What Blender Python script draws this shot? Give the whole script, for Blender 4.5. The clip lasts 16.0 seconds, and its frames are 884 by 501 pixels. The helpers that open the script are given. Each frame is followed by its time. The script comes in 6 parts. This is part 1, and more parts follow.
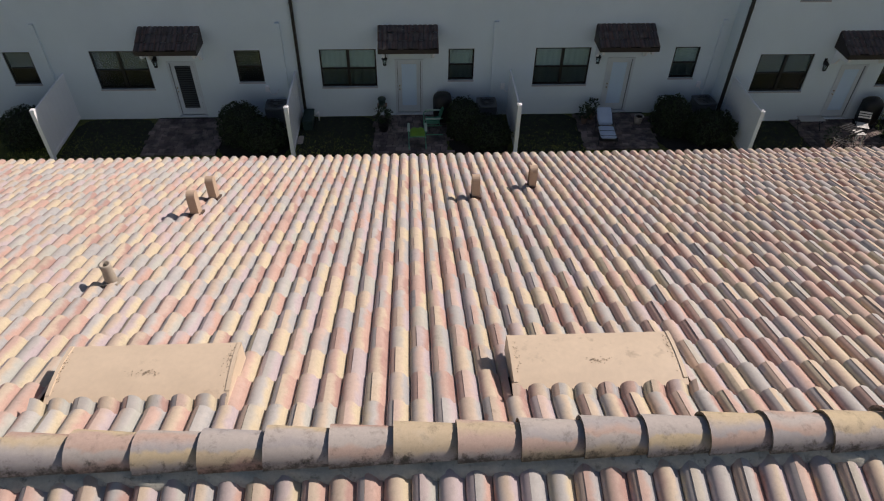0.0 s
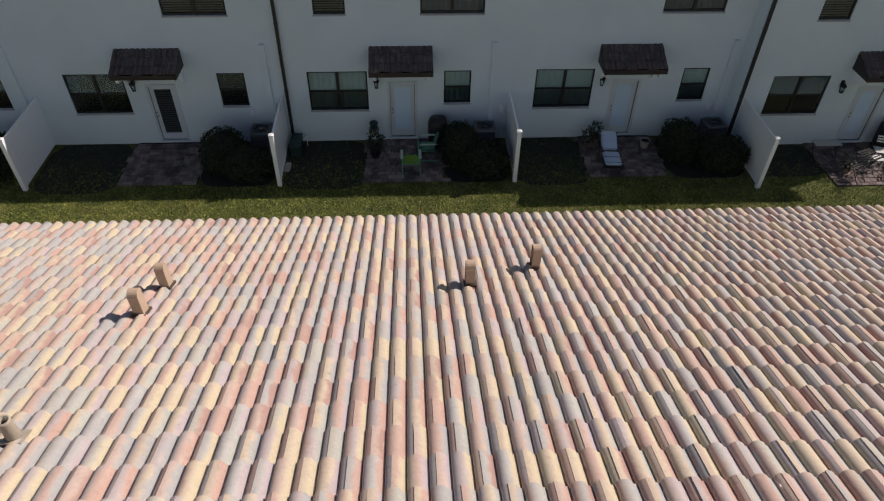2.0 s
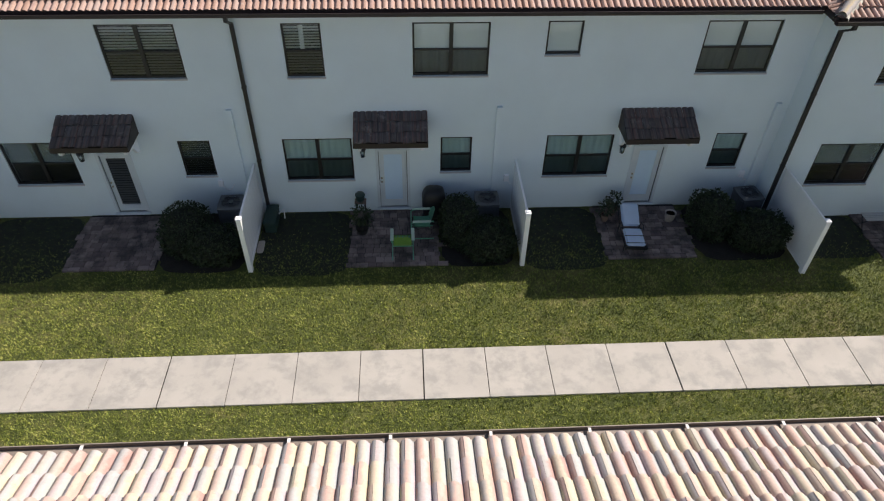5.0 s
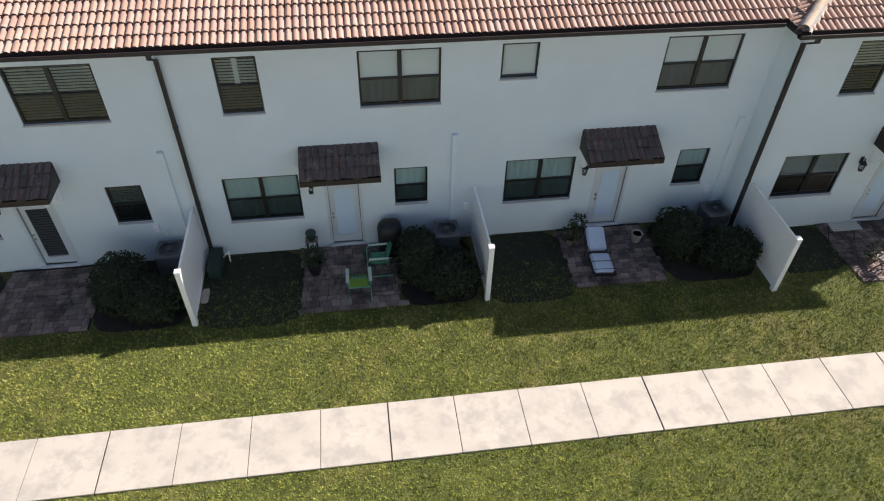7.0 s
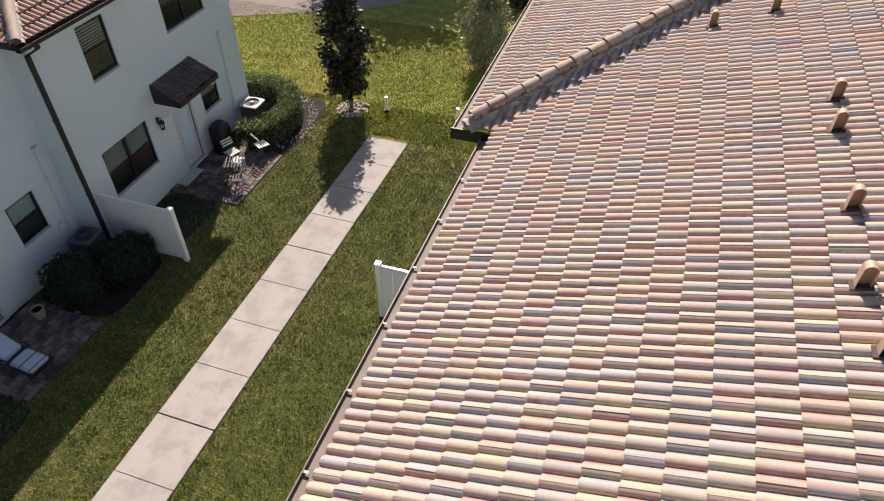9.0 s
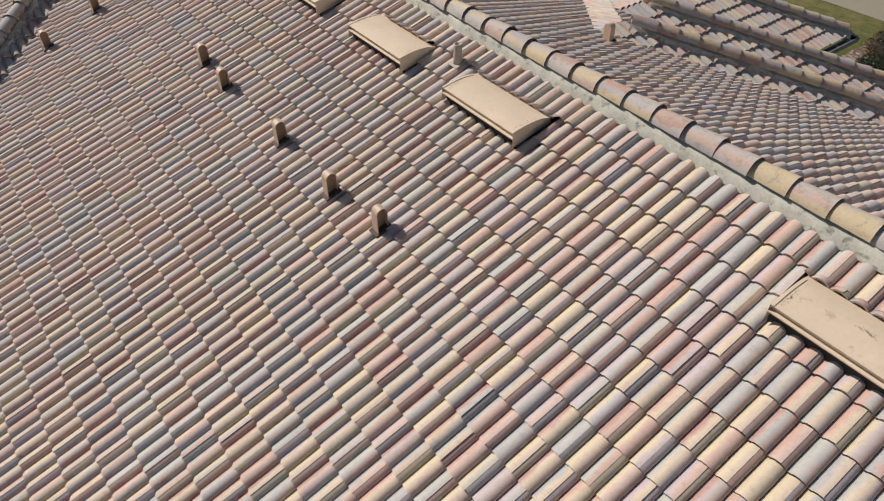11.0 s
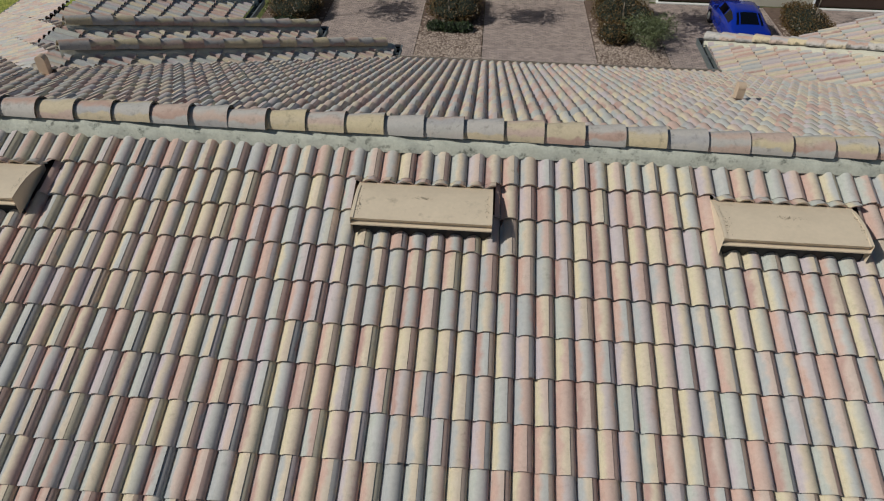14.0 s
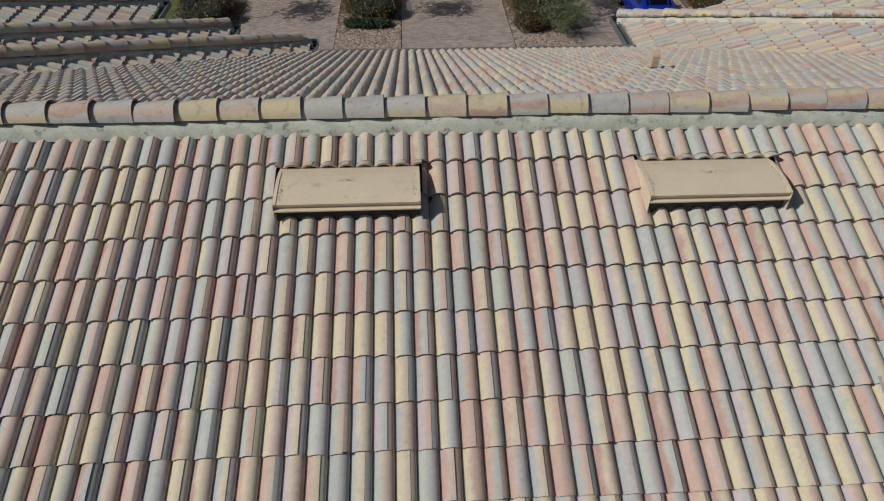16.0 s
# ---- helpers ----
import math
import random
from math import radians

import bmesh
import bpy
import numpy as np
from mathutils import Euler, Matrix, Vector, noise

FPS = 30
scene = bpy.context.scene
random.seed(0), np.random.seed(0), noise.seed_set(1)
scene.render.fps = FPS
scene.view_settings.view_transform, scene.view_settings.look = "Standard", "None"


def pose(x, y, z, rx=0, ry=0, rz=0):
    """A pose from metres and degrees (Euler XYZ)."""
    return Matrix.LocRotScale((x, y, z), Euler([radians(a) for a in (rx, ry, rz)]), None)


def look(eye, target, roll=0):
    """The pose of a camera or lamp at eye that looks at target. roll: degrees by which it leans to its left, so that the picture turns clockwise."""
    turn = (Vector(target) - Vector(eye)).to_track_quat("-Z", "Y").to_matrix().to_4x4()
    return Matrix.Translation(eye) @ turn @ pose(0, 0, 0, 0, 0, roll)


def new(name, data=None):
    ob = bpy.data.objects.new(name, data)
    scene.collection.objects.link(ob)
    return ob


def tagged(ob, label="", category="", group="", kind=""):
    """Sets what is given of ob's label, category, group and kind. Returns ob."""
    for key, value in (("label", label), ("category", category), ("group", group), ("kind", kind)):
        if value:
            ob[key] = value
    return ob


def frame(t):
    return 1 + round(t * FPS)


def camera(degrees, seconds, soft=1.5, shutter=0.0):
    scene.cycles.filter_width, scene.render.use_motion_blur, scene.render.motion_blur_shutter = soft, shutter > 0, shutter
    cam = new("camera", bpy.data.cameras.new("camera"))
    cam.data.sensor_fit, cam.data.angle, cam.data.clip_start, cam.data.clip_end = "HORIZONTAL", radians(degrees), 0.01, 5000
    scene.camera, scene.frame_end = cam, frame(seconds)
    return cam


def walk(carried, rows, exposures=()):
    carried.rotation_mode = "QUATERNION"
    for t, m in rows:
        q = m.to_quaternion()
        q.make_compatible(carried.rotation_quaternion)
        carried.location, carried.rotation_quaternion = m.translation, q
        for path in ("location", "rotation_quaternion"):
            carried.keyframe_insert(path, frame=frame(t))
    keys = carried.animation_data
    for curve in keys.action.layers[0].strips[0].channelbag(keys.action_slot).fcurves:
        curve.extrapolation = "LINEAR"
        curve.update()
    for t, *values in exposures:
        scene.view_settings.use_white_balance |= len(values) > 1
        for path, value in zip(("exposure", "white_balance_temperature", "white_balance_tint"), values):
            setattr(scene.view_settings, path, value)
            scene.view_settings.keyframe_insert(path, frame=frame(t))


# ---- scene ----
cam = camera(66.77, 16.0, 1.15)
PATH = [
    (0, (-3.489, -21.524, 12.941), (-3.066, -14.155, 6.194), 1.03),
    (0.5, (-3.453, -21.305, 12.936), (-3.029, -13.940, 6.185), 1.02),
    (1, (-3.393, -20.923, 12.931), (-2.970, -13.560, 6.177), 0.96),
    (1.5, (-3.343, -20.413, 12.933), (-2.913, -13.058, 6.172), 0.97),
    (2, (-3.296, -19.837, 12.932), (-2.859, -12.483, 6.170), 0.99),
    (2.5, (-3.256, -19.250, 12.941), (-2.815, -11.897, 6.178), 1.02),
    (3, (-3.218, -18.638, 12.953), (-2.772, -11.286, 6.189), 1.05),
    (3.5, (-3.188, -18.000, 12.929), (-2.738, -10.640, 6.173), 1.04),
    (4, (-3.153, -17.349, 12.917), (-2.698, -9.988, 6.164), 1.08),
    (6.5, (-2.943, -14.512, 12.941), (-2.467, -7.171, 6.168), 1.27),
    (7, (-2.973, -14.378, 12.978), (-1.890, -7.126, 6.178), 1.28),
    (7.5, (-2.990, -14.265, 13.068), (0.044, -7.616, 6.243), 1.23),
    (8, (-2.992, -14.311, 13.095), (1.770, -8.741, 6.291), 1.08),
    (8.5, (-3.055, -14.378, 13.052), (3.074, -10.287, 6.292), 0.63),
    (9, (-3.031, -14.410, 12.972), (3.971, -12.028, 6.241), -0.20),
    (9.5, (-3.043, -14.339, 12.947), (4.346, -13.814, 6.229), -0.27),
    (10, (-3.039, -14.307, 12.927), (4.246, -15.658, 6.211), -0.52),
    (10.2, (-3.033, -14.304, 12.924), (4.074, -16.357, 6.196), -0.63),
    (12.3, (-2.678, -13.986, 12.928), (0.315, -20.805, 6.254), 1.25),
    (12.5, (-2.695, -13.987, 12.921), (-0.201, -21.011, 6.254), 1.01),
    (13, (-2.709, -13.976, 12.868), (-1.505, -21.350, 6.222), 0.70),
    (13.5, (-2.687, -13.942, 12.792), (-2.187, -21.423, 6.175), 0.78),
    (14, (-2.686, -13.902, 12.726), (-2.199, -21.397, 6.124), 0.88),
    (14.5, (-2.689, -13.881, 12.666), (-2.389, -21.388, 6.067), 0.86),
    (15, (-2.705, -13.872, 12.610), (-2.704, -21.392, 6.019), 0.68),
    (15.5, (-2.726, -13.883, 12.547), (-2.996, -21.399, 5.956), 0.65),
    (16, (-2.751, -13.897, 12.494), (-3.173, -21.401, 5.898), 0.54),
]
walk(cam, [(t, look(eye, target, roll)) for t, eye, target, roll in PATH],
     exposures=[(0.0, -0.17, 6750, 18), (2.0, -0.16, 6750, 17), (3.0, 0.01, 6650, 16), (4.0, 0.18, 6550, 14), (6.5, 0.93, 6700, 15), (8.0, 0.81, 6900, 19), (9.5, 0.24, 6950, 22), (10.2, 0.05, 6800, 19), (12.5, -0.45, 6200, 5), (16.0, -0.61, 6100, 3)])

# ---- light ----
SUN_DIR = Vector((6.95, 2.60, 6.3)).normalized()
world = bpy.data.worlds.new("sky")
scene.world = world
world.use_nodes = True
wn = world.node_tree
sky = wn.nodes.new("ShaderNodeTexSky")
sky.sky_type = "NISHITA"
sky.sun_disc = False
sky.sun_elevation = math.asin(SUN_DIR.z)
sky.sun_rotation = math.atan2(SUN_DIR.x, SUN_DIR.y)
background = wn.nodes["Background"]
wn.links.new(sky.outputs["Color"], background.inputs["Color"])
background.inputs["Strength"].default_value = 0.064
sun = new("sun", bpy.data.lights.new("sun", "SUN"))
sun.data.energy = 5.0
sun.data.angle = radians(0.53)
sun.data.color = (1.0, 0.93, 0.845)
sun.matrix_world = look(SUN_DIR * 60, (0, 0, 0))

# ---- materials ----


def node_material(name):
    m = bpy.data.materials.new(name)
    m.use_nodes = True
    nt = m.node_tree
    return m, nt, nt.nodes["Principled BSDF"]


def add_node(nt, kind, **values):
    n = nt.nodes.new(kind)
    for key, value in values.items():
        n.inputs[key].default_value = value
    return n


def ramp(nt, stops, mode="LINEAR"):
    r = nt.nodes.new("ShaderNodeValToRGB")
    r.color_ramp.interpolation = mode
    e = r.color_ramp.elements
    while len(e) < len(stops):
        e.new(0.5)
    for k, (p, c) in zip(e, stops):
        k.position = p
        k.color = (*c, 1)
    return r


def math_node(nt, op, a, b=None, clamp=False):
    n = nt.nodes.new("ShaderNodeMath")
    n.operation = op
    n.use_clamp = clamp
    for i, v in enumerate((a, b)):
        if v is None:
            continue
        if isinstance(v, (int, float)):
            n.inputs[i].default_value = v
        else:
            nt.links.new(v, n.inputs[i])
    return n.outputs[0]


def mix_colour(nt, fac, a, b, blend="MIX"):
    n = nt.nodes.new("ShaderNodeMix")
    n.data_type = "RGBA"
    n.blend_type = blend
    for sock, v in ((n.inputs[0], fac), (n.inputs[6], a), (n.inputs[7], b)):
        if isinstance(v, (int, float)):
            sock.default_value = v
        elif isinstance(v, tuple):
            sock.default_value = (*v, 1)
        else:
            nt.links.new(v, sock)
    return n.outputs[2]


def noise_fac(nt, scale, detail=4.0, rough=0.55, where="Position", stretch=None):
    if where == "Position":
        src = nt.nodes.new("ShaderNodeNewGeometry").outputs["Position"]
    else:
        src = nt.nodes.new("ShaderNodeTexCoord").outputs[where]
    if stretch:
        mp = nt.nodes.new("ShaderNodeMapping")
        mp.inputs["Scale"].default_value = stretch
        nt.links.new(src, mp.inputs["Vector"])
        src = mp.outputs[0]
    n = add_node(nt, "ShaderNodeTexNoise", Scale=scale, Detail=detail, Roughness=rough)
    nt.links.new(src, n.inputs["Vector"])
    return n.outputs["Fac"]


def add_bump(nt, bsdf, height, strength, distance):
    b = add_node(nt, "ShaderNodeBump", Strength=strength, Distance=distance)
    nt.links.new(height, b.inputs["Height"])
    nt.links.new(b.outputs[0], bsdf.inputs["Normal"])


def surface(name, colour, rough=0.7, vary=0.12, scale=1.2, fine=40.0, bump=0.25, depth=0.003, metal=0.0, stain=None, stain_at=0.62, stretch=None):
    """A plain material with broad and fine variation, fine relief and optional stains."""
    m, nt, b = node_material(name)
    lo = tuple(c * (1 - vary) for c in colour)
    hi = tuple(min(1, c * (1 + vary)) for c in colour)
    broad = noise_fac(nt, scale, 5, stretch=stretch)
    grain = noise_fac(nt, fine, 3, stretch=stretch)
    both = math_node(nt, "ADD", math_node(nt, "MULTIPLY", broad, 0.65), math_node(nt, "MULTIPLY", grain, 0.35))
    r = ramp(nt, [(0.3, lo), (0.7, hi)])
    nt.links.new(both, r.inputs[0])
    col = r.outputs[0]
    if stain:
        s = noise_fac(nt, scale * 1.9, 6, 0.7)
        sr = ramp(nt, [(stain_at, (0, 0, 0)), (min(1, stain_at + 0.16), (1, 1, 1))])
        nt.links.new(s, sr.inputs[0])
        col = mix_colour(nt, sr.outputs[0], col, stain)
    nt.links.new(col, b.inputs["Base Color"])
    b.inputs["Roughness"].default_value = rough
    b.inputs["Metallic"].default_value = metal
    if bump:
        add_bump(nt, b, grain, bump, depth)
    return m


def tile_material(name, stops, dark=0.0, rough=0.75, edge=0.0, flank=None, ledge=None):
    """Blended concrete roof tile: one colour drawn per tile, a second one blown over one side of it."""
    m, nt, b = node_material(name)
    info = nt.nodes.new("ShaderNodeObjectInfo")
    geo = nt.nodes.new("ShaderNodeNewGeometry")
    rnd = math_node(nt, "FRACT", math_node(nt, "ADD", info.outputs["Random"], geo.outputs["Random Per Island"]))
    draw = lambda k: math_node(nt, "FRACT", math_node(nt, "MULTIPLY", rnd, k))
    uv = nt.nodes.new("ShaderNodeTexCoord")
    sep = nt.nodes.new("ShaderNodeSeparateXYZ")
    nt.links.new(uv.outputs["UV"], sep.inputs[0])
    streak = noise_fac(nt, 7.0, 3, 0.55)
    wob = math_node(nt, "MULTIPLY", math_node(nt, "SUBTRACT", streak, 0.5), 0.34)
    across = math_node(nt, "ADD", sep.outputs["X"], wob)

    def tone_of(k, choice=stops):
        r = ramp(nt, choice, "CONSTANT")
        nt.links.new(draw(k) if k else rnd, r.inputs[0])
        return r.outputs[0]
    # tones blown side by side: lapped face, ledge, flank and face of the whole roll, ledge, last flank
    col = tone_of(37.7)
    for at, wide, k, choice in ((0.17, 6.0, 23.1, ledge or stops), (0.345, 14.0, 91.3, flank or stops), (0.47, 5.0, 0, stops), (0.67, 6.0, 71.7, ledge or stops), (0.845, 14.0, 53.9, flank or stops)):
        fade = math_node(nt, "MULTIPLY", math_node(nt, "SUBTRACT", across, at - 0.5 / wide), wide, True)
        soft = nt.nodes.new("ShaderNodeMapRange")
        soft.interpolation_type = "SMOOTHSTEP"
        nt.links.new(fade, soft.inputs["Value"])
        col = mix_colour(nt, soft.outputs[0], col, tone_of(k, choice))
    grain = noise_fac(nt, 160, 3, 0.7)
    broad = noise_fac(nt, 0.55, 5)
    mottle = noise_fac(nt, 30, 5, 0.7)
    tone = math_node(nt, "ADD", math_node(nt, "MULTIPLY", grain, 0.30), math_node(nt, "MULTIPLY", broad, 0.24))
    tone = math_node(nt, "ADD", math_node(nt, "ADD", tone, math_node(nt, "MULTIPLY", mottle, 0.34)), 0.56)
    col = mix_colour(nt, 1.0, col, tone, "MULTIPLY")
    # lime bloom and dark lichen
    bloom = noise_fac(nt, 3.1, 6, 0.7)
    br = ramp(nt, [(0.56, (0, 0, 0)), (0.74, (1, 1, 1))])
    nt.links.new(bloom, br.inputs[0])
    col = mix_colour(nt, math_node(nt, "MULTIPLY", br.outputs[0], 0.35), col, (0.56, 0.52, 0.46))
    dirt = noise_fac(nt, 11.0, 8, 0.78)
    dr = ramp(nt, [(0.55 - 0.08 * dark, (0, 0, 0)), (0.72, (1, 1, 1))])
    nt.links.new(dirt, dr.inputs[0])
    col = mix_colour(nt, math_node(nt, "MULTIPLY", dr.outputs[0], 0.28 + dark), col, (0.075, 0.07, 0.055))
    if edge:
        # black lichen that creeps up from the bedded edges
        far = math_node(nt, "SUBTRACT", 0.5, sep.outputs["X"])
        lich = math_node(nt, "ADD", math_node(nt, "MULTIPLY", far, 2.0), math_node(nt, "MULTIPLY", math_node(nt, "SUBTRACT", dirt, 0.5), 1.9))
        er = ramp(nt, [(0.70, (0, 0, 0)), (1.0, (1, 1, 1))])
        nt.links.new(lich, er.inputs[0])
        col = mix_colour(nt, math_node(nt, "MULTIPLY", er.outputs[0], edge), col, (0.045, 0.043, 0.03))
    nt.links.new(col, b.inputs["Base Color"])
    b.inputs["Roughness"].default_value = rough
    b.inputs["Specular IOR Level"].default_value = 0.25
    add_bump(nt, b, grain, 0.35, 0.002)
    return m


CREAM, SAND, TAN = (0.57, 0.471, 0.356), (0.54, 0.448, 0.348), (0.495, 0.404, 0.32)
ROSE, BRICK, BLUSH = (0.515, 0.371, 0.312), (0.469, 0.335, 0.283), (0.536, 0.415, 0.353)
SLATE, MIST, SAGE, MAUVE = (0.423, 0.405, 0.38), (0.459, 0.443, 0.416), (0.463, 0.432, 0.368), (0.47, 0.401, 0.384)
TILE = tile_material("blended_roof_tile", [(0.0, CREAM), (0.17, MIST), (0.30, BLUSH), (0.42, SLATE), (0.50, SAND), (0.62, MAUVE), (0.72, ROSE), (0.82, SAGE), (0.89, TAN), (0.96, BRICK)],
                     flank=[(0.0, (0.56, 0.43, 0.345)), (0.22, (0.435, 0.405, 0.385)), (0.38, (0.52, 0.365, 0.305)), (0.55, (0.48, 0.41, 0.40)), (0.72, (0.53, 0.46, 0.345)), (0.85, (0.45, 0.315, 0.27)), (0.94, (0.37, 0.35, 0.34))],
                     ledge=[(0.0, (0.49, 0.33, 0.275)), (0.18, (0.38, 0.38, 0.375)), (0.40, (0.55, 0.475, 0.335)), (0.60, (0.45, 0.385, 0.395)), (0.76, (0.40, 0.26, 0.225)), (0.85, (0.42, 0.425, 0.385))])
TILE_FAR = tile_material("terracotta_roof_tile", [(0.0, (0.39, 0.265, 0.21)), (0.2, (0.36, 0.235, 0.185)), (0.4, (0.42, 0.30, 0.25)), (0.6, (0.36, 0.245, 0.21)), (0.75, (0.34, 0.22, 0.17)), (0.9, (0.38, 0.29, 0.25))])
TILE_DARK = tile_material("dark_awning_tile", [(0.0, (0.085, 0.070, 0.070)), (0.25, (0.125, 0.098, 0.094)), (0.5, (0.10, 0.092, 0.094)), (0.7, (0.135, 0.085, 0.078)), (0.85, (0.072, 0.062, 0.064))])
CAP = tile_material("ridge_cap_tile", [(0.0, (0.45, 0.41, 0.375)), (0.20, (0.54, 0.445, 0.29)), (0.36, (0.39, 0.365, 0.355)), (0.48, (0.48, 0.36, 0.30)), (0.64, (0.51, 0.42, 0.29)), (0.78, (0.43, 0.29, 0.235)), (0.90, (0.43, 0.40, 0.37))], dark=0.3, edge=0.8)
MORTAR = surface("ridge_mortar", (0.47, 0.465, 0.395), 0.95, 0.25, 5, 45, 0.45, 0.008, stain=(0.08, 0.085, 0.07), stain_at=0.55)
LIGHT_MORTAR = surface("hip_mortar", (0.50, 0.47, 0.38), 0.9, 0.15, 3, 60, 0.6, 0.01)
UNDERLAY = surface("roof_underlay", (0.06, 0.055, 0.05), 0.95)
STUCCO = surface("white_stucco", (0.735, 0.825, 0.865), 0.9, 0.05, 0.7, 90, 0.5, 0.004, stain=(0.73, 0.78, 0.80), stain_at=0.68)
SOFFIT = surface("white_soffit", (0.62, 0.60, 0.56), 0.8, 0.05)
BRONZE = surface("dark_bronze_metal", (0.020, 0.017, 0.016), 0.5, 0.2, 2, 30, 0.1, 0.001)
BROWN_TRIM = surface("brown_trim_paint", (0.027, 0.018, 0.017), 0.5, 0.15, 2, 30, 0.1, 0.001)
GUTTER_GREY = surface("weathered_gutter_metal", (0.15, 0.165, 0.165), 0.5, 0.2, 3, 40, 0.1, 0.001, metal=0.3)
OLD_GUTTER = surface("faded_brown_gutter", (0.24, 0.20, 0.17), 0.7, 0.25, 3, 40, 0.15, 0.002)
GUTTER_LIP = surface("pale_gutter_lip", (0.28, 0.24, 0.20), 0.5, 0.1)
FRAME = surface("black_window_frame", (0.014, 0.014, 0.014), 0.4, 0.2, 2, 30, 0.05, 0.001)
SILL = surface("pale_window_sill", (0.50, 0.49, 0.49), 0.8, 0.08)
VINYL = surface("white_vinyl", (0.95, 0.96, 0.98), 0.25, 0.03, 1, 30, 0.05, 0.001, stain=(0.72, 0.74, 0.72), stain_at=0.7)
VINYL.node_tree.nodes["Principled BSDF"].inputs["Specular IOR Level"].default_value = 0.9
DOOR_BLUE = surface("pale_door_paint", (0.66, 0.82, 0.98), 0.25, 0.05, 1, 30, 0.05, 0.001)
DOOR_TRIM = surface("pale_door_trim", (0.66, 0.72, 0.76), 0.6, 0.08)
BRASS = surface("satin_metal", (0.45, 0.40, 0.32), 0.3, 0.1, metal=1.0)
VENT_PAINT = surface("tan_painted_metal", (0.65, 0.53, 0.39), 0.5, 0.09, 2.5, 25, 0.08, 0.002, stain=(0.40, 0.32, 0.23), stain_at=0.62)
# VENT_PAINT's tan darkened, with part of the stacks' side shade in it
STACK_PAINT = surface("brown_tan_stack_paint", (0.52, 0.39, 0.28), 0.5, 0.1, 3, 30, 0.08, 0.002)
VENT_PEEL = surface("peeling_grey_patch", (0.22, 0.17, 0.115), 0.9, 0.3, 8, 70, 0.8, 0.004)
VENT_BROWN = surface("brown_hood_inside", (0.32, 0.21, 0.135), 0.7, 0.15)
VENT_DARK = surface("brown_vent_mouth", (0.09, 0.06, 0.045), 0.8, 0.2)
LEAD = surface("grey_flashing", (0.40, 0.35, 0.28), 0.6, 0.15, 5, 40, 0.3, 0.003)
CONCRETE = surface("pale_concrete", (0.415, 0.390, 0.352), 0.9, 0.12, 0.9, 70, 0.4, 0.003, stain=(0.325, 0.313, 0.287), stain_at=0.46)
CURB = surface("white_curb", (0.72, 0.70, 0.66), 0.9, 0.08)
ASPHALT = surface("asphalt", (0.075, 0.072, 0.070), 0.95, 0.15, 0.6, 90, 0.5, 0.004)
ROAD_MAT = surface("weathered_pale_road", (0.26, 0.23, 0.21), 0.95, 0.12, 0.3, 60, 0.4, 0.004)
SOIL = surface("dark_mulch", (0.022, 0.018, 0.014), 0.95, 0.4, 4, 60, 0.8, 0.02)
# near-black green: the wall's shade on the lawn put into a colour
SHADE_GROUND = surface("shade_ground", (0.018, 0.021, 0.012), 0.95, 0.5, 3, 60, 0.8, 0.02, stain=(0.032, 0.045, 0.014), stain_at=0.5)
MULCH = surface("red_brown_mulch", (0.13, 0.085, 0.065), 0.95, 0.4, 5, 70, 0.9, 0.02, stain=(0.28, 0.21, 0.17))
STONE = surface("pale_river_stone", (0.45, 0.40, 0.36), 0.85, 0.2)
# black paint for the lack of light in the rooms
UNLIT_BLACK = surface("unlit_room", (0.02, 0.02, 0.02), 0.9)
BLIND = surface("white_blind", (0.80, 0.80, 0.78), 0.7, 0.04)
GREY_BLIND = surface("grey_blind", (0.10, 0.11, 0.105), 0.7, 0.06)
DOOR_BLIND = surface("dark_louvre", (0.05, 0.055, 0.055), 0.6, 0.06)
# teal of the ground-floor panes' reflection, painted on a sheet behind them
TEAL_REFLECTION = surface("teal_reflection", (0.44, 0.62, 0.62), 0.85, 0.1, 3)
CURTAIN = surface("pale_curtain", (0.80, 0.86, 0.86), 0.85, 0.06, 4)
AC_GREY = surface("grey_ac_paint", (0.12, 0.125, 0.13), 0.6, 0.08, 2, 40, 0.1, 0.001)
AC_TOP = surface("light_ac_top", (0.52, 0.52, 0.50), 0.6, 0.08, 2, 40, 0.1, 0.001)
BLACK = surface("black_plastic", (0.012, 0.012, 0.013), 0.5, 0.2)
GREEN_PAINT = surface("mint_green_paint", (0.13, 0.40, 0.27), 0.4, 0.1, 3, 30, 0.05, 0.001)
LIME_PAINT = surface("lime_green_paint", (0.22, 0.42, 0.10), 0.4, 0.1, 3, 30, 0.05, 0.001)
PALE_GREEN = surface("pale_green_plastic", (0.50, 0.62, 0.52), 0.4, 0.1)
BIN_GREEN = surface("dark_green_plastic", (0.02, 0.045, 0.04), 0.5, 0.15)
CUSHION = surface("pale_blue_cushion", (0.52, 0.62, 0.76), 0.85, 0.08, 5, 80, 0.4, 0.003)
DARK_METAL = surface("dark_steel", (0.03, 0.03, 0.032), 0.45, 0.2, metal=0.4)
WHITE_SLAT = surface("white_painted_slat", (0.72, 0.71, 0.68), 0.6, 0.08)
CLAY = surface("clay_pot", (0.22, 0.15, 0.12), 0.8, 0.2)
BARK = surface("grey_brown_bark", (0.17, 0.14, 0.11), 0.9, 0.3, 6, 50, 0.8, 0.01, stretch=(3, 3, 0.6))
CAR_BLUE = surface("blue_car_paint", (0.005, 0.022, 0.26), 0.18, 0.03, 1, 30, 0)
TYRE = surface("black_rubber", (0.015, 0.015, 0.015), 0.9, 0.2)
RED_LAMP = surface("red_lamp_plastic", (0.5, 0.02, 0.015), 0.2, 0.05)
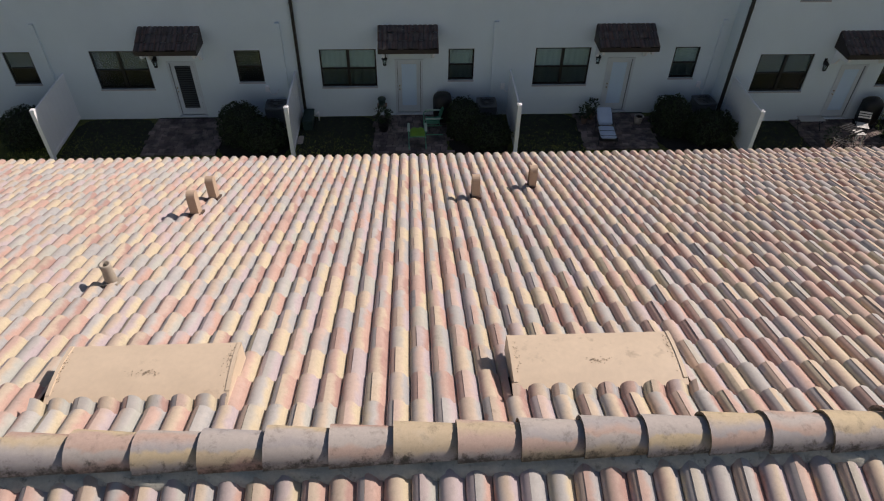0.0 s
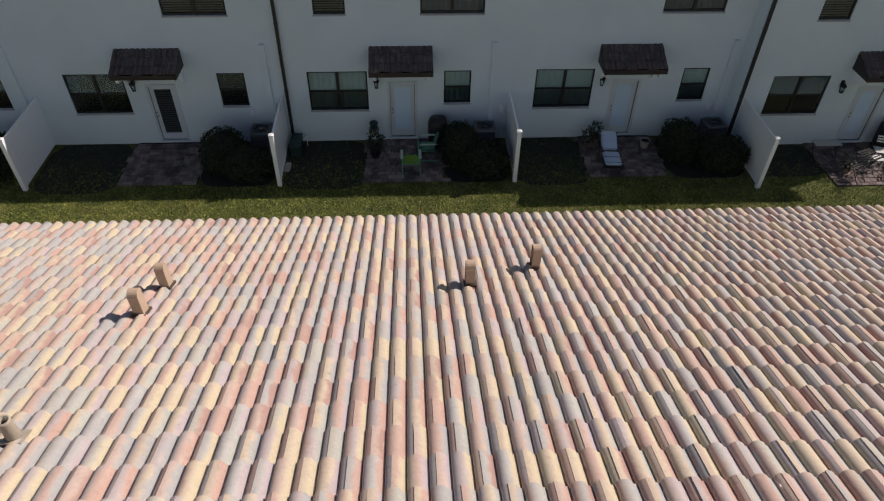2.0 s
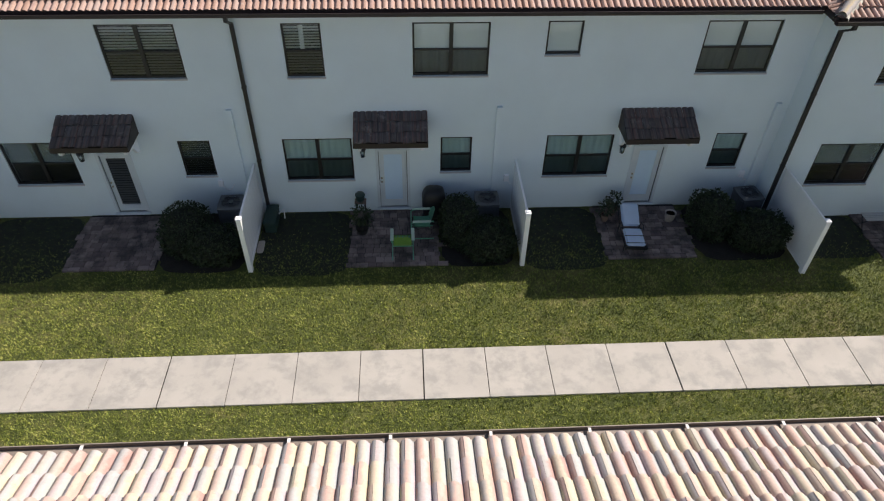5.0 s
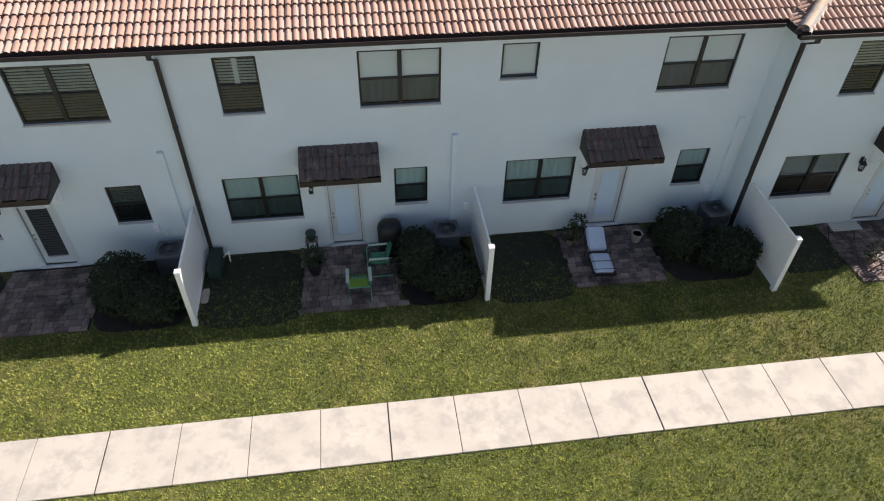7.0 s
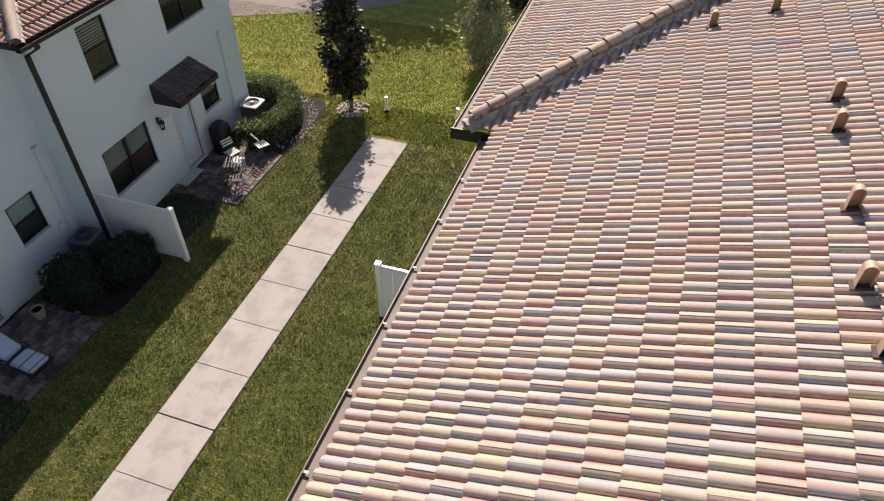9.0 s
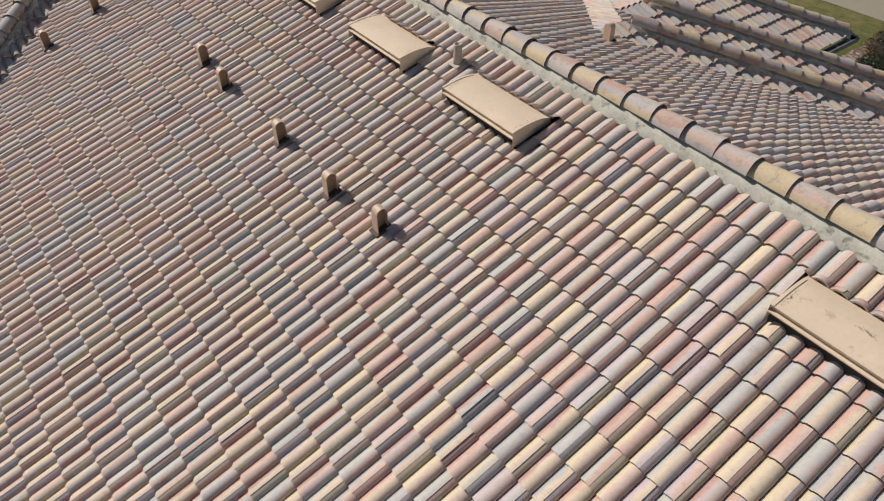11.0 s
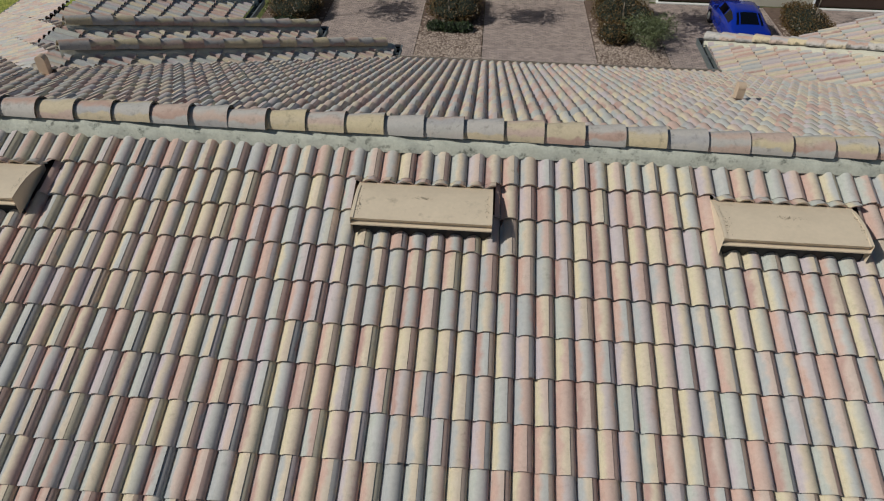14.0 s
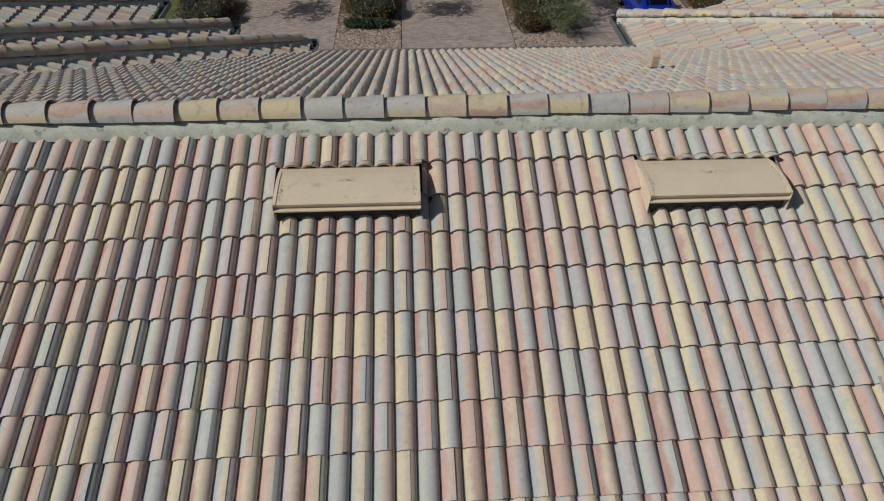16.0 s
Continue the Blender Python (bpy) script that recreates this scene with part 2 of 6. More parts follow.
GARAGE = surface("dark_brown_garage", (0.055, 0.030, 0.022), 0.6, 0.15, 1, 30, 0.1, 0.001)
OLD_WALL = surface("cream_house_wall", (0.55, 0.50, 0.42), 0.9, 0.06)


def leaf_material(name, a, b_, gloss=0.45, scale=2.5, clump=0.3):
    m, nt, b = node_material(name)
    geo = nt.nodes.new("ShaderNodeNewGeometry")
    r = ramp(nt, [(0.0, a), (1.0, b_)])
    both = math_node(nt, "ADD", math_node(nt, "MULTIPLY", geo.outputs["Random Per Island"], 1 - clump), math_node(nt, "MULTIPLY", noise_fac(nt, scale, 4), clump))
    nt.links.new(both, r.inputs[0])
    nt.links.new(r.outputs[0], b.inputs["Base Color"])
    b.inputs["Roughness"].default_value = gloss
    b.inputs["Subsurface Weight"].default_value = 0.0
    return m


# darker, duller copy of HEDGE_LEAF with the wall's shade in its colour
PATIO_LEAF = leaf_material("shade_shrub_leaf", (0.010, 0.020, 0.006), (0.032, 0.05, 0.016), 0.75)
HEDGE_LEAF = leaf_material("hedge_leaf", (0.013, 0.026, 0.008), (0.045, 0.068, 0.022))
MAGNOLIA_LEAF = leaf_material("magnolia_leaf", (0.014, 0.022, 0.010), (0.055, 0.050, 0.022), 0.45)
OLIVE_LEAF = leaf_material("olive_leaf", (0.16, 0.185, 0.075), (0.40, 0.41, 0.24))
RUST_LEAF = leaf_material("rusty_shrub_leaf", (0.05, 0.045, 0.015), (0.16, 0.085, 0.03))
YOUNG_LEAF = leaf_material("young_shrub_leaf", (0.06, 0.08, 0.03), (0.19, 0.21, 0.10))


def blade_material(name, stops):
    """Grass whose blades run from deep green to straw, in patches."""
    m, nt, b = node_material(name)
    geo = nt.nodes.new("ShaderNodeNewGeometry")
    patch = noise_fac(nt, 1.1, 4, 0.6)
    tuft = noise_fac(nt, 10.0, 3, 0.6)
    clump = math_node(nt, "ADD", math_node(nt, "MULTIPLY", math_node(nt, "SUBTRACT", tuft, 0.5), 1.2), 0.25)
    v = math_node(nt, "ADD", math_node(nt, "MULTIPLY", geo.outputs["Random Per Island"], 0.42), clump)
    v = math_node(nt, "ADD", v, math_node(nt, "MULTIPLY", math_node(nt, "SUBTRACT", patch, 0.5), 0.7))
    r = ramp(nt, stops)
    nt.links.new(v, r.inputs[0])
    nt.links.new(r.outputs[0], b.inputs["Base Color"])
    b.inputs["Roughness"].default_value = 0.6
    b.inputs["Specular IOR Level"].default_value = 0.3
    return m


GRASS_EAST = blade_material("dry_grass_blade", [(0.15, (0.10, 0.13, 0.016)), (0.45, (0.27, 0.30, 0.042)), (0.75, (0.44, 0.43, 0.09)), (0.95, (0.56, 0.47, 0.19))])
GRASS_BLADE = blade_material("grass_blade", [(0.12, (0.018, 0.030, 0.005)), (0.36, (0.105, 0.130, 0.019)), (0.56, (0.26, 0.31, 0.050)), (0.86, (0.55, 0.51, 0.17))])


def lawn_material():
    m, nt, b = node_material("lawn")
    fine = noise_fac(nt, 26, 5, 0.75)
    mid = noise_fac(nt, 2.2, 5, 0.65)
    wide = noise_fac(nt, 0.18, 4)
    r = ramp(nt, [(0.28, (0.014, 0.022, 0.005)), (0.50, (0.072, 0.090, 0.018)), (0.72, (0.19, 0.19, 0.05))])
    v = math_node(nt, "ADD", math_node(nt, "MULTIPLY", fine, 0.62), math_node(nt, "MULTIPLY", mid, 0.38))
    nt.links.new(v, r.inputs[0])
    dry = ramp(nt, [(0.50, (0, 0, 0)), (0.66, (1, 1, 1))])
    nt.links.new(math_node(nt, "ADD", math_node(nt, "MULTIPLY", wide, 0.7), math_node(nt, "MULTIPLY", mid, 0.3)), dry.inputs[0])
    col = mix_colour(nt, math_node(nt, "MULTIPLY", dry.outputs[0], 0.55), r.outputs[0], (0.20, 0.155, 0.07))
    # the open lawn at the east end is paler and yellower
    sep = nt.nodes.new("ShaderNodeSeparateXYZ")
    nt.links.new(nt.nodes.new("ShaderNodeNewGeometry").outputs["Position"], sep.inputs[0])
    east = math_node(nt, "MULTIPLY", math_node(nt, "SUBTRACT", math_node(nt, "ADD", sep.outputs["X"], math_node(nt, "MULTIPLY", mid, 3.0)), 16.0), 0.4, True)
    col = mix_colour(nt, east, col, mix_colour(nt, 1.0, col, (2.7, 2.6, 1.9), "MULTIPLY"))
    nt.links.new(col, b.inputs["Base Color"])
    b.inputs["Roughness"].default_value = 0.95
    add_bump(nt, b, fine, 1.0, 0.03)
    return m


LAWN = lawn_material()


def paver_material(name, stops, dark):
    m, nt, b = node_material(name)
    info = nt.nodes.new("ShaderNodeObjectInfo")
    geo = nt.nodes.new("ShaderNodeNewGeometry")
    rnd = math_node(nt, "FRACT", math_node(nt, "ADD", info.outputs["Random"], geo.outputs["Random Per Island"]))
    r = ramp(nt, stops)
    nt.links.new(rnd, r.inputs[0])
    st = noise_fac(nt, 1.6, 6, 0.7)
    sr = ramp(nt, [(0.45, (0, 0, 0)), (0.62, (1, 1, 1))])
    nt.links.new(st, sr.inputs[0])
    col = mix_colour(nt, math_node(nt, "MULTIPLY", sr.outputs[0], dark), r.outputs[0], (0.05, 0.045, 0.042))
    nt.links.new(col, b.inputs["Base Color"])
    b.inputs["Roughness"].default_value = 0.9
    add_bump(nt, b, noise_fac(nt, 90, 3), 0.4, 0.003)
    return m


PAVER = paver_material("patio_paver", [(0.0, (0.14, 0.105, 0.10)), (0.5, (0.21, 0.16, 0.15)), (1.0, (0.30, 0.24, 0.225))], 0.85)
DRIVE = paver_material("driveway_paver", [(0.0, (0.28, 0.22, 0.20)), (0.5, (0.35, 0.275, 0.245)), (1.0, (0.42, 0.33, 0.285))], 0.12)


def pane_material(name, tint, clear, rough, veiled=0.12):
    """Window glass: mirror-like by Fresnel over a see-through tinted sheet. Pale diffuse veils paint in reflected sky.
    """
    m, nt, b = node_material(name)
    out = nt.nodes["Material Output"]
    nt.nodes.remove(b)
    fr = add_node(nt, "ShaderNodeFresnel", IOR=1.75)
    glossy = add_node(nt, "ShaderNodeBsdfGlossy", Roughness=rough)
    see = nt.nodes.new("ShaderNodeBsdfTransparent")
    see.inputs["Color"].default_value = (*clear, 1)
    veil = nt.nodes.new("ShaderNodeBsdfDiffuse")
    veil.inputs["Color"].default_value = (*tint, 1)
    body = nt.nodes.new("ShaderNodeMixShader")
    body.inputs[0].default_value = veiled
    nt.links.new(see.outputs[0], body.inputs[1])
    nt.links.new(veil.outputs[0], body.inputs[2])
    mx = nt.nodes.new("ShaderNodeMixShader")
    nt.links.new(fr.outputs[0], mx.inputs[0])
    nt.links.new(body.outputs[0], mx.inputs[1])
    nt.links.new(glossy.outputs[0], mx.inputs[2])
    nt.links.new(mx.outputs[0], out.inputs["Surface"])
    return m


# strong pale veil paints the bright sky reflected in upper panes
PALE_GLASS = pane_material("sky_veil_glass", (0.84, 0.95, 0.95), (0.90, 0.95, 0.94), 0.03, 0.6)
GLASS = pane_material("window_glass", (0.62, 0.80, 0.82), (0.90, 0.95, 0.94), 0.02, 0.25)
SCREENED = pane_material("screened_glass", (0.06, 0.07, 0.07), (0.33, 0.36, 0.36), 0.25)
CLEAR_GLASS = pane_material("blind_glass", (0.62, 0.80, 0.80), (0.90, 0.95, 0.94), 0.02, 0.07)
CAR_GLASS = pane_material("car_glass", (0.01, 0.01, 0.012), (0.08, 0.08, 0.09), 0.02)

# ---- mesh helpers ----


def box(bm, x0, x1, y0, y1, z0, z1, bevel=0.0):
    v = [bm.verts.new(p) for p in ((x0, y0, z0), (x1, y0, z0), (x1, y1, z0), (x0, y1, z0), (x0, y0, z1), (x1, y0, z1), (x1, y1, z1), (x0, y1, z1))]
    f = [bm.faces.new([v[i] for i in q]) for q in ((3, 2, 1, 0), (4, 5, 6, 7), (0, 1, 5, 4), (1, 2, 6, 5), (2, 3, 7, 6), (3, 0, 4, 7))]
    if bevel:
        bmesh.ops.bevel(bm, geom=list({e for q in f for e in q.edges}), offset=bevel, segments=2, affect="EDGES", clamp_overlap=True)
    return f


def quad(bm, *pts):
    return bm.faces.new([bm.verts.new(p) for p in pts])


def tube(bm, a, b, r0, r1=None, seg=10, caps=True):
    """A tapered round bar from a to b."""
    r1 = r0 if r1 is None else r1
    a, b = Vector(a), Vector(b)
    q = (b - a).to_track_quat("Z", "Y")
    rings = []
    for p, r in ((a, r0), (b, r1)):
        rings.append([bm.verts.new(p + q @ Vector((r * math.cos(t), r * math.sin(t), 0))) for t in (2 * math.pi * i / seg for i in range(seg))])
    for i in range(seg):
        j = (i + 1) % seg
        bm.faces.new((rings[0][i], rings[0][j], rings[1][j], rings[1][i])).smooth = True
    if caps:
        bm.faces.new(rings[0][::-1])
        bm.faces.new(rings[1])


def lathe(bm, profile, seg=20, at=(0, 0, 0)):
    """Turns a profile of (radius, height) round the z axis."""
    rings = []
    for r, z in profile:
        rings.append([bm.verts.new((at[0] + r * math.cos(2 * math.pi * i / seg), at[1] + r * math.sin(2 * math.pi * i / seg), at[2] + z)) for i in range(seg)])
    for k in range(len(rings) - 1):
        for i in range(seg):
            j = (i + 1) % seg
            bm.faces.new((rings[k][i], rings[k][j], rings[k + 1][j], rings[k + 1][i])).smooth = True
    bm.faces.new(rings[0][::-1])
    bm.faces.new(rings[-1])


def as_mesh(name, bm, material):
    me = bpy.data.meshes.new(name)
    bm.normal_update()
    bm.to_mesh(me)
    bm.free()
    me.materials.append(material)
    return me


def part(name, bm, material, parent=None, label=""):
    """Links a bmesh as one mesh object, under a thing or a part if one is given."""
    ob = new(name, as_mesh(name, bm, material))
    if parent:
        ob.parent = parent
    return tagged(ob, label)


def boxes(name, material, parent, *dims, bevel=0.0, label=""):
    bm = bmesh.new()
    for d in dims:
        box(bm, *d, bevel=bevel)
    return part(name, bm, material, parent, label)


def thing(name, at, label, category, group="", turn=0.0, kind=""):
    ob = new(name)
    ob.empty_display_size = 0.2
    ob.matrix_basis = pose(*at, 0, 0, turn)
    return tagged(ob, label, category, group, kind)


def raw_mesh(name, verts, faces, material, uvs=None, smooth=False):
    me = bpy.data.meshes.new(name)
    verts = np.asarray(verts, dtype=np.float32)
    faces = np.asarray(faces, dtype=np.int32)
    n = faces.shape[1]
    me.vertices.add(len(verts))
    me.vertices.foreach_set("co", verts.ravel())
    me.loops.add(faces.size)
    me.loops.foreach_set("vertex_index", faces.ravel())
    me.polygons.add(len(faces))
    me.polygons.foreach_set("loop_start", np.arange(0, faces.size, n, dtype=np.int32))
    if uvs is not None:
        layer = me.uv_layers.new(name="UVMap")
        layer.data.foreach_set("uv", np.asarray(uvs, dtype=np.float32)[faces.ravel()].ravel())
    if smooth:
        me.polygons.foreach_set("use_smooth", np.ones(len(faces), dtype=bool))
    me.update(calc_edges=True)
    me.validate()
    me.materials.append(material)
    return me

# ---- ground ----
SLOPE, SLOPE_N = 0.384, 0.3985
PITCH = math.atan(SLOPE)
CP, SP = math.cos(PITCH), math.sin(PITCH)
CN, SN = math.cos(math.atan(SLOPE_N)), math.sin(math.atan(SLOPE_N))
RIDGE_Y, RIDGE_Z = -19.435, 9.39
EAVE_N, EAVE_S = -11.92, -27.10
EAVE_Z = RIDGE_Z - SLOPE_N * (EAVE_N - RIDGE_Y)
EAVE_ZS = RIDGE_Z - SLOPE * (RIDGE_Y - EAVE_S)
WALK_N, WALK_S = -5.47, -6.93
JOINT = 1.51


def sheet(name, x0, x1, y0, y1, z, material, kind="structure", label="", category="", step=None):
    bm = bmesh.new()
    quad(bm, (x0, y0, z), (x1, y0, z), (x1, y1, z), (x0, y1, z))
    return tagged(part(name, bm, material), label, category, "", kind)


sheet("ground", -900, 900, -900, 900, -0.02, LAWN, label="mown green lawn with dry patches", category="lawn")

# far road at the east end, with an irregular edge
bm = bmesh.new()
bm.faces.new([bm.verts.new((x, y, 0.0)) for x, y in ((20.5, 9), (22.0, 6), (23.4, 3.4), (24.4, 1.2), (26.0, -1.6), (30.0, -5.2), (40, -11), (70, -14), (70, 40), (20.5, 40))])
tagged(part("road", bm, ROAD_MAT), "pale weathered road past the end of the lawn", "road", "", "structure")


def slab_path():
    path = tagged(new("pavement"), "pale concrete garden walk with tooled joints", "path", "", "structure")
    first = -8.858 - 8 * JOINT
    bm = bmesh.new()
    box(bm, 0.006, JOINT - 0.006, WALK_S, WALK_N, -0.06, 0.03, bevel=0.006)
    me = as_mesh("slab", bm, CONCRETE)
    for i in range(24):
        ob = new("slab", me)
        ob.parent = path
        wide = 0.010 if i % 4 == 3 else 0.0
        ob.matrix_basis = pose(first + i * JOINT, 0, random.uniform(-0.003, 0.003)) @ Matrix.Diagonal((1 - wide, 1, 1, 1))
    boxes("joint_bed", SOIL, path, (first, first + 24 * JOINT - 0.02, WALK_S + 0.01, WALK_N - 0.01, -0.05, 0.012))


slab_path()


def patio(x0, x1, y0, y1, label, seed):
    """Pavers in a running bond of mixed sizes on a dark bed."""
    rng = random.Random(seed)
    base = tagged(new("patio"), label, "patio", "paver patios", "structure")
    boxes("sand_bed", SOIL, base, (x0 + 0.02, x1 - 0.02, y0 + 0.02, y1, -0.03, 0.018))
    meshes = {}
    y = y0
    row = 0
    while y < y1 - 0.1:
        h = (0.155, 0.23)[row % 2]
        x = x0 - rng.uniform(0, 0.12)
        while x < x1 - 0.05:
            w = rng.choice((0.155, 0.23, 0.23, 0.31))
            if (w, h) not in meshes:
                bm = bmesh.new()
                box(bm, 0.005, w - 0.005, 0.005, h - 0.005, -0.03, 0.035, bevel=0.008)
                meshes[(w, h)] = as_mesh("paver", bm, PAVER)
            ob = new("paver", meshes[(w, h)])
            ob.parent = base
            ob.matrix_basis = pose(x, y, rng.uniform(-0.004, 0.004), rng.uniform(-0.6, 0.6), rng.uniform(-0.6, 0.6), 0)
            x += w
        y += h
        row += 1


# ---- roofs ----
TILE_W, EXPO = 0.3188, 0.3575
ROLL = TILE_W / 2


def roll_point(t):
    """A place on the round of one roll, as a share of its width and a height."""
    return 0.40 + 0.40 * math.sin(radians(t)), 0.010 + 0.050 * math.cos(radians(t))


def tile_arrays():
    """One double-roll tile, lapped west of a crest: barrel, ledge and groove, twice over."""
    ledge = [(0.835, 0.016), (0.965, 0.012)]
    first = [roll_point(t) for t in (-13, 4, 26, 46, 62, 76)] + ledge
    whole = [(0.0, 0.0)] + [roll_point(t) for t in (-76, -58, -38, -18, 4, 26, 46, 62, 76)] + ledge
    last = [(0.0, 0.0)] + [roll_point(t) for t in (-76, -58, -38, -13)]
    prof = [((k + x - 0.5) * ROLL, h) for k, run in enumerate((first, whole, last)) for x, h in run]
    m = len(prof)
    u = np.array([x for x, h in prof])
    n = np.array([h for x, h in prof])
    n[0] += 0.003
    n[1] += 0.001
    uu = np.concatenate([u, u, u])
    vv = np.concatenate([np.full(m, 0.0), np.full(m, EXPO + 0.05), np.full(m, 0.006)])
    nn = np.concatenate([n + 0.046, n, n + 0.018])
    faces = []
    for i in range(m - 1):
        faces.append((i, i + 1, m + 1 + i, m + i))
        faces.append((2 * m + i, 2 * m + 1 + i, i + 1, i))
    # the lapped edge, a thin step beside the seam
    k = len(uu)
    uu = np.concatenate([uu, [u[0] + 0.001] * 2])
    vv = np.concatenate([vv, [0.0, EXPO + 0.05]])
    nn = np.concatenate([nn, [n[0] + 0.040, n[0] - 0.006]])
    faces.append((k, 0, m, k + 1))
    uvs = np.stack([(uu - u[0]) / TILE_W, vv / EXPO], -1)
    return m, uu, vv, nn, np.array(faces), uvs


TM, TU, TV, TN, TF, TUV = tile_arrays()
VALLEY = [7, 8, 19, 20, TM + 7, TM + 8, TM + 19, TM + 20]


def sharpen(me):
    """Keeps the valleys, the tile noses and the seams crisp under smooth shading."""
    n = len(me.edges)
    e = np.zeros(n * 2, dtype=np.int32)
    me.edges.foreach_get("vertices", e)
    e = e.reshape(-1, 2) % len(TU)
    a, b = e[:, 0], e[:, 1]
    valley = np.isin(a, VALLEY) & np.isin(b, VALLEY)
    nose = (a < TM) & (b < TM)
    seam = ((a == 0) & (b == TM)) | ((a == TM) & (b == 0))
    me.edges.foreach_set("use_edge_sharp", valley | nose | seam)
    me.update()


def tile_field(name, parent, origin, along, up, run, span, material, near=None, seed=1, drop=0.088, cut=None):
    """Lays tiles on a plane. span(v) gives the two ends of a course; near(x, y) picks the tiles that are parts of their own."""
    rng = np.random.RandomState(seed)
    O, U, V = Vector(origin), Vector(along), Vector(up)
    N = U.cross(V)
    if N.z < 0:
        N = -N
    O = O - N * drop
    me = raw_mesh("roof_tile", np.stack([TU, TV, TN], -1), TF, material, TUV, smooth=True) if near else None
    if me:
        sharpen(me)
    solid, ragged = [], []
    basis = Matrix((U, V, N)).transposed().to_4x4()
    for j in range(math.ceil(run / EXPO)):
        v0 = j * EXPO
        a0, b0 = span(v0)
        a1, b1 = span(min(run, v0 + EXPO + 0.06))
        lo, hi = min(a0, a1), max(b0, b1)
        if hi - lo < 0.05 or run - v0 < 0.21:
            continue
        shift = (j % 2) * TILE_W / 2
        for i in range(math.floor((lo - shift) / TILE_W), math.ceil((hi - shift) / TILE_W)):
            u0 = i * TILE_W + shift
            du, dv, dn = rng.uniform(-0.002, 0.002), rng.uniform(-0.007, 0.007), rng.uniform(-0.002, 0.003)
            c = O + U * (u0 + TILE_W / 2) + V * (v0 + EXPO / 2)
            tv, tn = TV + v0 + dv, TN + dn
            start = cut(c.x, c.y) if cut else None
            if start:
                k = TV / TV.max()
                tv = start + k * (v0 + EXPO + 0.05 - start)
                tn = tn + 0.05 * (1 - k)
            whole = u0 >= max(a0, a1) + 0.003 and u0 + TILE_W <= min(b0, b1) - 0.003 and v0 + EXPO + 0.06 < run
            if near and whole and not start and near(c.x, c.y):
                ob = new("roof_tile", me)
                ob.parent = parent
                ob.matrix_basis = Matrix.Translation(O + U * (u0 + du) + V * (v0 + dv) + N * dn) @ basis
                continue
            (solid if whole else ragged).append(np.stack([TU + u0 + du, tv, tn], -1))
    for group, trim in ((solid, False), (ragged, True)):
        if not group:
            continue
        count = len(group)
        all_faces = (TF[None] + (np.arange(count) * len(TU))[:, None, None]).reshape(-1, 4)
        mesh = raw_mesh(name, np.concatenate(group), all_faces, material, np.tile(TUV, (count, 1)), smooth=True)
        sharpen(mesh)
        if trim:
            bm = bmesh.new()
            bm.from_mesh(mesh)
            lines = [((span(0)[k], 0, 0), (span(run)[k] - span(0)[k], run), s) for k, s in ((0, -1), (1, 1))] + [((0, run, 0), (-1.0, 0.0), 1)]
            for at, (du, dv), s in lines:
                bmesh.ops.bisect_plane(bm, geom=bm.verts[:] + bm.edges[:] + bm.faces[:], dist=0.0001, plane_co=at, plane_no=(s * dv, -s * du, 0), clear_outer=True)
            bm.to_mesh(mesh)
            bm.free()
        ob = new(name, mesh)
        ob.parent = parent
        ob.matrix_basis = Matrix.Translation(O) @ basis
        tagged(ob, kind="stuff")


def cap_mesh(length=0.43, r0=0.112, r1=0.138, thick=0.017):
    """A tapered half-round ridge tile with a visible thickness, along +x."""
    bm = bmesh.new()
    seg, rows = 10, []
    for x, r in ((0, r0), (length, r1)):
        outer = [bm.verts.new((x, r * math.cos(t), r * 1.02 * math.sin(t) - 0.01)) for t in (math.pi * k / seg for k in range(seg + 1))]
        inner = [bm.verts.new((x, (r - thick) * math.cos(t), (r - thick) * 1.02 * math.sin(t) - 0.01)) for t in (math.pi * k / seg for k in range(seg + 1))]
        rows.append((outer, inner))
    uv = bm.loops.layers.uv.new("UVMap")
    for k in range(seg):
        for a, b in ((rows[0][0], rows[1][0]), (rows[1][1], rows[0][1])):
            f = bm.faces.new((a[k], a[k + 1], b[k + 1], b[k]))
            f.smooth = True
            for lp, c in zip(f.loops, ((k, 0), (k + 1, 0), (k + 1, 1), (k, 1))):
                lp[uv].uv = (c[0] / seg, c[1])
        bm.faces.new((rows[1][0][k], rows[1][0][k + 1], rows[1][1][k + 1], rows[1][1][k]))
        bm.faces.new((rows[0][1][k], rows[0][1][k + 1], rows[0][0][k + 1], rows[0][0][k]))
    bmesh.ops.split_edges(bm, edges=[e for e in bm.edges if len(e.link_faces) == 2 and e.link_faces[0].smooth != e.link_faces[1].smooth])
    return as_mesh("ridge_cap", bm, CAP)


CAP_MESH = cap_mesh()


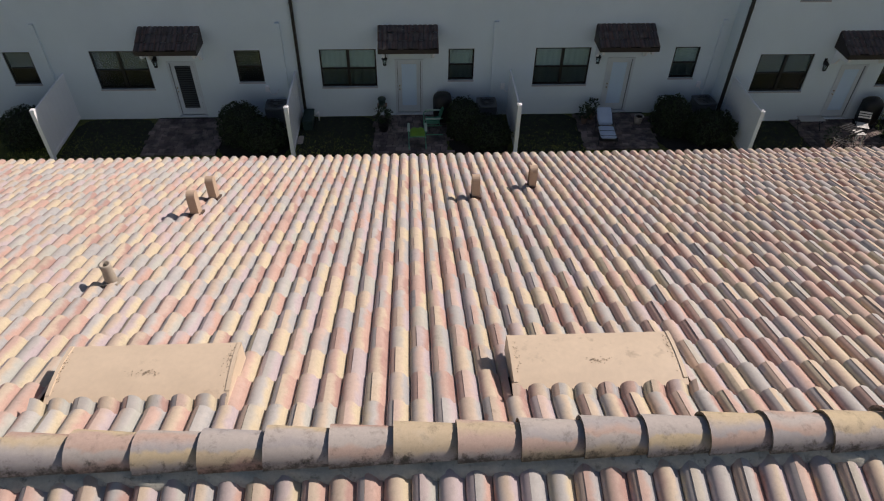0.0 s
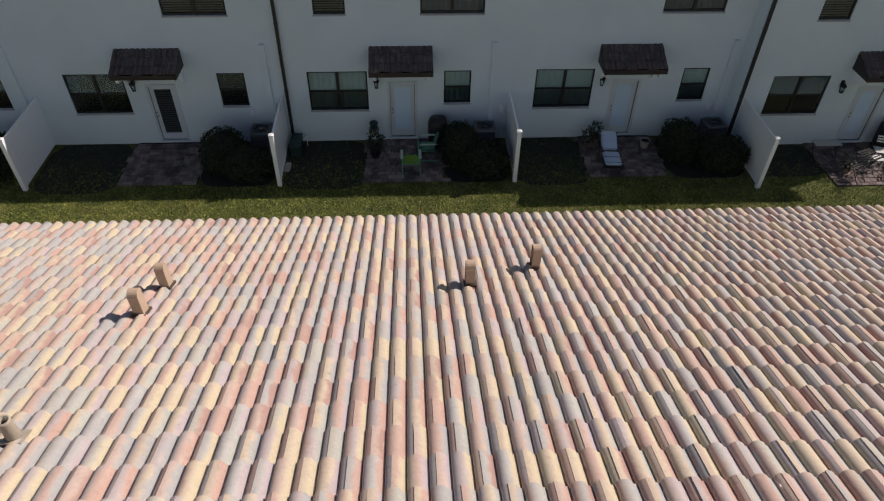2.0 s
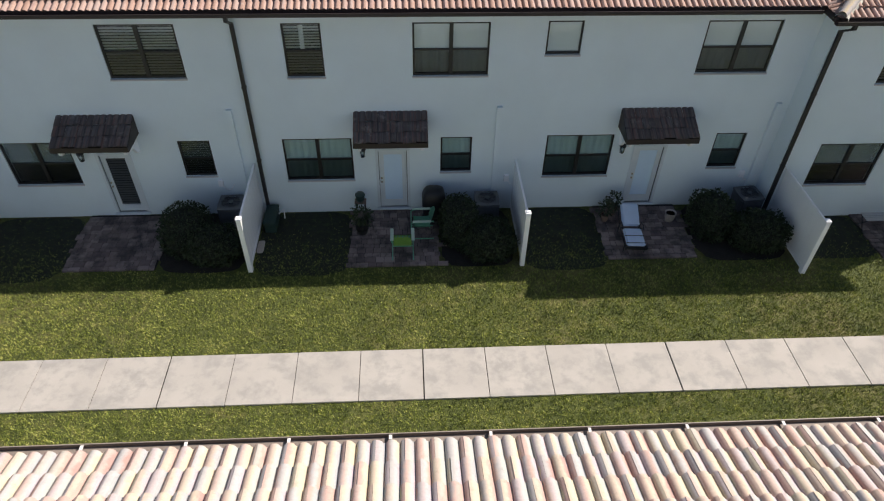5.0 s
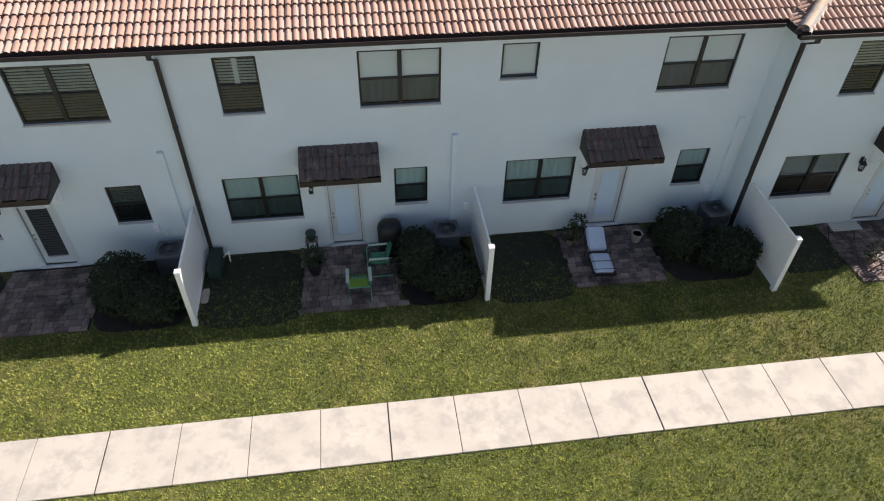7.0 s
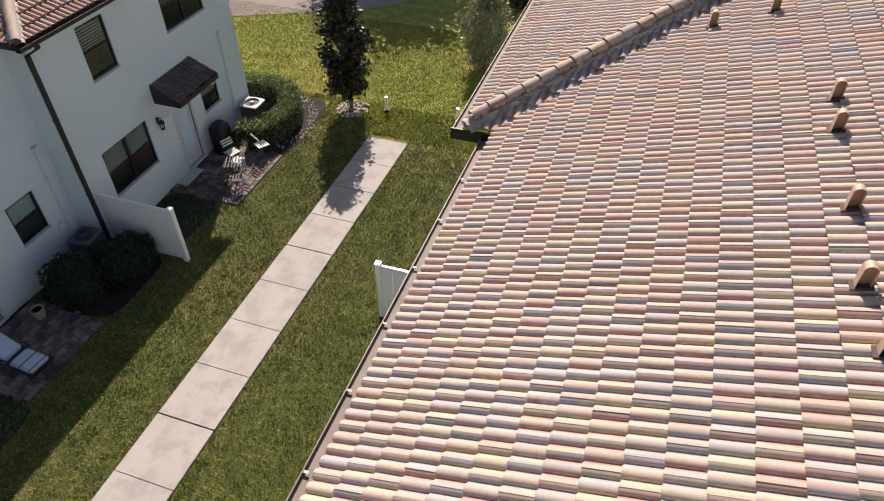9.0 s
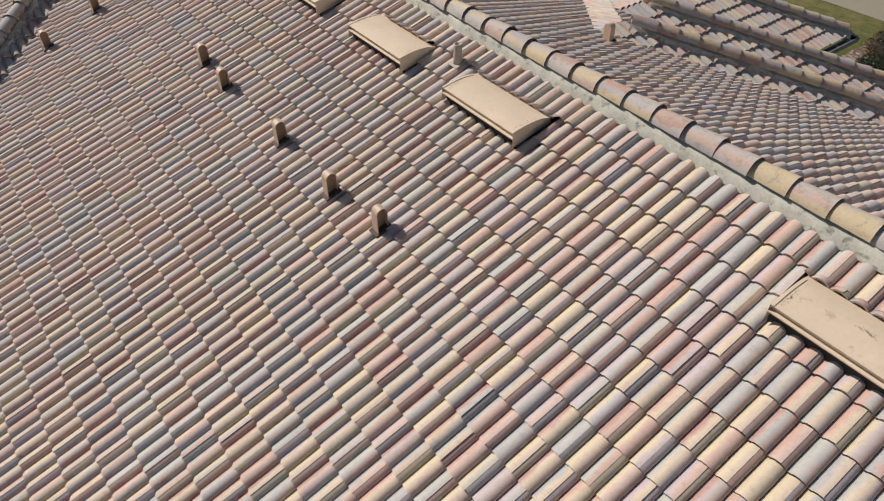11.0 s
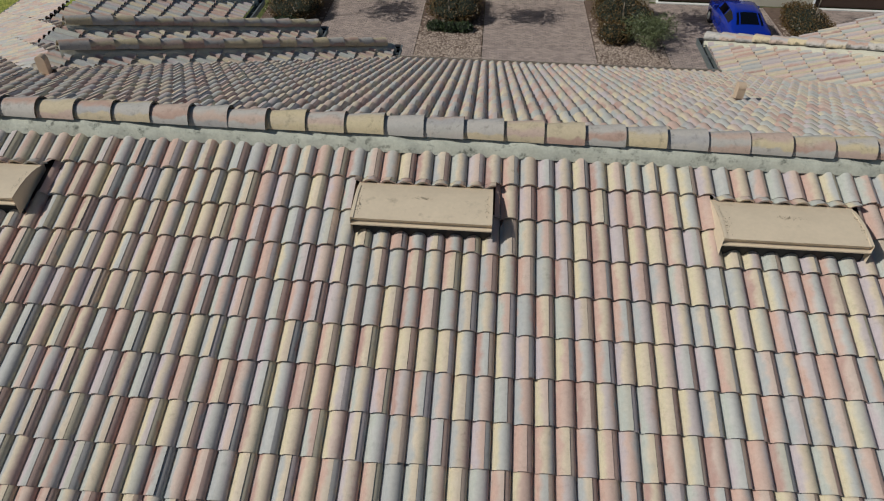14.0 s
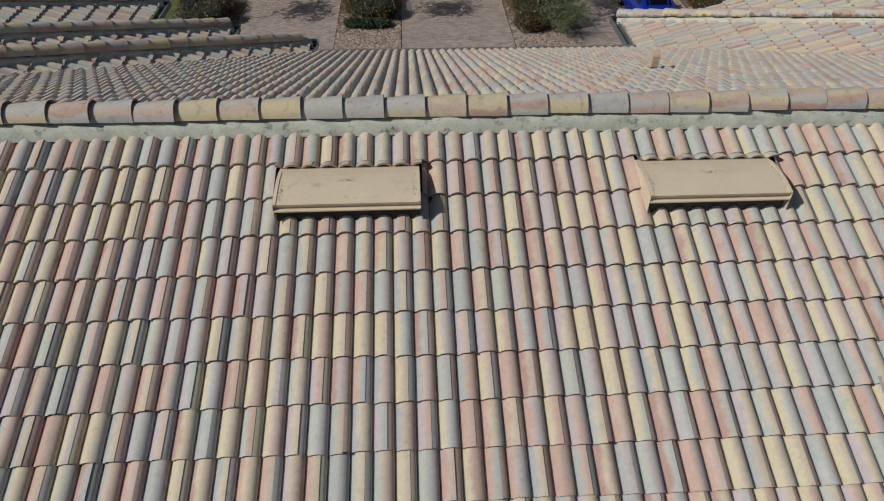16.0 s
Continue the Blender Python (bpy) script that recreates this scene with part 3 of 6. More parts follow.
def cap_run(parent, a, b, expo=0.37, lift=0.015, seed=3, mortar=MORTAR, bed=0.185):
    """Ridge caps from a to b on a lumpy mortar bed."""
    rng = random.Random(seed)
    a, b = Vector(a), Vector(b)
    d = (b - a).normalized()
    side = d.cross(Vector((0, 0, 1))).normalized()
    upv = side.cross(d).normalized()
    basis = Matrix((d, side * -1, upv)).transposed().to_4x4()
    n = int((b - a).length / expo)
    for i in range(n):
        ob = new("ridge_cap", CAP_MESH)
        ob.parent = parent
        ob.matrix_basis = Matrix.Translation(a + d * (i * expo) + upv * (lift + rng.uniform(-0.004, 0.006)) + side * rng.uniform(-0.008, 0.008)) @ basis @ pose(0, 0, 0, rng.uniform(-3, 3), -1.2, rng.uniform(-1, 1))
    # mortar bed
    steps = max(2, int((b - a).length / 0.055))
    cross = [(-bed * 1.2, -0.15), (-bed * 1.08, -0.062), (-bed * 0.9, -0.038), (-0.1, -0.015), (0.0, 0.03), (0.1, -0.015), (bed * 0.9, -0.038), (bed * 1.08, -0.062), (bed * 1.2, -0.15)]
    verts, faces = [], []
    for i in range(steps + 1):
        p = a + (b - a) * (i / steps)
        for s, h in cross:
            k = noise.noise(Vector((p.x * 5.5 + s * 20, p.y * 5.5, p.z * 5.5))) + 0.5 * noise.noise(Vector((p.x * 17 + s * 30, p.y * 17, p.z * 17)))
            q = p + side * (s * (1 + 0.16 * k)) + upv * (h + 0.022 * k)
            verts.append(q[:])
    m = len(cross)
    for i in range(steps):
        for k in range(m - 1):
            faces.append((i * m + k, i * m + k + 1, (i + 1) * m + k + 1, (i + 1) * m + k))
    ob = new("mortar_bed", raw_mesh("mortar_bed", verts, faces, mortar, smooth=True))
    ob.parent = parent


def plane_sheet(parent, pts, material=UNDERLAY, name="underlay"):
    bm = bmesh.new()
    quad(bm, *pts)
    return part(name, bm, material, parent)


def roof_pair_z(y):
    return RIDGE_Z - (SLOPE_N if y > RIDGE_Y else SLOPE) * abs(y - RIDGE_Y)


X_WEST, X_EAST = -26.085, 24.0
house_a = thing("townhouse", (0, 0, 0), "townhouse row with blended multicolour barrel tile roof", "house")
roof_a = part("roof", bmesh.new(), UNDERLAY, house_a, "low-pitched roof of multicolour double-roll concrete tiles")
VAL_X, WING_P = 7.18, 0.60


def strip(parent, corner, along, up, width, run, material, seed, z):
    """A narrow slope between a valley and the hip that runs beside it."""
    tile_field("roof_tile_field", parent, (corner[0], corner[1], z), along, up, run, lambda v: (v * CN, v * CN + width), material, seed=seed)


drop_u = 0.15
for y_e, x0, x1 in ((EAVE_N, X_WEST, X_EAST), (EAVE_S, X_WEST, X_EAST)):
    z_e = roof_pair_z(y_e)
    plane_sheet(roof_a, [(x0, y_e, z_e - drop_u), (x1, y_e, z_e - drop_u), (x1, RIDGE_Y, RIDGE_Z - drop_u), (x0, RIDGE_Y, RIDGE_Z - drop_u)])
VENT_XS = (-5.965, -2.82, 1.38, 3.45, 5.55)


def cut_above_vents(x, y):
    """Where the course over a vent's back edge is cut short, as a distance up the slope."""
    if -18.94 < y < -18.61 and any(a + 0.02 < x < a + 1.20 for a in VENT_XS):
        return (EAVE_N + 18.83) / CN
    return None


RUN_N = (EAVE_N - RIDGE_Y) / CN - 0.02
RUN_S = (RIDGE_Y - EAVE_S) / CP - 0.02
tile_field("roof_tile_field", roof_a, (X_WEST, EAVE_N, EAVE_Z), (1, 0, 0), (0, -CN, SN), RUN_N,
           lambda v: (0, VAL_X - X_WEST + v * CN + 0.1), TILE, near=lambda x, y: -5.35 < x < -0.3 and y < -12.6, seed=4, cut=cut_above_vents)
# projecting bay of the north slope
tile_field("roof_tile_field", roof_a, (VAL_X, EAVE_N + WING_P, EAVE_Z), (1, 0, 0), (0, -CN, SN), RUN_N,
           lambda v: (v * CN, X_EAST - VAL_X), TILE, seed=5)
strip(roof_a, (VAL_X, EAVE_N + WING_P), (0, -1, 0), (CN, 0, SN), WING_P, RUN_N, TILE, 6, EAVE_Z)
cap_run(roof_a, (VAL_X + 7.5, EAVE_N + WING_P - 7.5, EAVE_Z + 7.5 * SLOPE_N + 0.02), (VAL_X + 0.05, EAVE_N + WING_P - 0.05, EAVE_Z + 0.02), seed=8, mortar=MORTAR, bed=0.15)
# south slope and its projecting bays
tile_field("roof_tile_field", roof_a, (X_WEST, EAVE_S, EAVE_ZS), (1, 0, 0), (0, CP, SP), RUN_S,
           lambda v: (0, X_EAST - X_WEST), TILE, near=lambda x, y: -6.0 < x < 1.6 and y > -23.9, seed=9)


def south_bay(x0, x1, out, base_out, seed):
    """A hipped bay that stands forward of the south slope by out metres beyond base_out."""
    y_e = EAVE_S - base_out - out
    reach = min((x1 - x0) / 2, 6.6)
    run = reach / CP
    tile_field("roof_tile_field", roof_a, (x0, y_e, EAVE_ZS), (1, 0, 0), (0, CP, SP), run, lambda v: (v * CP, x1 - x0 - v * CP), TILE, seed=seed)
    tile_field("roof_tile_field", roof_a, (x0, y_e, EAVE_ZS), (0, 1, 0), (CP, 0, SP), run, lambda v: (v * CP, v * CP + out + 0.1), TILE, seed=seed + 1)
    tile_field("roof_tile_field", roof_a, (x1, y_e, EAVE_ZS), (0, 1, 0), (-CP, 0, SP), run, lambda v: (v * CP, v * CP + out + base_out * (x1 == 8.6) + 0.1), TILE, seed=seed + 2)
    for x, s in ((x0, 1), (x1, -1)):
        if x == 8.6:
            continue
        cap_run(roof_a, (x + s * (reach - 0.1), y_e + reach - 0.1, EAVE_ZS + (reach - 0.1) * SLOPE + 0.02), (x + s * 0.05, y_e + 0.05, EAVE_ZS + 0.02), seed=seed + 3, mortar=LIGHT_MORTAR, bed=0.15)
    zb = EAVE_ZS - drop_u
    # gutters of the bay
    for x, s in ((x0, -1), (x1, 1)):
        wall = lambda a, b: (min(x + s * a, x + s * b), max(x + s * a, x + s * b), y_e - 0.1, y_e + out)
        boxes("gutter", GUTTER_GREY, house_a, (*wall(0.0, 0.01), EAVE_ZS - 0.19, EAVE_ZS - 0.06), (*wall(0.01, 0.12), EAVE_ZS - 0.19, EAVE_ZS - 0.18), (*wall(0.12, 0.13), EAVE_ZS - 0.19, EAVE_ZS - 0.07), (*wall(0.115, 0.15), EAVE_ZS - 0.07, EAVE_ZS - 0.055), label="grey weathered open gutter")
        for k in range(3):
            y = y_e + out * (0.15 + 0.35 * k)
            boxes("gutter_strap", GUTTER_GREY, house_a, (min(x, x + s * 0.13), max(x, x + s * 0.13), y, y + 0.03, EAVE_ZS - 0.062, EAVE_ZS - 0.056))
    boxes("gutter", BRONZE, house_a, (x0 - 0.1, x1 + 0.1, y_e - 0.13, y_e, EAVE_ZS - 0.2, EAVE_ZS - 0.06))
    boxes("wall", STUCCO, house_a, (x0 + 0.4, x1 - 0.4, y_e + 0.45, EAVE_S + 1.0, 0, EAVE_ZS - 0.22))


south_bay(-0.7, 8.6, 0.63, 0.0, 20)
south_bay(1.1, 8.6, 0.8, 0.63, 30)
south_bay(3.0, 8.6, 1.5, 1.43, 35)
south_bay(-17.5, -7.55, 1.65, 0.0, 40)
# an upper slope that ends in a rake over the west bay
tile_field("roof_tile_field", roof_a, (-8.93, -28.10, 6.72), (0, 1, 0), (-CP, 0, SP), 5.2, lambda v: (0, v * CP + 0.02), TILE, seed=53)
bm = bmesh.new()
quad(bm, (-8.93, -28.10, 6.62), (-13.8, -28.10, 6.62), (-13.8, -28.10, 6.72 + 4.87 * SLOPE - 0.1), (-8.95, -28.10, 6.64))
part("gable", bm, STUCCO, house_a)
cap_run(roof_a, (X_EAST - 0.19, RIDGE_Y + 0.07, RIDGE_Z + 0.008), (X_WEST, RIDGE_Y + 0.07, RIDGE_Z + 0.008), seed=12, bed=0.138)

# walls, soffits and gutters of the near house
boxes("wall", STUCCO, house_a, (X_WEST + 0.4, X_EAST - 0.4, EAVE_S + 0.5, EAVE_S + 0.7, 0, EAVE_ZS - 0.2), (X_WEST + 0.4, X_EAST - 0.4, EAVE_N - 0.7, EAVE_N - 0.5, 0, EAVE_Z - 0.2),
      (X_WEST + 0.4, X_WEST + 0.6, EAVE_S + 0.7, EAVE_N - 0.7, 0, EAVE_Z), (X_EAST - 0.6, X_EAST - 0.4, EAVE_S + 0.7, EAVE_N - 0.7, 0, EAVE_Z))
boxes("soffit", SOFFIT, house_a, (X_WEST, X_EAST, EAVE_N - 0.9, EAVE_N - 0.02, EAVE_Z - 0.22, EAVE_Z - 0.19), (X_WEST, X_EAST, EAVE_S + 0.02, EAVE_S + 0.9, EAVE_ZS - 0.22, EAVE_ZS - 0.19))


def gutter(parent, x0, x1, y, z, out):
    """An open box gutter along x: out is +1 or -1, the way it faces."""
    w = 0.18 * out
    t = 0.008 * out
    dims = [(x0, x1, y, y + t, z - 0.06, z), (x0, x1, y, y + w, z - 0.06, z - 0.05), (x0, x1, y + w - t, y + w, z - 0.06, z - 0.012)]
    boxes("gutter", OLD_GUTTER, parent, *[(a, b, min(c, d), max(c, d), e, f) for a, b, c, d, e, f in dims], label="weathered brown open gutter")
    a, b = sorted((y + w - 0.004 * out, y + w + 0.008 * out))
    boxes("gutter_lip", GUTTER_LIP, parent, (x0, x1, a, b, z - 0.014, z + 0.004))


gutter(house_a, X_WEST, VAL_X, EAVE_N + 0.03, EAVE_Z - 0.20, 1)
gutter(house_a, VAL_X, X_EAST, EAVE_N + WING_P + 0.03, EAVE_Z - 0.20, 1)
gutter(house_a, X_WEST, X_EAST, EAVE_S, EAVE_ZS - 0.05, -1)
boxes("fascia", BRONZE, house_a, (VAL_X - 0.03, VAL_X + 0.0, EAVE_N, EAVE_N + WING_P + 0.2, EAVE_Z - 0.32, EAVE_Z - 0.09))
# pale clips on the gutter
for i in range(15):
    boxes("gutter_clip", CURB, house_a, (-10.23 + i * 1.147, -10.195 + i * 1.147, EAVE_N + 0.14, EAVE_N + 0.20, EAVE_Z - 0.212, EAVE_Z - 0.202))


# ---- roof vents ----
def off_ridge_vent(x0, seed, peel=3):
    """A long low wedge vent with the shade under its front lip painted black."""
    w, y_b, y_l = 1.215, -18.86, -18.322
    z_b, z_l, z_r = roof_pair_z(y_b) - 0.012, roof_pair_z(y_l) + 0.20, roof_pair_z(y_l)
    top = thing("roof_vent", (x0, y_b, z_b), "tan painted off-ridge roof vent with peeling corners", "vent", "off-ridge vents")
    Y, Z = y_l - y_b, z_l - z_b
    bm = bmesh.new()
    rows = [(Y * k, Z * k + 0.034 * math.sin(math.pi * min(1.0, k * 1.02)) ** 0.8) for k in (0.0, 0.18, 0.36, 0.54, 0.72, 0.88, 1.0)]
    strips = [[bm.verts.new((x, p, q)) for x in (0.0, w * 0.33, w * 0.67, w)] for p, q in rows]
    for a, b in zip(strips, strips[1:]):
        for k in range(3):
            bm.faces.new((a[k], a[k + 1], b[k + 1], b[k])).smooth = True
    # end cheeks
    low = z_r - z_b - 0.02
    for x in (0.0, w):
        bm.faces.new([bm.verts.new((x, p, q)) for p, q in rows] + [bm.verts.new(p) for p in ((x, Y, low + 0.04), (x, 0.0, -0.06))])
    part("hood", bm, VENT_PAINT, top)
    bm = bmesh.new()
    for a, b in (((Y, Z), (Y - 0.035, Z - 0.055)), ((Y - 0.035, Z - 0.055), (Y + 0.004, Z - 0.062)), ((Y + 0.004, Z - 0.062), (Y + 0.004, Z - 0.074))):
        quad(bm, (0, a[0], a[1]), (w, a[0], a[1]), (w, b[0], b[1]), (0, b[0], b[1]))
    part("lip", bm, VENT_PAINT, top)
    # black panel stands for the deep shade under the lip
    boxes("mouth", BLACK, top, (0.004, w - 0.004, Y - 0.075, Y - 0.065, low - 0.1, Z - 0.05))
    for x in (0.0, w - 0.028):
        bm = bmesh.new()
        for (p, q), (p2, q2) in zip(rows[1:], rows[2:]):
            quad(bm, (x, p, q + 0.006), (x + 0.028, p, q + 0.006), (x + 0.028, p2, q2 + 0.006), (x, p2, q2 + 0.006))
            for e in (x, x + 0.028):
                quad(bm, (e, p, q + 0.006), (e, p2, q2 + 0.006), (e, p2, q2 - 0.004), (e, p, q - 0.004))
        part("hem", bm, VENT_PAINT, top)
    # added plate, dark to stand for the shaded gaps beside the hood
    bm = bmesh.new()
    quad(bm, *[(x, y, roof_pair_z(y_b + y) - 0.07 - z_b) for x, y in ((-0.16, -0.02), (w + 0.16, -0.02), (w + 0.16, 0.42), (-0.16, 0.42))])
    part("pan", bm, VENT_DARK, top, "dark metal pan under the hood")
    rng = random.Random(seed)
    for k in range(peel):
        bm = bmesh.new()
        cx, cy = ((w - 0.05, 0.36), (0.04, 0.32), (0.62, 0.26), (w - 0.04, 0.5))[k % 4]
        for _ in range(46):
            x, y = cx + rng.gauss(0, 0.016 if k != 2 else 0.05), cy + rng.gauss(0, 0.08 if k != 2 else 0.014)
            if not (0.01 < x < w - 0.01 and 0.02 < y < Y - 0.02):
                continue
            r = rng.uniform(0.0015, 0.0055)
            n = rng.randint(5, 7)
            vs = [bm.verts.new((x + r * rng.uniform(0.5, 1.2) * math.cos(6.283 * q / n), y + r * rng.uniform(0.5, 1.2) * math.sin(6.283 * q / n), 0)) for q in range(n)]
            for v in vs:
                v.co.z = np.interp(v.co.y, [r[0] for r in rows], [r[1] for r in rows]) + 0.004
            bm.faces.new(vs)
        part("peeled_patch", bm, VENT_PEEL, top, "grey peeling paint")
    return top


for k, x in enumerate(VENT_XS):
    off_ridge_vent(x, k + 1, (3, 4, 2, 2, 2)[k])


def hooded_pipe(x, y, south=False, turn=0, h=0.31):
    """A sheet-metal stack under a round hood that stands open to the west."""
    z = roof_pair_z(y)
    top = thing("roof_pipe_vent", (x, y, z), "tan arched roof exhaust vent with brown mouth", "vent", "arched exhaust vents", turn=turn)
    r, w = 0.068, 0.052
    arch = [(r * math.cos(radians(q)), h - 0.04 + r * math.sin(radians(q))) for q in range(-20, 201, 20)]
    bm = bmesh.new()
    outline = [(0.066, -0.09), (0.066, h - 0.08)] + arch + [(-0.066, h - 0.08), (-0.066, -0.09)]
    for a, b in zip(outline, outline[1:]):
        quad(bm, (-w, a[0], a[1]), (w, a[0], a[1]), (w, b[0], b[1]), (-w, b[0], b[1]))
    bm.faces.new([bm.verts.new((w, p[0], p[1])) for p in outline])
    inner = [(a * 0.90, h - 0.04 + (b - h + 0.04) * 0.90) if b > h - 0.08 else (a * 0.90, b) for a, b in outline]
    for (a, b), (c, d) in zip(zip(outline, inner), list(zip(outline, inner))[1:]):
        quad(bm, (-w, *a), (-w, *c), (-w, *d), (-w, *b))
        quad(bm, (-w, *b), (-w, *d), (-w + 0.06, *d), (-w + 0.06, *b))
    bmesh.ops.remove_doubles(bm, verts=bm.verts, dist=0.0004)
    part("hood", bm, STACK_PAINT, top)
    # flat brown panel closes the hood, its colour holding the shade inside
    bm = bmesh.new()
    bm.faces.new([bm.verts.new((-w + 0.055, p[0], p[1])) for p in inner])
    part("mouth", bm, VENT_BROWN, top, "shaded brown mouth")
    bm = bmesh.new()
    box(bm, -w - 0.02, w + 0.02, -0.10, 0.11, -0.02, 0.008)
    bmesh.ops.rotate(bm, verts=bm.verts, cent=(0, 0, 0), matrix=Matrix.Rotation(-PITCH if not south else PITCH, 3, "Y" if turn else "X"))
    part("flashing", bm, VENT_DARK, top, "dark bitumen boot")
    return top


for x, y in ((-6.20, -14.86), (-6.17, -14.20), (-2.64, -14.33), (-1.79, -13.90), (1.74, -16.88), (2.62, -16.79), (3.89, -16.82), (5.56, -16.81), (6.38, -16.86), (9.79, -15.3), (9.86, -16.25)):
    hooded_pipe(x, y, h=0.31 if x < 0 else 0.25)
hooded_pipe(3.35, -22.05, True, turn=90, h=0.24)
hooded_pipe(-6.28, -22.78, True, h=0.22)


def plumbing_stub(x, y, label):
    z = roof_pair_z(y)
    top = thing("plumbing_vent", (x, y, z), label, "vent pipe", "plumbing vents")
    bm = bmesh.new()
    lathe(bm, [(0.055, -0.06), (0.055, 0.06), (0.048, 0.15), (0.052, 0.21), (0.052, 0.235), (0.036, 0.235), (0.036, 0.18)], 14)
    part("pipe", bm, LEAD, top)
    # black disc plugs the pipe to stand for its dark inside
    bm = bmesh.new()
    lathe(bm, [(0.036, 0.184), (0.03, 0.188)], 12)
    part("bore", bm, BLACK, top)
    bm = bmesh.new()
    box(bm, -0.08, 0.08, -0.08, 0.09, -0.006, 0.008)
    bmesh.ops.rotate(bm, verts=bm.verts, cent=(0, 0, 0), matrix=Matrix.Rotation(-PITCH, 3, "X"))
    part("flashing", bm, LEAD, top)


plumbing_stub(-6.36, -16.88, "small grey lead plumbing vent on the tile roof")
plumbing_stub(2.96, -18.83, "small grey lead plumbing vent between two roof vents")

# ---- the house across the lawn ----
house_b = thing("townhouse", (0, 0, 0), "white stucco townhouse row with dark bronze gutters and tile roof", "house")
B_EAVE, B_EAVE_Z, B_RIDGE = -0.42, 6.43, 7.07
WING_X, WING_Y, END_X, B_WEST = 7.52, -0.68, 15.50, -26.0
HIP_X = 7.17


def pierced_wall(name, x0, x1, z0, z1, y, thick, openings, parent, material=STUCCO):
    """A wall along x whose openings go right through; its face is at y and it reaches back by thick."""
    xs = sorted({x0, x1, *[o[0] for o in openings], *[o[1] for o in openings]})
    zs = sorted({z0, z1, *[o[2] for o in openings], *[o[3] for o in openings]})
    bm = bmesh.new()

    def is_open(cx, cz):
        return any(o[0] < cx < o[1] and o[2] < cz < o[3] for o in openings)
    for a, b in zip(xs, xs[1:]):
        for c, d in zip(zs, zs[1:]):
            if not is_open((a + b) / 2, (c + d) / 2):
                quad(bm, (a, y, c), (b, y, c), (b, y, d), (a, y, d))
                quad(bm, (a, y + thick, c), (a, y + thick, d), (b, y + thick, d), (b, y + thick, c))
    for a, b, c, d in openings:
        quad(bm, (a, y, c), (a, y, d), (a, y + thick, d), (a, y + thick, c))
        quad(bm, (b, y, c), (b, y + thick, c), (b, y + thick, d), (b, y, d))
        quad(bm, (a, y, c), (a, y + thick, c), (b, y + thick, c), (b, y, c))
        quad(bm, (a, y, d), (b, y, d), (b, y + thick, d), (a, y + thick, d))
    for a in (x0, x1):
        quad(bm, (a, y, z0), (a, y + thick, z0), (a, y + thick, z1), (a, y, z1))
    bmesh.ops.remove_doubles(bm, verts=bm.verts, dist=0.0005)
    return part(name, bm, material, parent)


UPPER = (4.46, 5.90)
LOW = (1.17, 2.58)
SMALL = (1.39, 2.57)
# x0, x1, z0, z1, sashes side by side, hung, what stands behind
MAIN_WINDOWS = [
    (-10.60, -8.69, *UPPER, 2, True, "blind"), (-6.13, -5.16, *UPPER, 1, True, "split"), (-2.90, -0.94, *UPPER, 2, True, "curtain"),
    (0.50, 1.41, 5.02, 5.92, 1, False, "curtain"), (4.57, 6.52, *UPPER, 2, True, "curtain"),
    (-14.22, -12.38, *LOW, 2, True, "dark"), (-9.43, -8.55, *SMALL, 1, True, "dim"), (-6.57, -4.64, *LOW, 2, True, "curtain"),
    (-2.15, -1.26, *SMALL, 1, True, "curtain"), (0.86, 2.80, *LOW, 2, True, "curtain"), (5.75, 6.64, *SMALL, 1, True, "curtain"),
    (-17.05, -16.15, *SMALL, 1, True, "dark"), (-18.3, -16.4, *UPPER, 2, True, "blind"),
]
WING_WINDOWS = [(8.48, 10.38, 1.19, 2.60, 2, True, "dark"), (9.15, 10.15, *UPPER, 1, True, "blind"), (13.0, 13.9, 1.39, 2.30, 1, True, "dark"), (12.3, 14.2, *UPPER, 2, True, "dark")]
MAIN_DOORS = [(-11.74, -10.82, "slatted"), (-3.98, -3.06, "blue"), (3.46, 4.38, "blue"), (-19.6, -18.7, "blue")]
WING_DOORS = [(11.50, 12.42, "plain")]
DOOR_Z = (0.12, 2.20)


def flat(name, material, parent, a, b, y, z0, z1):
    bm = bmesh.new()
    quad(bm, (a, y, z0), (b, y, z0), (b, y, z1), (a, y, z1))
    ob = part(name, bm, material, parent)
    ob.visible_shadow = False
    return ob


def slats(bm, x0, x1, z0, z1, y, pitch=0.075):
    """An open slatted blind: tilted blades with dark gaps between."""
    n = int((z1 - z0) / pitch)
    for k in range(n):
        z = z0 + (k + 0.5) * pitch
        quad(bm, (x0, y, z - 0.017), (x1, y, z - 0.017), (x1, y + 0.03, z + 0.017), (x0, y + 0.03, z + 0.017))


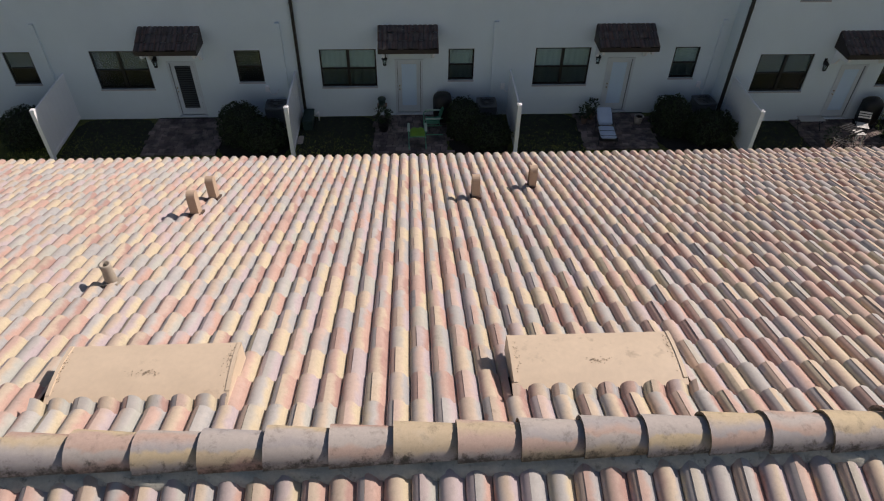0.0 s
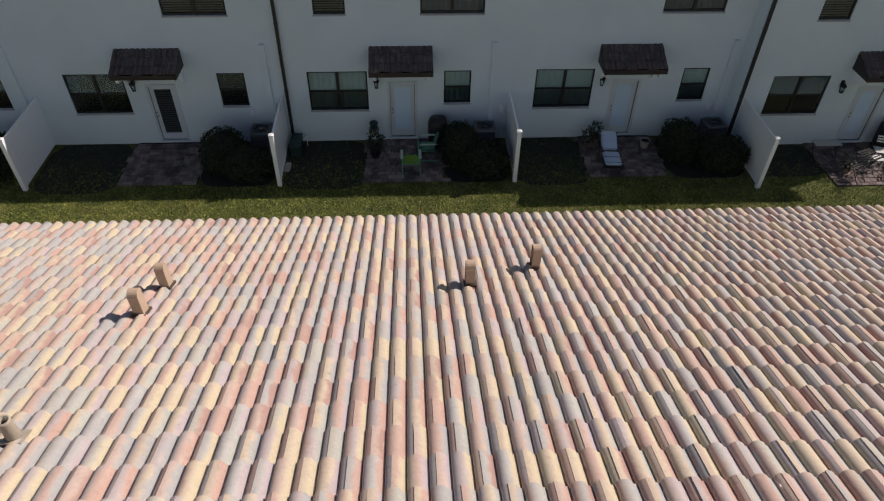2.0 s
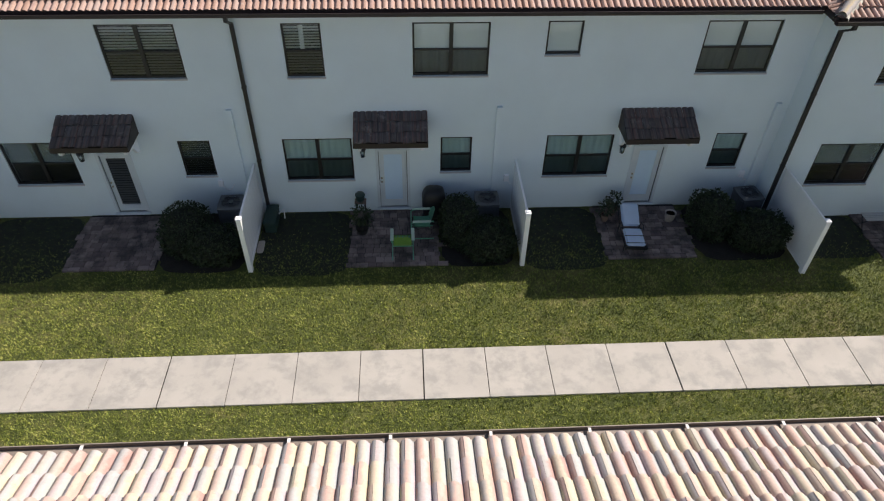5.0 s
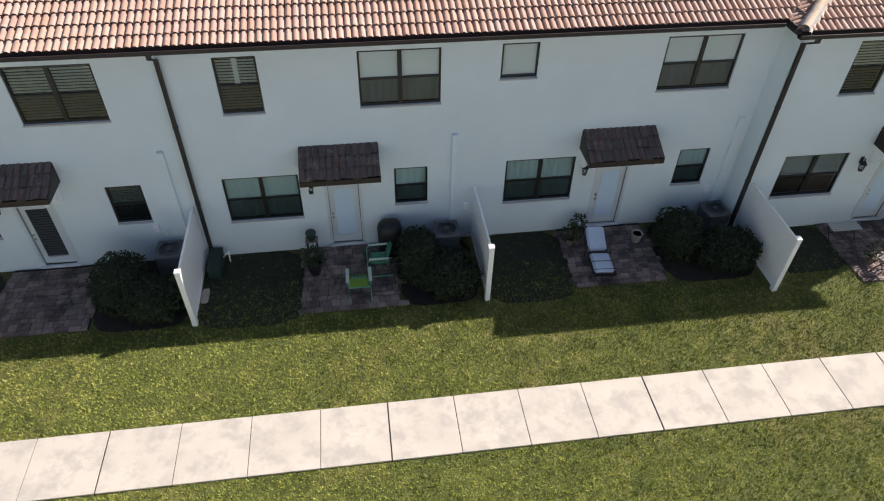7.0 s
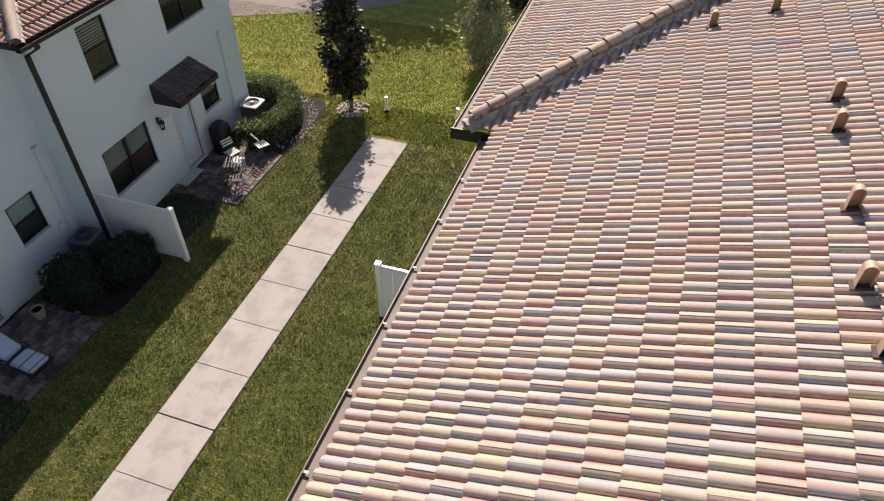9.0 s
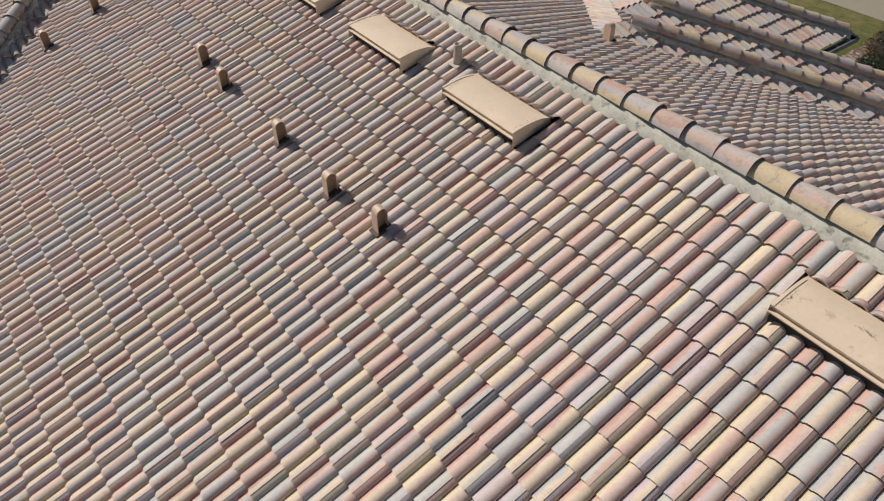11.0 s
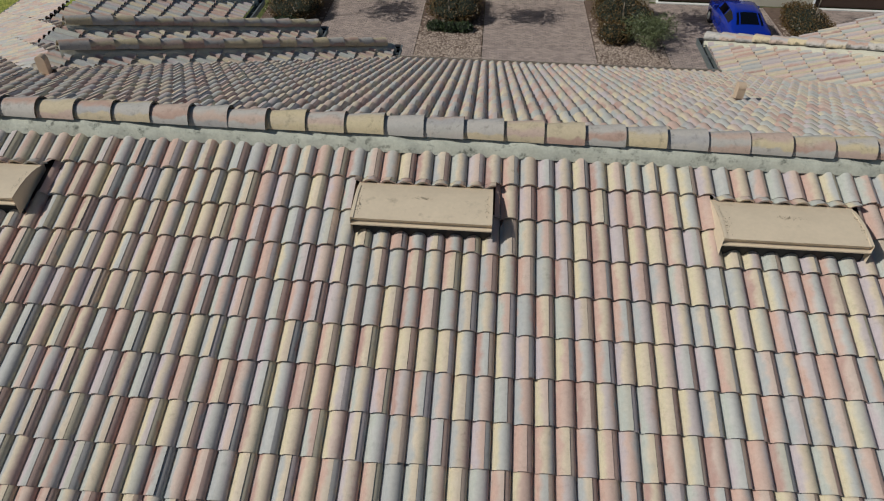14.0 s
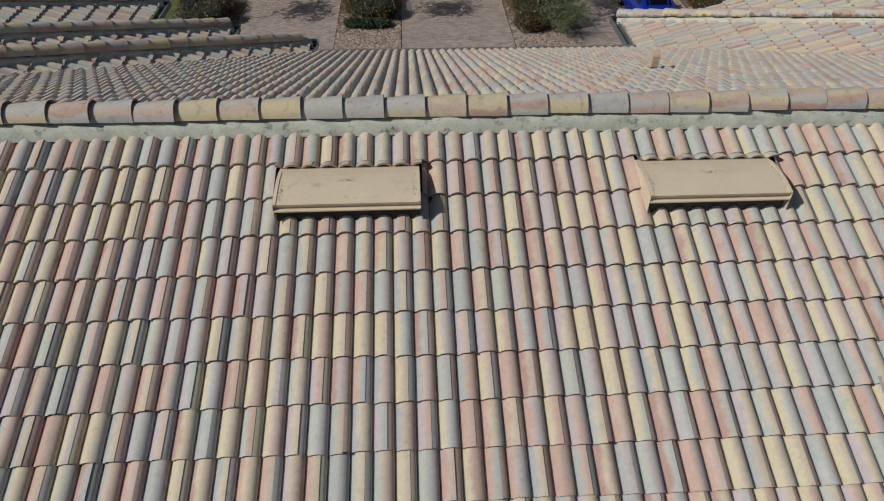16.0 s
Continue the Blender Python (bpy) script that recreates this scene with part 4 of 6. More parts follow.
def window(x0, x1, z0, z1, n, hung, behind, y):
    w = new("window")
    w.parent = house_b
    w.matrix_basis = pose(x0, y, z0)
    W, H = x1 - x0, z1 - z0
    f, d0, d1 = 0.05, 0.035, 0.10
    boxes("frame", FRAME, w, (0.002, f, d0, d1, 0.002, H - 0.002), (W - f, W - 0.002, d0, d1, 0.002, H - 0.002), (f, W - f, d0, d1, 0.002, f + 0.012), (f, W - f, d0, d1, H - f, H - 0.002))
    step = W / n
    for k in range(1, n):
        boxes("mullion", FRAME, w, (k * step - 0.05, k * step + 0.05, d0 - 0.006, d1, f, H - f))
    mid = H * 0.49
    for k in range(n):
        a = k * step + (f if k == 0 else 0.05)
        b = (k + 1) * step - (f if k == n - 1 else 0.05)
        if hung:
            boxes("rail", FRAME, w, (a, b, d0 + 0.004, d1 - 0.01, mid - 0.024, mid + 0.024))
            flat("pane", PALE_GLASS if behind == "curtain" and z0 > 3 else CLEAR_GLASS if behind in ("blind", "split", "dim") else GLASS, w, a, b, 0.078, mid + 0.024, H - f)
            flat("screen", SCREENED, w, a, b, 0.062, f + 0.012, mid - 0.024)
        else:
            flat("pane", PALE_GLASS if behind == "curtain" else GLASS, w, a, b, 0.078, f, H - f)
    boxes("sill", SILL, w, (-0.015, W + 0.015, -0.035, 0.034, -0.05, -0.002), bevel=0.006)
    if behind in ("blind", "split", "dim"):
        bm = bmesh.new()
        slats(bm, 0.03, W - 0.03, 0.05, H - 0.03, 0.118)
        tagged(part("blind", bm, GREY_BLIND if behind == "dim" else BLIND, w), "open slatted blind", kind="stuff")
        if behind == "split":
            boxes("curtain", BLIND, w, (W * 0.42, W * 0.54, 0.100, 0.110, mid - 0.05, H - 0.04), label="white gap strip between blinds")
    elif behind == "curtain":
        bm = bmesh.new()
        steps = int(W / 0.04)
        pts = [(0.03 + (W - 0.06) * i / steps, 0.135 + 0.010 * math.sin(i * 1.3 + x0)) for i in range(steps + 1)]
        for (a, ya), (b, yb) in zip(pts, pts[1:]):
            quad(bm, (a, ya, 0.03), (b, yb, 0.03), (b, yb, H - 0.02), (a, ya, H - 0.02)).smooth = True
        # ground-floor sheets carry the panes' teal reflection as their colour
        part("curtain", bm, CURTAIN if z0 > 3 else TEAL_REFLECTION, w)
    return w


def door(x0, x1, style, y):
    d = new("door")
    d.parent = house_b
    z0, z1 = DOOR_Z
    d.matrix_basis = pose(x0, y, z0)
    W, H = x1 - x0, z1 - z0
    boxes("door_frame", DOOR_TRIM, d, (-0.03, 0.05, -0.025, 0.12, 0, H - 0.06), (W - 0.05, W + 0.03, -0.025, 0.12, 0, H - 0.06), (-0.03, W + 0.03, -0.025, 0.12, H - 0.06, H), bevel=0.004)
    boxes("threshold", DOOR_TRIM, d, (-0.05, W + 0.05, -0.10, 0.12, -0.05, 0.0), bevel=0.006)
    paint = DOOR_TRIM
    boxes("weather_strip", GUTTER_GREY, d, (0.05, 0.062, 0.03, 0.049, 0, H - 0.06), (W - 0.066, W - 0.05, 0.02, 0.049, 0, H - 0.06))
    leaf = boxes("leaf", paint, d, (0.05, 0.19, 0.05, 0.09, 0.005, H - 0.065), (W - 0.19, W - 0.05, 0.05, 0.09, 0.005, H - 0.065), (0.19, W - 0.19, 0.05, 0.09, 0.005, 0.24), (0.19, W - 0.19, 0.05, 0.09, H - 0.2, H - 0.065))
    if style == "slatted":
        bm = bmesh.new()
        slats(bm, 0.19, W - 0.19, 0.25, H - 0.2, 0.055, 0.085)
        tagged(part("blind", bm, DOOR_BLIND, d), "dark louvred blind", kind="stuff")
        # black sheet stands for the unlit room behind the louvres
        boxes("backing", UNLIT_BLACK, d, (0.19, W - 0.19, 0.1, 0.11, 0.24, H - 0.2))
    else:
        boxes("light", DOOR_BLUE, d, (0.19, W - 0.19, 0.064, 0.082, 0.24, H - 0.2), label="pale blue-white door light")
        boxes("bead", DOOR_TRIM, d, (0.175, 0.2, 0.045, 0.062, 0.225, H - 0.185), (W - 0.2, W - 0.175, 0.045, 0.062, 0.225, H - 0.185), (0.2, W - 0.2, 0.045, 0.062, 0.225, 0.25), (0.2, W - 0.2, 0.045, 0.062, H - 0.21, H - 0.185))
    for name, z in (("knob", 0.92), ("deadbolt", 1.06)):
        bm = bmesh.new()
        tube(bm, (0.12, 0.05, z), (0.12, 0.005, z), 0.022, 0.026, 10)
        part(name, bm, BRASS, d)
    return d


holes = lambda ws, ds: [w[:4] for w in ws] + [(a - 0.03, b + 0.03, *DOOR_Z) for a, b, _ in ds]
pierced_wall("wall", B_WEST, WING_X, -0.05, 6.30, 0.0, 0.2, holes(MAIN_WINDOWS, MAIN_DOORS), house_b)
pierced_wall("wall", WING_X, END_X, -0.05, 6.30, WING_Y, 0.2, holes(WING_WINDOWS, WING_DOORS), house_b)
boxes("wall", STUCCO, house_b, (WING_X, WING_X + 0.2, WING_Y + 0.2, 0.2, -0.05, 6.30))
boxes("wall", STUCCO, house_b, (END_X - 0.2, END_X, WING_Y + 0.2, 14.2, -0.05, 6.22), (B_WEST, B_WEST + 0.2, 0.2, 14.2, -0.05, 6.22), (B_WEST + 0.2, END_X - 0.2, 14.0, 14.2, -0.05, 6.22))
# unseen black slabs added so that the rooms look unlit
boxes("room_blackout", UNLIT_BLACK, house_b, (B_WEST + 0.2, END_X - 0.2, 1.6, 1.65, 0, 6.2), (B_WEST + 0.2, END_X - 0.2, 0.25, 1.6, 2.9, 3.0), (B_WEST + 0.2, END_X - 0.2, 0.25, 1.6, 6.1, 6.15))
for spec in MAIN_WINDOWS:
    window(*spec, 0.0)
for spec in WING_WINDOWS:
    window(*spec, WING_Y)
for spec in MAIN_DOORS:
    door(*spec, 0.0)
for spec in WING_DOORS:
    door(*spec, WING_Y)

# roof of the house across the lawn
roof_b = part("roof", bmesh.new(), UNDERLAY, house_b, "terracotta-toned barrel tile roof")
B_RUN = (B_RIDGE - B_EAVE) / CP
for y0, x0, x1 in ((B_EAVE, B_WEST, END_X + 0.5),):
    plane_sheet(roof_b, [(x0, y0, B_EAVE_Z - drop_u), (x1, y0, B_EAVE_Z - drop_u), (x1, B_RIDGE, B_EAVE_Z + SLOPE * (B_RIDGE - y0) - drop_u), (x0, B_RIDGE, B_EAVE_Z + SLOPE * (B_RIDGE - y0) - drop_u)])
    plane_sheet(roof_b, [(x0, 2 * B_RIDGE - y0, B_EAVE_Z), (x1, 2 * B_RIDGE - y0, B_EAVE_Z), (x1, B_RIDGE, B_EAVE_Z + SLOPE * (B_RIDGE - y0)), (x0, B_RIDGE, B_EAVE_Z + SLOPE * (B_RIDGE - y0))], TILE_FAR)
tile_field("roof_tile_field", roof_b, (B_WEST, B_EAVE, B_EAVE_Z), (1, 0, 0), (0, CP, SP), B_RUN, lambda v: (0, HIP_X - B_WEST + v * CP + 0.1), TILE_FAR,
           near=lambda x, y: -10.5 < x < 6.8 and y < 1.4, seed=61)
tile_field("roof_tile_field", roof_b, (HIP_X, B_EAVE + WING_Y, B_EAVE_Z), (1, 0, 0), (0, CP, SP), B_RUN, lambda v: (v * CP, END_X + 0.45 - HIP_X - v * CP), TILE_FAR, seed=62)
tile_field("roof_tile_field", roof_b, (HIP_X, B_EAVE + WING_Y, B_EAVE_Z), (0, 1, 0), (CP, 0, SP), B_RUN, lambda v: (v * CP, v * CP - WING_Y), TILE_FAR, seed=63)
tile_field("roof_tile_field", roof_b, (END_X + 0.45, B_EAVE + WING_Y, B_EAVE_Z), (0, 1, 0), (-CP, 0, SP), 4.2 / CP, lambda v: (v * CP, 16.0 - v * CP), TILE_FAR, seed=64)
cap_run(roof_b, (HIP_X + 0.05, B_EAVE + WING_Y + 0.05, B_EAVE_Z + 0.02), (HIP_X + 4.2, B_EAVE + WING_Y + 4.2, B_EAVE_Z + 4.2 * SLOPE), seed=65, bed=0.15)
boxes("soffit", SOFFIT, house_b, (B_WEST, WING_X, B_EAVE + 0.03, 0.02, 6.27, 6.30), (HIP_X + 0.03, END_X + 0.42, B_EAVE + WING_Y + 0.03, WING_Y + 0.02, 6.27, 6.30), (HIP_X + 0.03, WING_X + 0.02, WING_Y + 0.02, 0.0, 6.27, 6.30))
boxes("fascia", BROWN_TRIM, house_b, (B_WEST, HIP_X, B_EAVE, B_EAVE + 0.025, 6.25, 6.41), (HIP_X, END_X + 0.45, B_EAVE + WING_Y, B_EAVE + WING_Y + 0.025, 6.25, 6.41), (HIP_X, HIP_X + 0.025, B_EAVE + WING_Y, B_EAVE, 6.25, 6.41))


def gutter_b(x0, x1, y):
    bm = bmesh.new()
    prof = [(y - 0.002, 6.37), (y - 0.002, 6.28), (y - 0.14, 6.28), (y - 0.14, 6.355), (y - 0.15, 6.358), (y - 0.15, 6.378), (y - 0.128, 6.378), (y - 0.128, 6.29), (y - 0.012, 6.29), (y - 0.012, 6.37)]
    ends = [[bm.verts.new((x, p, q)) for p, q in prof] for x in (x0, x1)]
    for k in range(len(prof)):
        m = (k + 1) % len(prof)
        bm.faces.new((ends[0][k], ends[0][m], ends[1][m], ends[1][k]))
    part("gutter", bm, BROWN_TRIM, house_b, "dark brown gutter")


gutter_b(B_WEST, HIP_X - 0.1, B_EAVE)
gutter_b(HIP_X - 0.1, END_X + 0.45, B_EAVE + WING_Y)


def downspout(x, y_wall, y_gutter, to=0.05):
    bm = bmesh.new()
    w = 0.045
    pts = [(y_gutter - 0.06, 6.27), (y_gutter - 0.06, 6.16), (y_wall - 0.06, 5.93), (y_wall - 0.06, 0.25), (y_wall - 0.16, to)]
    rings = []
    for y, z in pts:
        rings.append([bm.verts.new(p) for p in ((x - w, y - w, z), (x + w, y - w, z), (x + w, y + w, z), (x - w, y + w, z))])
    for a, b in zip(rings, rings[1:]):
        for k in range(4):
            bm.faces.new((a[k], a[(k + 1) % 4], b[(k + 1) % 4], b[k]))
    part("downspout", bm, BRONZE, house_b, "dark bronze downspout")
    boxes("strap", BRONZE, house_b, (x - 0.06, x + 0.06, y_wall - 0.11, y_wall - 0.002, 4.2, 4.24), (x - 0.06, x + 0.06, y_wall - 0.11, y_wall - 0.002, 1.9, 1.94))


downspout(-7.28, 0.0, B_EAVE)
downspout(WING_X + 0.06, WING_Y, B_EAVE + WING_Y)
downspout(-21.5, 0.0, B_EAVE)

# pale line-set covers on the wall
for x, y in ((-7.82, 0.0), (-0.56, 0.0), (7.20, 0.0), (14.55, WING_Y), (-15.7, 0.0)):
    boxes("line_cover", STUCCO, house_b, (x - 0.075, x + 0.075, y - 0.11, y - 0.001, 0.55, 3.55), bevel=0.005)


def awning(x0, y):
    """A small tiled roof on brackets over a door."""
    a = new("awning")
    a.parent = house_b
    a.matrix_basis = pose(x0, y, 0)
    tagged(a, "small door awning with dark brown tiles")
    W, zt, zb, out = 2.0, 3.40, 2.98, 0.92
    L = math.hypot(zt - zb, out)
    s, c = (zt - zb) / L, out / L
    cols, rows = 12, 3
    for r in range(rows):
        for k in range(cols):
            ob = new("awning_tile", AWNING_TILE)
            ob.parent = a
            ob.matrix_basis = pose(k * W / cols, -out, zb) @ Matrix(((1, 0, 0, 0), (0, c, -s, 0), (0, s, c, 0), (0, 0, 0, 1))) @ pose(0, r * L / rows + (0.03 if (k // 2 + r) % 2 else 0.0) + random.uniform(-0.012, 0.012), 0.005, 0, 0, random.uniform(-0.6, 0.6))
    boxes("deck", BROWN_TRIM, a, (0.0, W, -out, -out + 0.03, zb - 0.14, zb + 0.01), label="dark brown fascia board")
    for x in (0.0, W - 0.025):
        bm = bmesh.new()
        v = [(x, -out + 0.03, zb - 0.14), (x, -0.002, zb - 0.14), (x, -0.002, zt - 0.02), (x, -out + 0.03, zb + 0.005)]
        w = [(x + 0.025, p[1], p[2]) for p in v]
        a4, b4 = [bm.verts.new(p) for p in v], [bm.verts.new(p) for p in w]
        bm.faces.new(a4)
        bm.faces.new(b4[::-1])
        for k in range(4):
            bm.faces.new((a4[k], b4[k], b4[(k + 1) % 4], a4[(k + 1) % 4]))
        part("cheek", bm, BROWN_TRIM, a)
    boxes("soffit", BROWN_TRIM, a, (0.025, W - 0.025, -out + 0.03, -0.002, zb - 0.135, zb - 0.11))
    for x in (0.12, W - 0.2):
        bm = bmesh.new()
        prof = [(0, zb - 0.136), (-0.84, zb - 0.136), (-0.80, zb - 0.30), (-0.34, zb - 0.40), (-0.17, zb - 0.66), (-0.003, zb - 0.74)]
        for q in (x, x + 0.08):
            bm.faces.new([bm.verts.new((q, p[0] - 0.003, p[1])) for p in prof])
        for p, q in zip(prof, prof[1:]):
            quad(bm, (x, p[0] - 0.003, p[1]), (x + 0.08, p[0] - 0.003, p[1]), (x + 0.08, q[0] - 0.003, q[1]), (x, q[0] - 0.003, q[1]))
        part("bracket", bm, VINYL, a, "white curved bracket")


def awning_tile_mesh():
    w, l = 2.0 / 12, math.hypot(0.42, 0.92) / 3 + 0.03
    prof = [(w / 2 + w / 2 * math.sin(radians(t)), 0.027 * math.cos(radians(t))) for t in range(-90, 91, 30)]
    verts, faces, uvs = [], [], []
    for v, lift in ((0, 0.026), (l, 0.0)):
        for u, h in prof:
            verts.append((u, v, h + lift))
            uvs.append((u / w, v / l))
    for u, h in prof:
        verts.append((u, 0.008, h - 0.004))
        uvs.append((u / w, 0))
    k = len(prof)
    for i in range(k - 1):
        faces.append((i, i + 1, k + i + 1, k + i))
        faces.append((2 * k + i, 2 * k + i + 1, i + 1, i))
    return raw_mesh("awning_tile", verts, faces, TILE_DARK, uvs)


AWNING_TILE = awning_tile_mesh()
for x, y in ((-12.36, 0.0), (-4.53, 0.0), (2.83, 0.0), (10.93, WING_Y), (-20.2, 0.0)):
    awning(x, y)


def wall_lantern(x, y, z=2.24):
    t = thing("wall_lantern", (x, y, z), "black metal wall lantern with glass sides beside a door", "lamp", "wall lanterns")
    boxes("back_plate", BLACK, t, (-0.05, 0.05, -0.02, -0.001, -0.02, 0.2), bevel=0.004)
    bm = bmesh.new()
    tube(bm, (0, -0.02, 0.14), (0, -0.13, 0.2), 0.012, seg=8)
    tube(bm, (0, -0.13, 0.2), (0, -0.13, 0.13), 0.012, seg=8)
    part("arm", bm, BLACK, t)
    bm = bmesh.new()
    lathe(bm, [(0.02, 0.14), (0.10, 0.06), (0.105, 0.04)], 8, (0, -0.13, 0))
    part("cap", bm, BLACK, t)
    bm = bmesh.new()
    lathe(bm, [(0.055, -0.17), (0.08, 0.04)], 8, (0, -0.13, 0))
    part("glass", bm, GLASS, t)
    bm = bmesh.new()
    for k in range(4):
        q = radians(45 + 90 * k)
        tube(bm, (0.058 * math.cos(q), -0.13 + 0.058 * math.sin(q), -0.17), (0.083 * math.cos(q), -0.13 + 0.083 * math.sin(q), 0.04), 0.008, seg=6)
    lathe(bm, [(0.062, -0.19), (0.062, -0.165)], 8, (0, -0.13, 0))
    part("cage", bm, BLACK, t)


for x, y in ((-12.08, 0.0), (-4.35, 0.0), (3.05, 0.0), (10.82, WING_Y)):
    wall_lantern(x, y)


# ---- fences ----
def privacy_fence(x, y_wall, y_end, label, far_first=True):
    """A white vinyl panel across the lawn with a capped end post."""
    t = thing("privacy_fence", (x, y_wall, 0), label, "fence", "white vinyl dividers")
    s = 1 if y_end > y_wall else -1
    L = abs(y_end - y_wall)
    post = 0.064
    boxes("post", VINYL, t, (-post, post, min(0, s * 0.02) + s * (L - 0.07) - post, s * (L - 0.07) + post, -0.02, 1.84), bevel=0.006)
    boxes("post_cap", VINYL, t, (-post - 0.012, post + 0.012, s * (L - 0.07) - post - 0.012, s * (L - 0.07) + post + 0.012, 1.84, 1.865), (-post + 0.02, post - 0.02, s * (L - 0.07) - post + 0.02, s * (L - 0.07) + post - 0.02, 1.865, 1.885), bevel=0.004)
    a, b = sorted((s * 0.01, s * (L - 0.14)))
    boxes("rail", VINYL, t, (-0.028, 0.028, a, b, 1.68, 1.80), bevel=0.004)
    boxes("rail", VINYL, t, (-0.028, 0.028, a, b, 0.05, 0.18), bevel=0.004)
    n = max(1, round((b - a) / 0.28))
    for k in range(n):
        w = (b - a) / n
        boxes("board", VINYL, t, (-0.014, 0.014, a + k * w + 0.003, a + (k + 1) * w - 0.003, 0.12, 1.72), bevel=0.003)


for x in (-7.45, 0.03, -15.32):
    privacy_fence(x, 0.0, -2.58, "white vinyl privacy fence panel beside the patio")
privacy_fence(7.80, WING_Y, -3.16, "white vinyl privacy fence panel at the wing corner")
privacy_fence(7.62, EAVE_N - 0.5, -9.08, "white vinyl privacy fence panel below the eave")

# ---- patios ----
patio(-12.55, -10.05, -2.42, -0.02, "stained red-grey paver patio in the shade", 1)
patio(-4.75, -2.25, -2.50, -0.02, "red-grey paver patio under the green chairs", 2)
patio(2.55, 5.10, -2.42, -0.02, "red-grey paver patio with a lounger on it", 3)
patio(10.45, 13.3, -3.15, WING_Y - 0.02, "sunlit paver patio with a bistro set", 4)

# ---- planting helpers ----


def leaf_cloud(name, parent, pts, size, material, seed, droop=0.3, slim=0.5, label=""):
    """Folded leaves of random turn at the given points, one island each."""
    rng = np.random.RandomState(seed)
    n = len(pts)
    d = rng.normal(size=(n, 3))
    d[:, 2] -= droop
    d /= np.linalg.norm(d, axis=1)[:, None]
    s = rng.normal(size=(n, 3))
    s -= (s * d).sum(1)[:, None] * d
    s /= np.linalg.norm(s, axis=1)[:, None]
    up = np.cross(d, s)
    L = size * rng.uniform(0.7, 1.3, n)[:, None]
    a = pts
    b = pts + d * L * 0.5 + s * L * slim * 0.5 + up * L * 0.08
    c = pts + d * L
    e = pts + d * L * 0.5 - s * L * slim * 0.5 + up * L * 0.08
    verts = np.stack([a, b, c, e], 1).reshape(-1, 3)
    faces = np.arange(n * 4).reshape(-1, 4)
    ob = new(name, raw_mesh(name, verts, faces, material))
    if parent:
        ob.parent = parent
    return tagged(ob, label)


def shell_points(rng, n, centre, radii, inner=0.75, low=-1.0, lump=0.16, square=1.0):
    """Points near the skin of a lumpy ellipsoid."""
    d = rng.normal(size=(n, 3))
    d /= np.linalg.norm(d, axis=1)[:, None]
    d = d[d[:, 2] > low]
    r = rng.uniform(inner, 1.0, len(d))
    k = np.array([noise.noise(Vector(q * 2.4) + Vector(centre)) for q in d])
    p = np.sign(d) * np.abs(d) ** square * (r + lump * k)[:, None]
    return np.array(centre) + p * np.array(radii)


def core(parent, lumps, material, name="crown_fill"):
    bm = bmesh.new()
    for c, r in lumps:
        res = bmesh.ops.create_icosphere(bm, subdivisions=2, radius=1.0)
        for v in res["verts"]:
            k = 0.86 + 0.12 * noise.noise(v.co * 2.0 + Vector(c))
            v.co = Vector((c[0] + v.co.x * r[0] * k, c[1] + v.co.y * r[1] * k, max(0.0, c[2] + v.co.z * r[2] * k)))
    return part(name, bm, material, parent)


# near-black solid fill inside crowns, standing for the shade between leaves
CROWN_DARK = surface("crown_dark", (0.012, 0.016, 0.008), 0.95, 0.3)


def shrub(at, lumps, n, size, leaf, label, seed, name="shrub", group="", category="shrub"):
    t = thing(name, (*at, 0), label, category, group)
    rng = np.random.RandomState(seed)
    total = sum(r[0] * r[1] for c, r in lumps)
    pts = []
    for c, r in lumps:
        q = shell_points(rng, int(n * r[0] * r[1] / total), c, r, 0.82, -0.75, 0.12, 0.9)
        pts.append(q[q[:, 2] > 0.03])
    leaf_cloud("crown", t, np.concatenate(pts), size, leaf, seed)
    core(t, lumps, CROWN_DARK)
    return t


def bed(x0, x1, y0, y1, material, label, seed, z=0.012, name="planting_bed"):
    """A soil bed with a wavy outline, a little proud of the lawn."""
    rng = random.Random(seed)
    bm = bmesh.new()
    cx, cy, rx, ry = (x0 + x1) / 2, (y0 + y1) / 2, (x1 - x0) / 2, (y1 - y0) / 2
    ring = []
    for k in range(48):
        t = 2 * math.pi * k / 48
        c, s = math.cos(t), math.sin(t)
        c, s = math.copysign(abs(c) ** 0.45, c), math.copysign(abs(s) ** 0.45, s)
        ring.append(bm.verts.new((cx + rx * c * rng.uniform(0.97, 1.03), cy + ry * s * rng.uniform(0.97, 1.0), z)))
    bm.faces.new(ring)
    return tagged(part(name, bm, material), label, "bed", "", "structure")


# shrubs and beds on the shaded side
# dark ground patches stand for shaded grass along the wall
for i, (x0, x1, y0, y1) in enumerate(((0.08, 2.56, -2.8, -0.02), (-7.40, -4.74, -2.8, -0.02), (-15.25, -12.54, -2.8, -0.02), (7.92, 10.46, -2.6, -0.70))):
    bed(x0, x1, y0, y1, SHADE_GROUND, "dark green ground painted in for shade along the wall, with thin grass", 60 + i, z=-0.004, name="shade_patch")
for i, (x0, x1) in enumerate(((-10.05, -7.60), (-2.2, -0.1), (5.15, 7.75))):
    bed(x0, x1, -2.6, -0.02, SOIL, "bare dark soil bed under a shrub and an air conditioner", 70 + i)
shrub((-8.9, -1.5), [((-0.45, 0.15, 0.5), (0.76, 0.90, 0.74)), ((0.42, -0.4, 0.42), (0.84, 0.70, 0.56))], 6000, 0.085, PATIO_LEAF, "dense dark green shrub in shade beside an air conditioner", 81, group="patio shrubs")
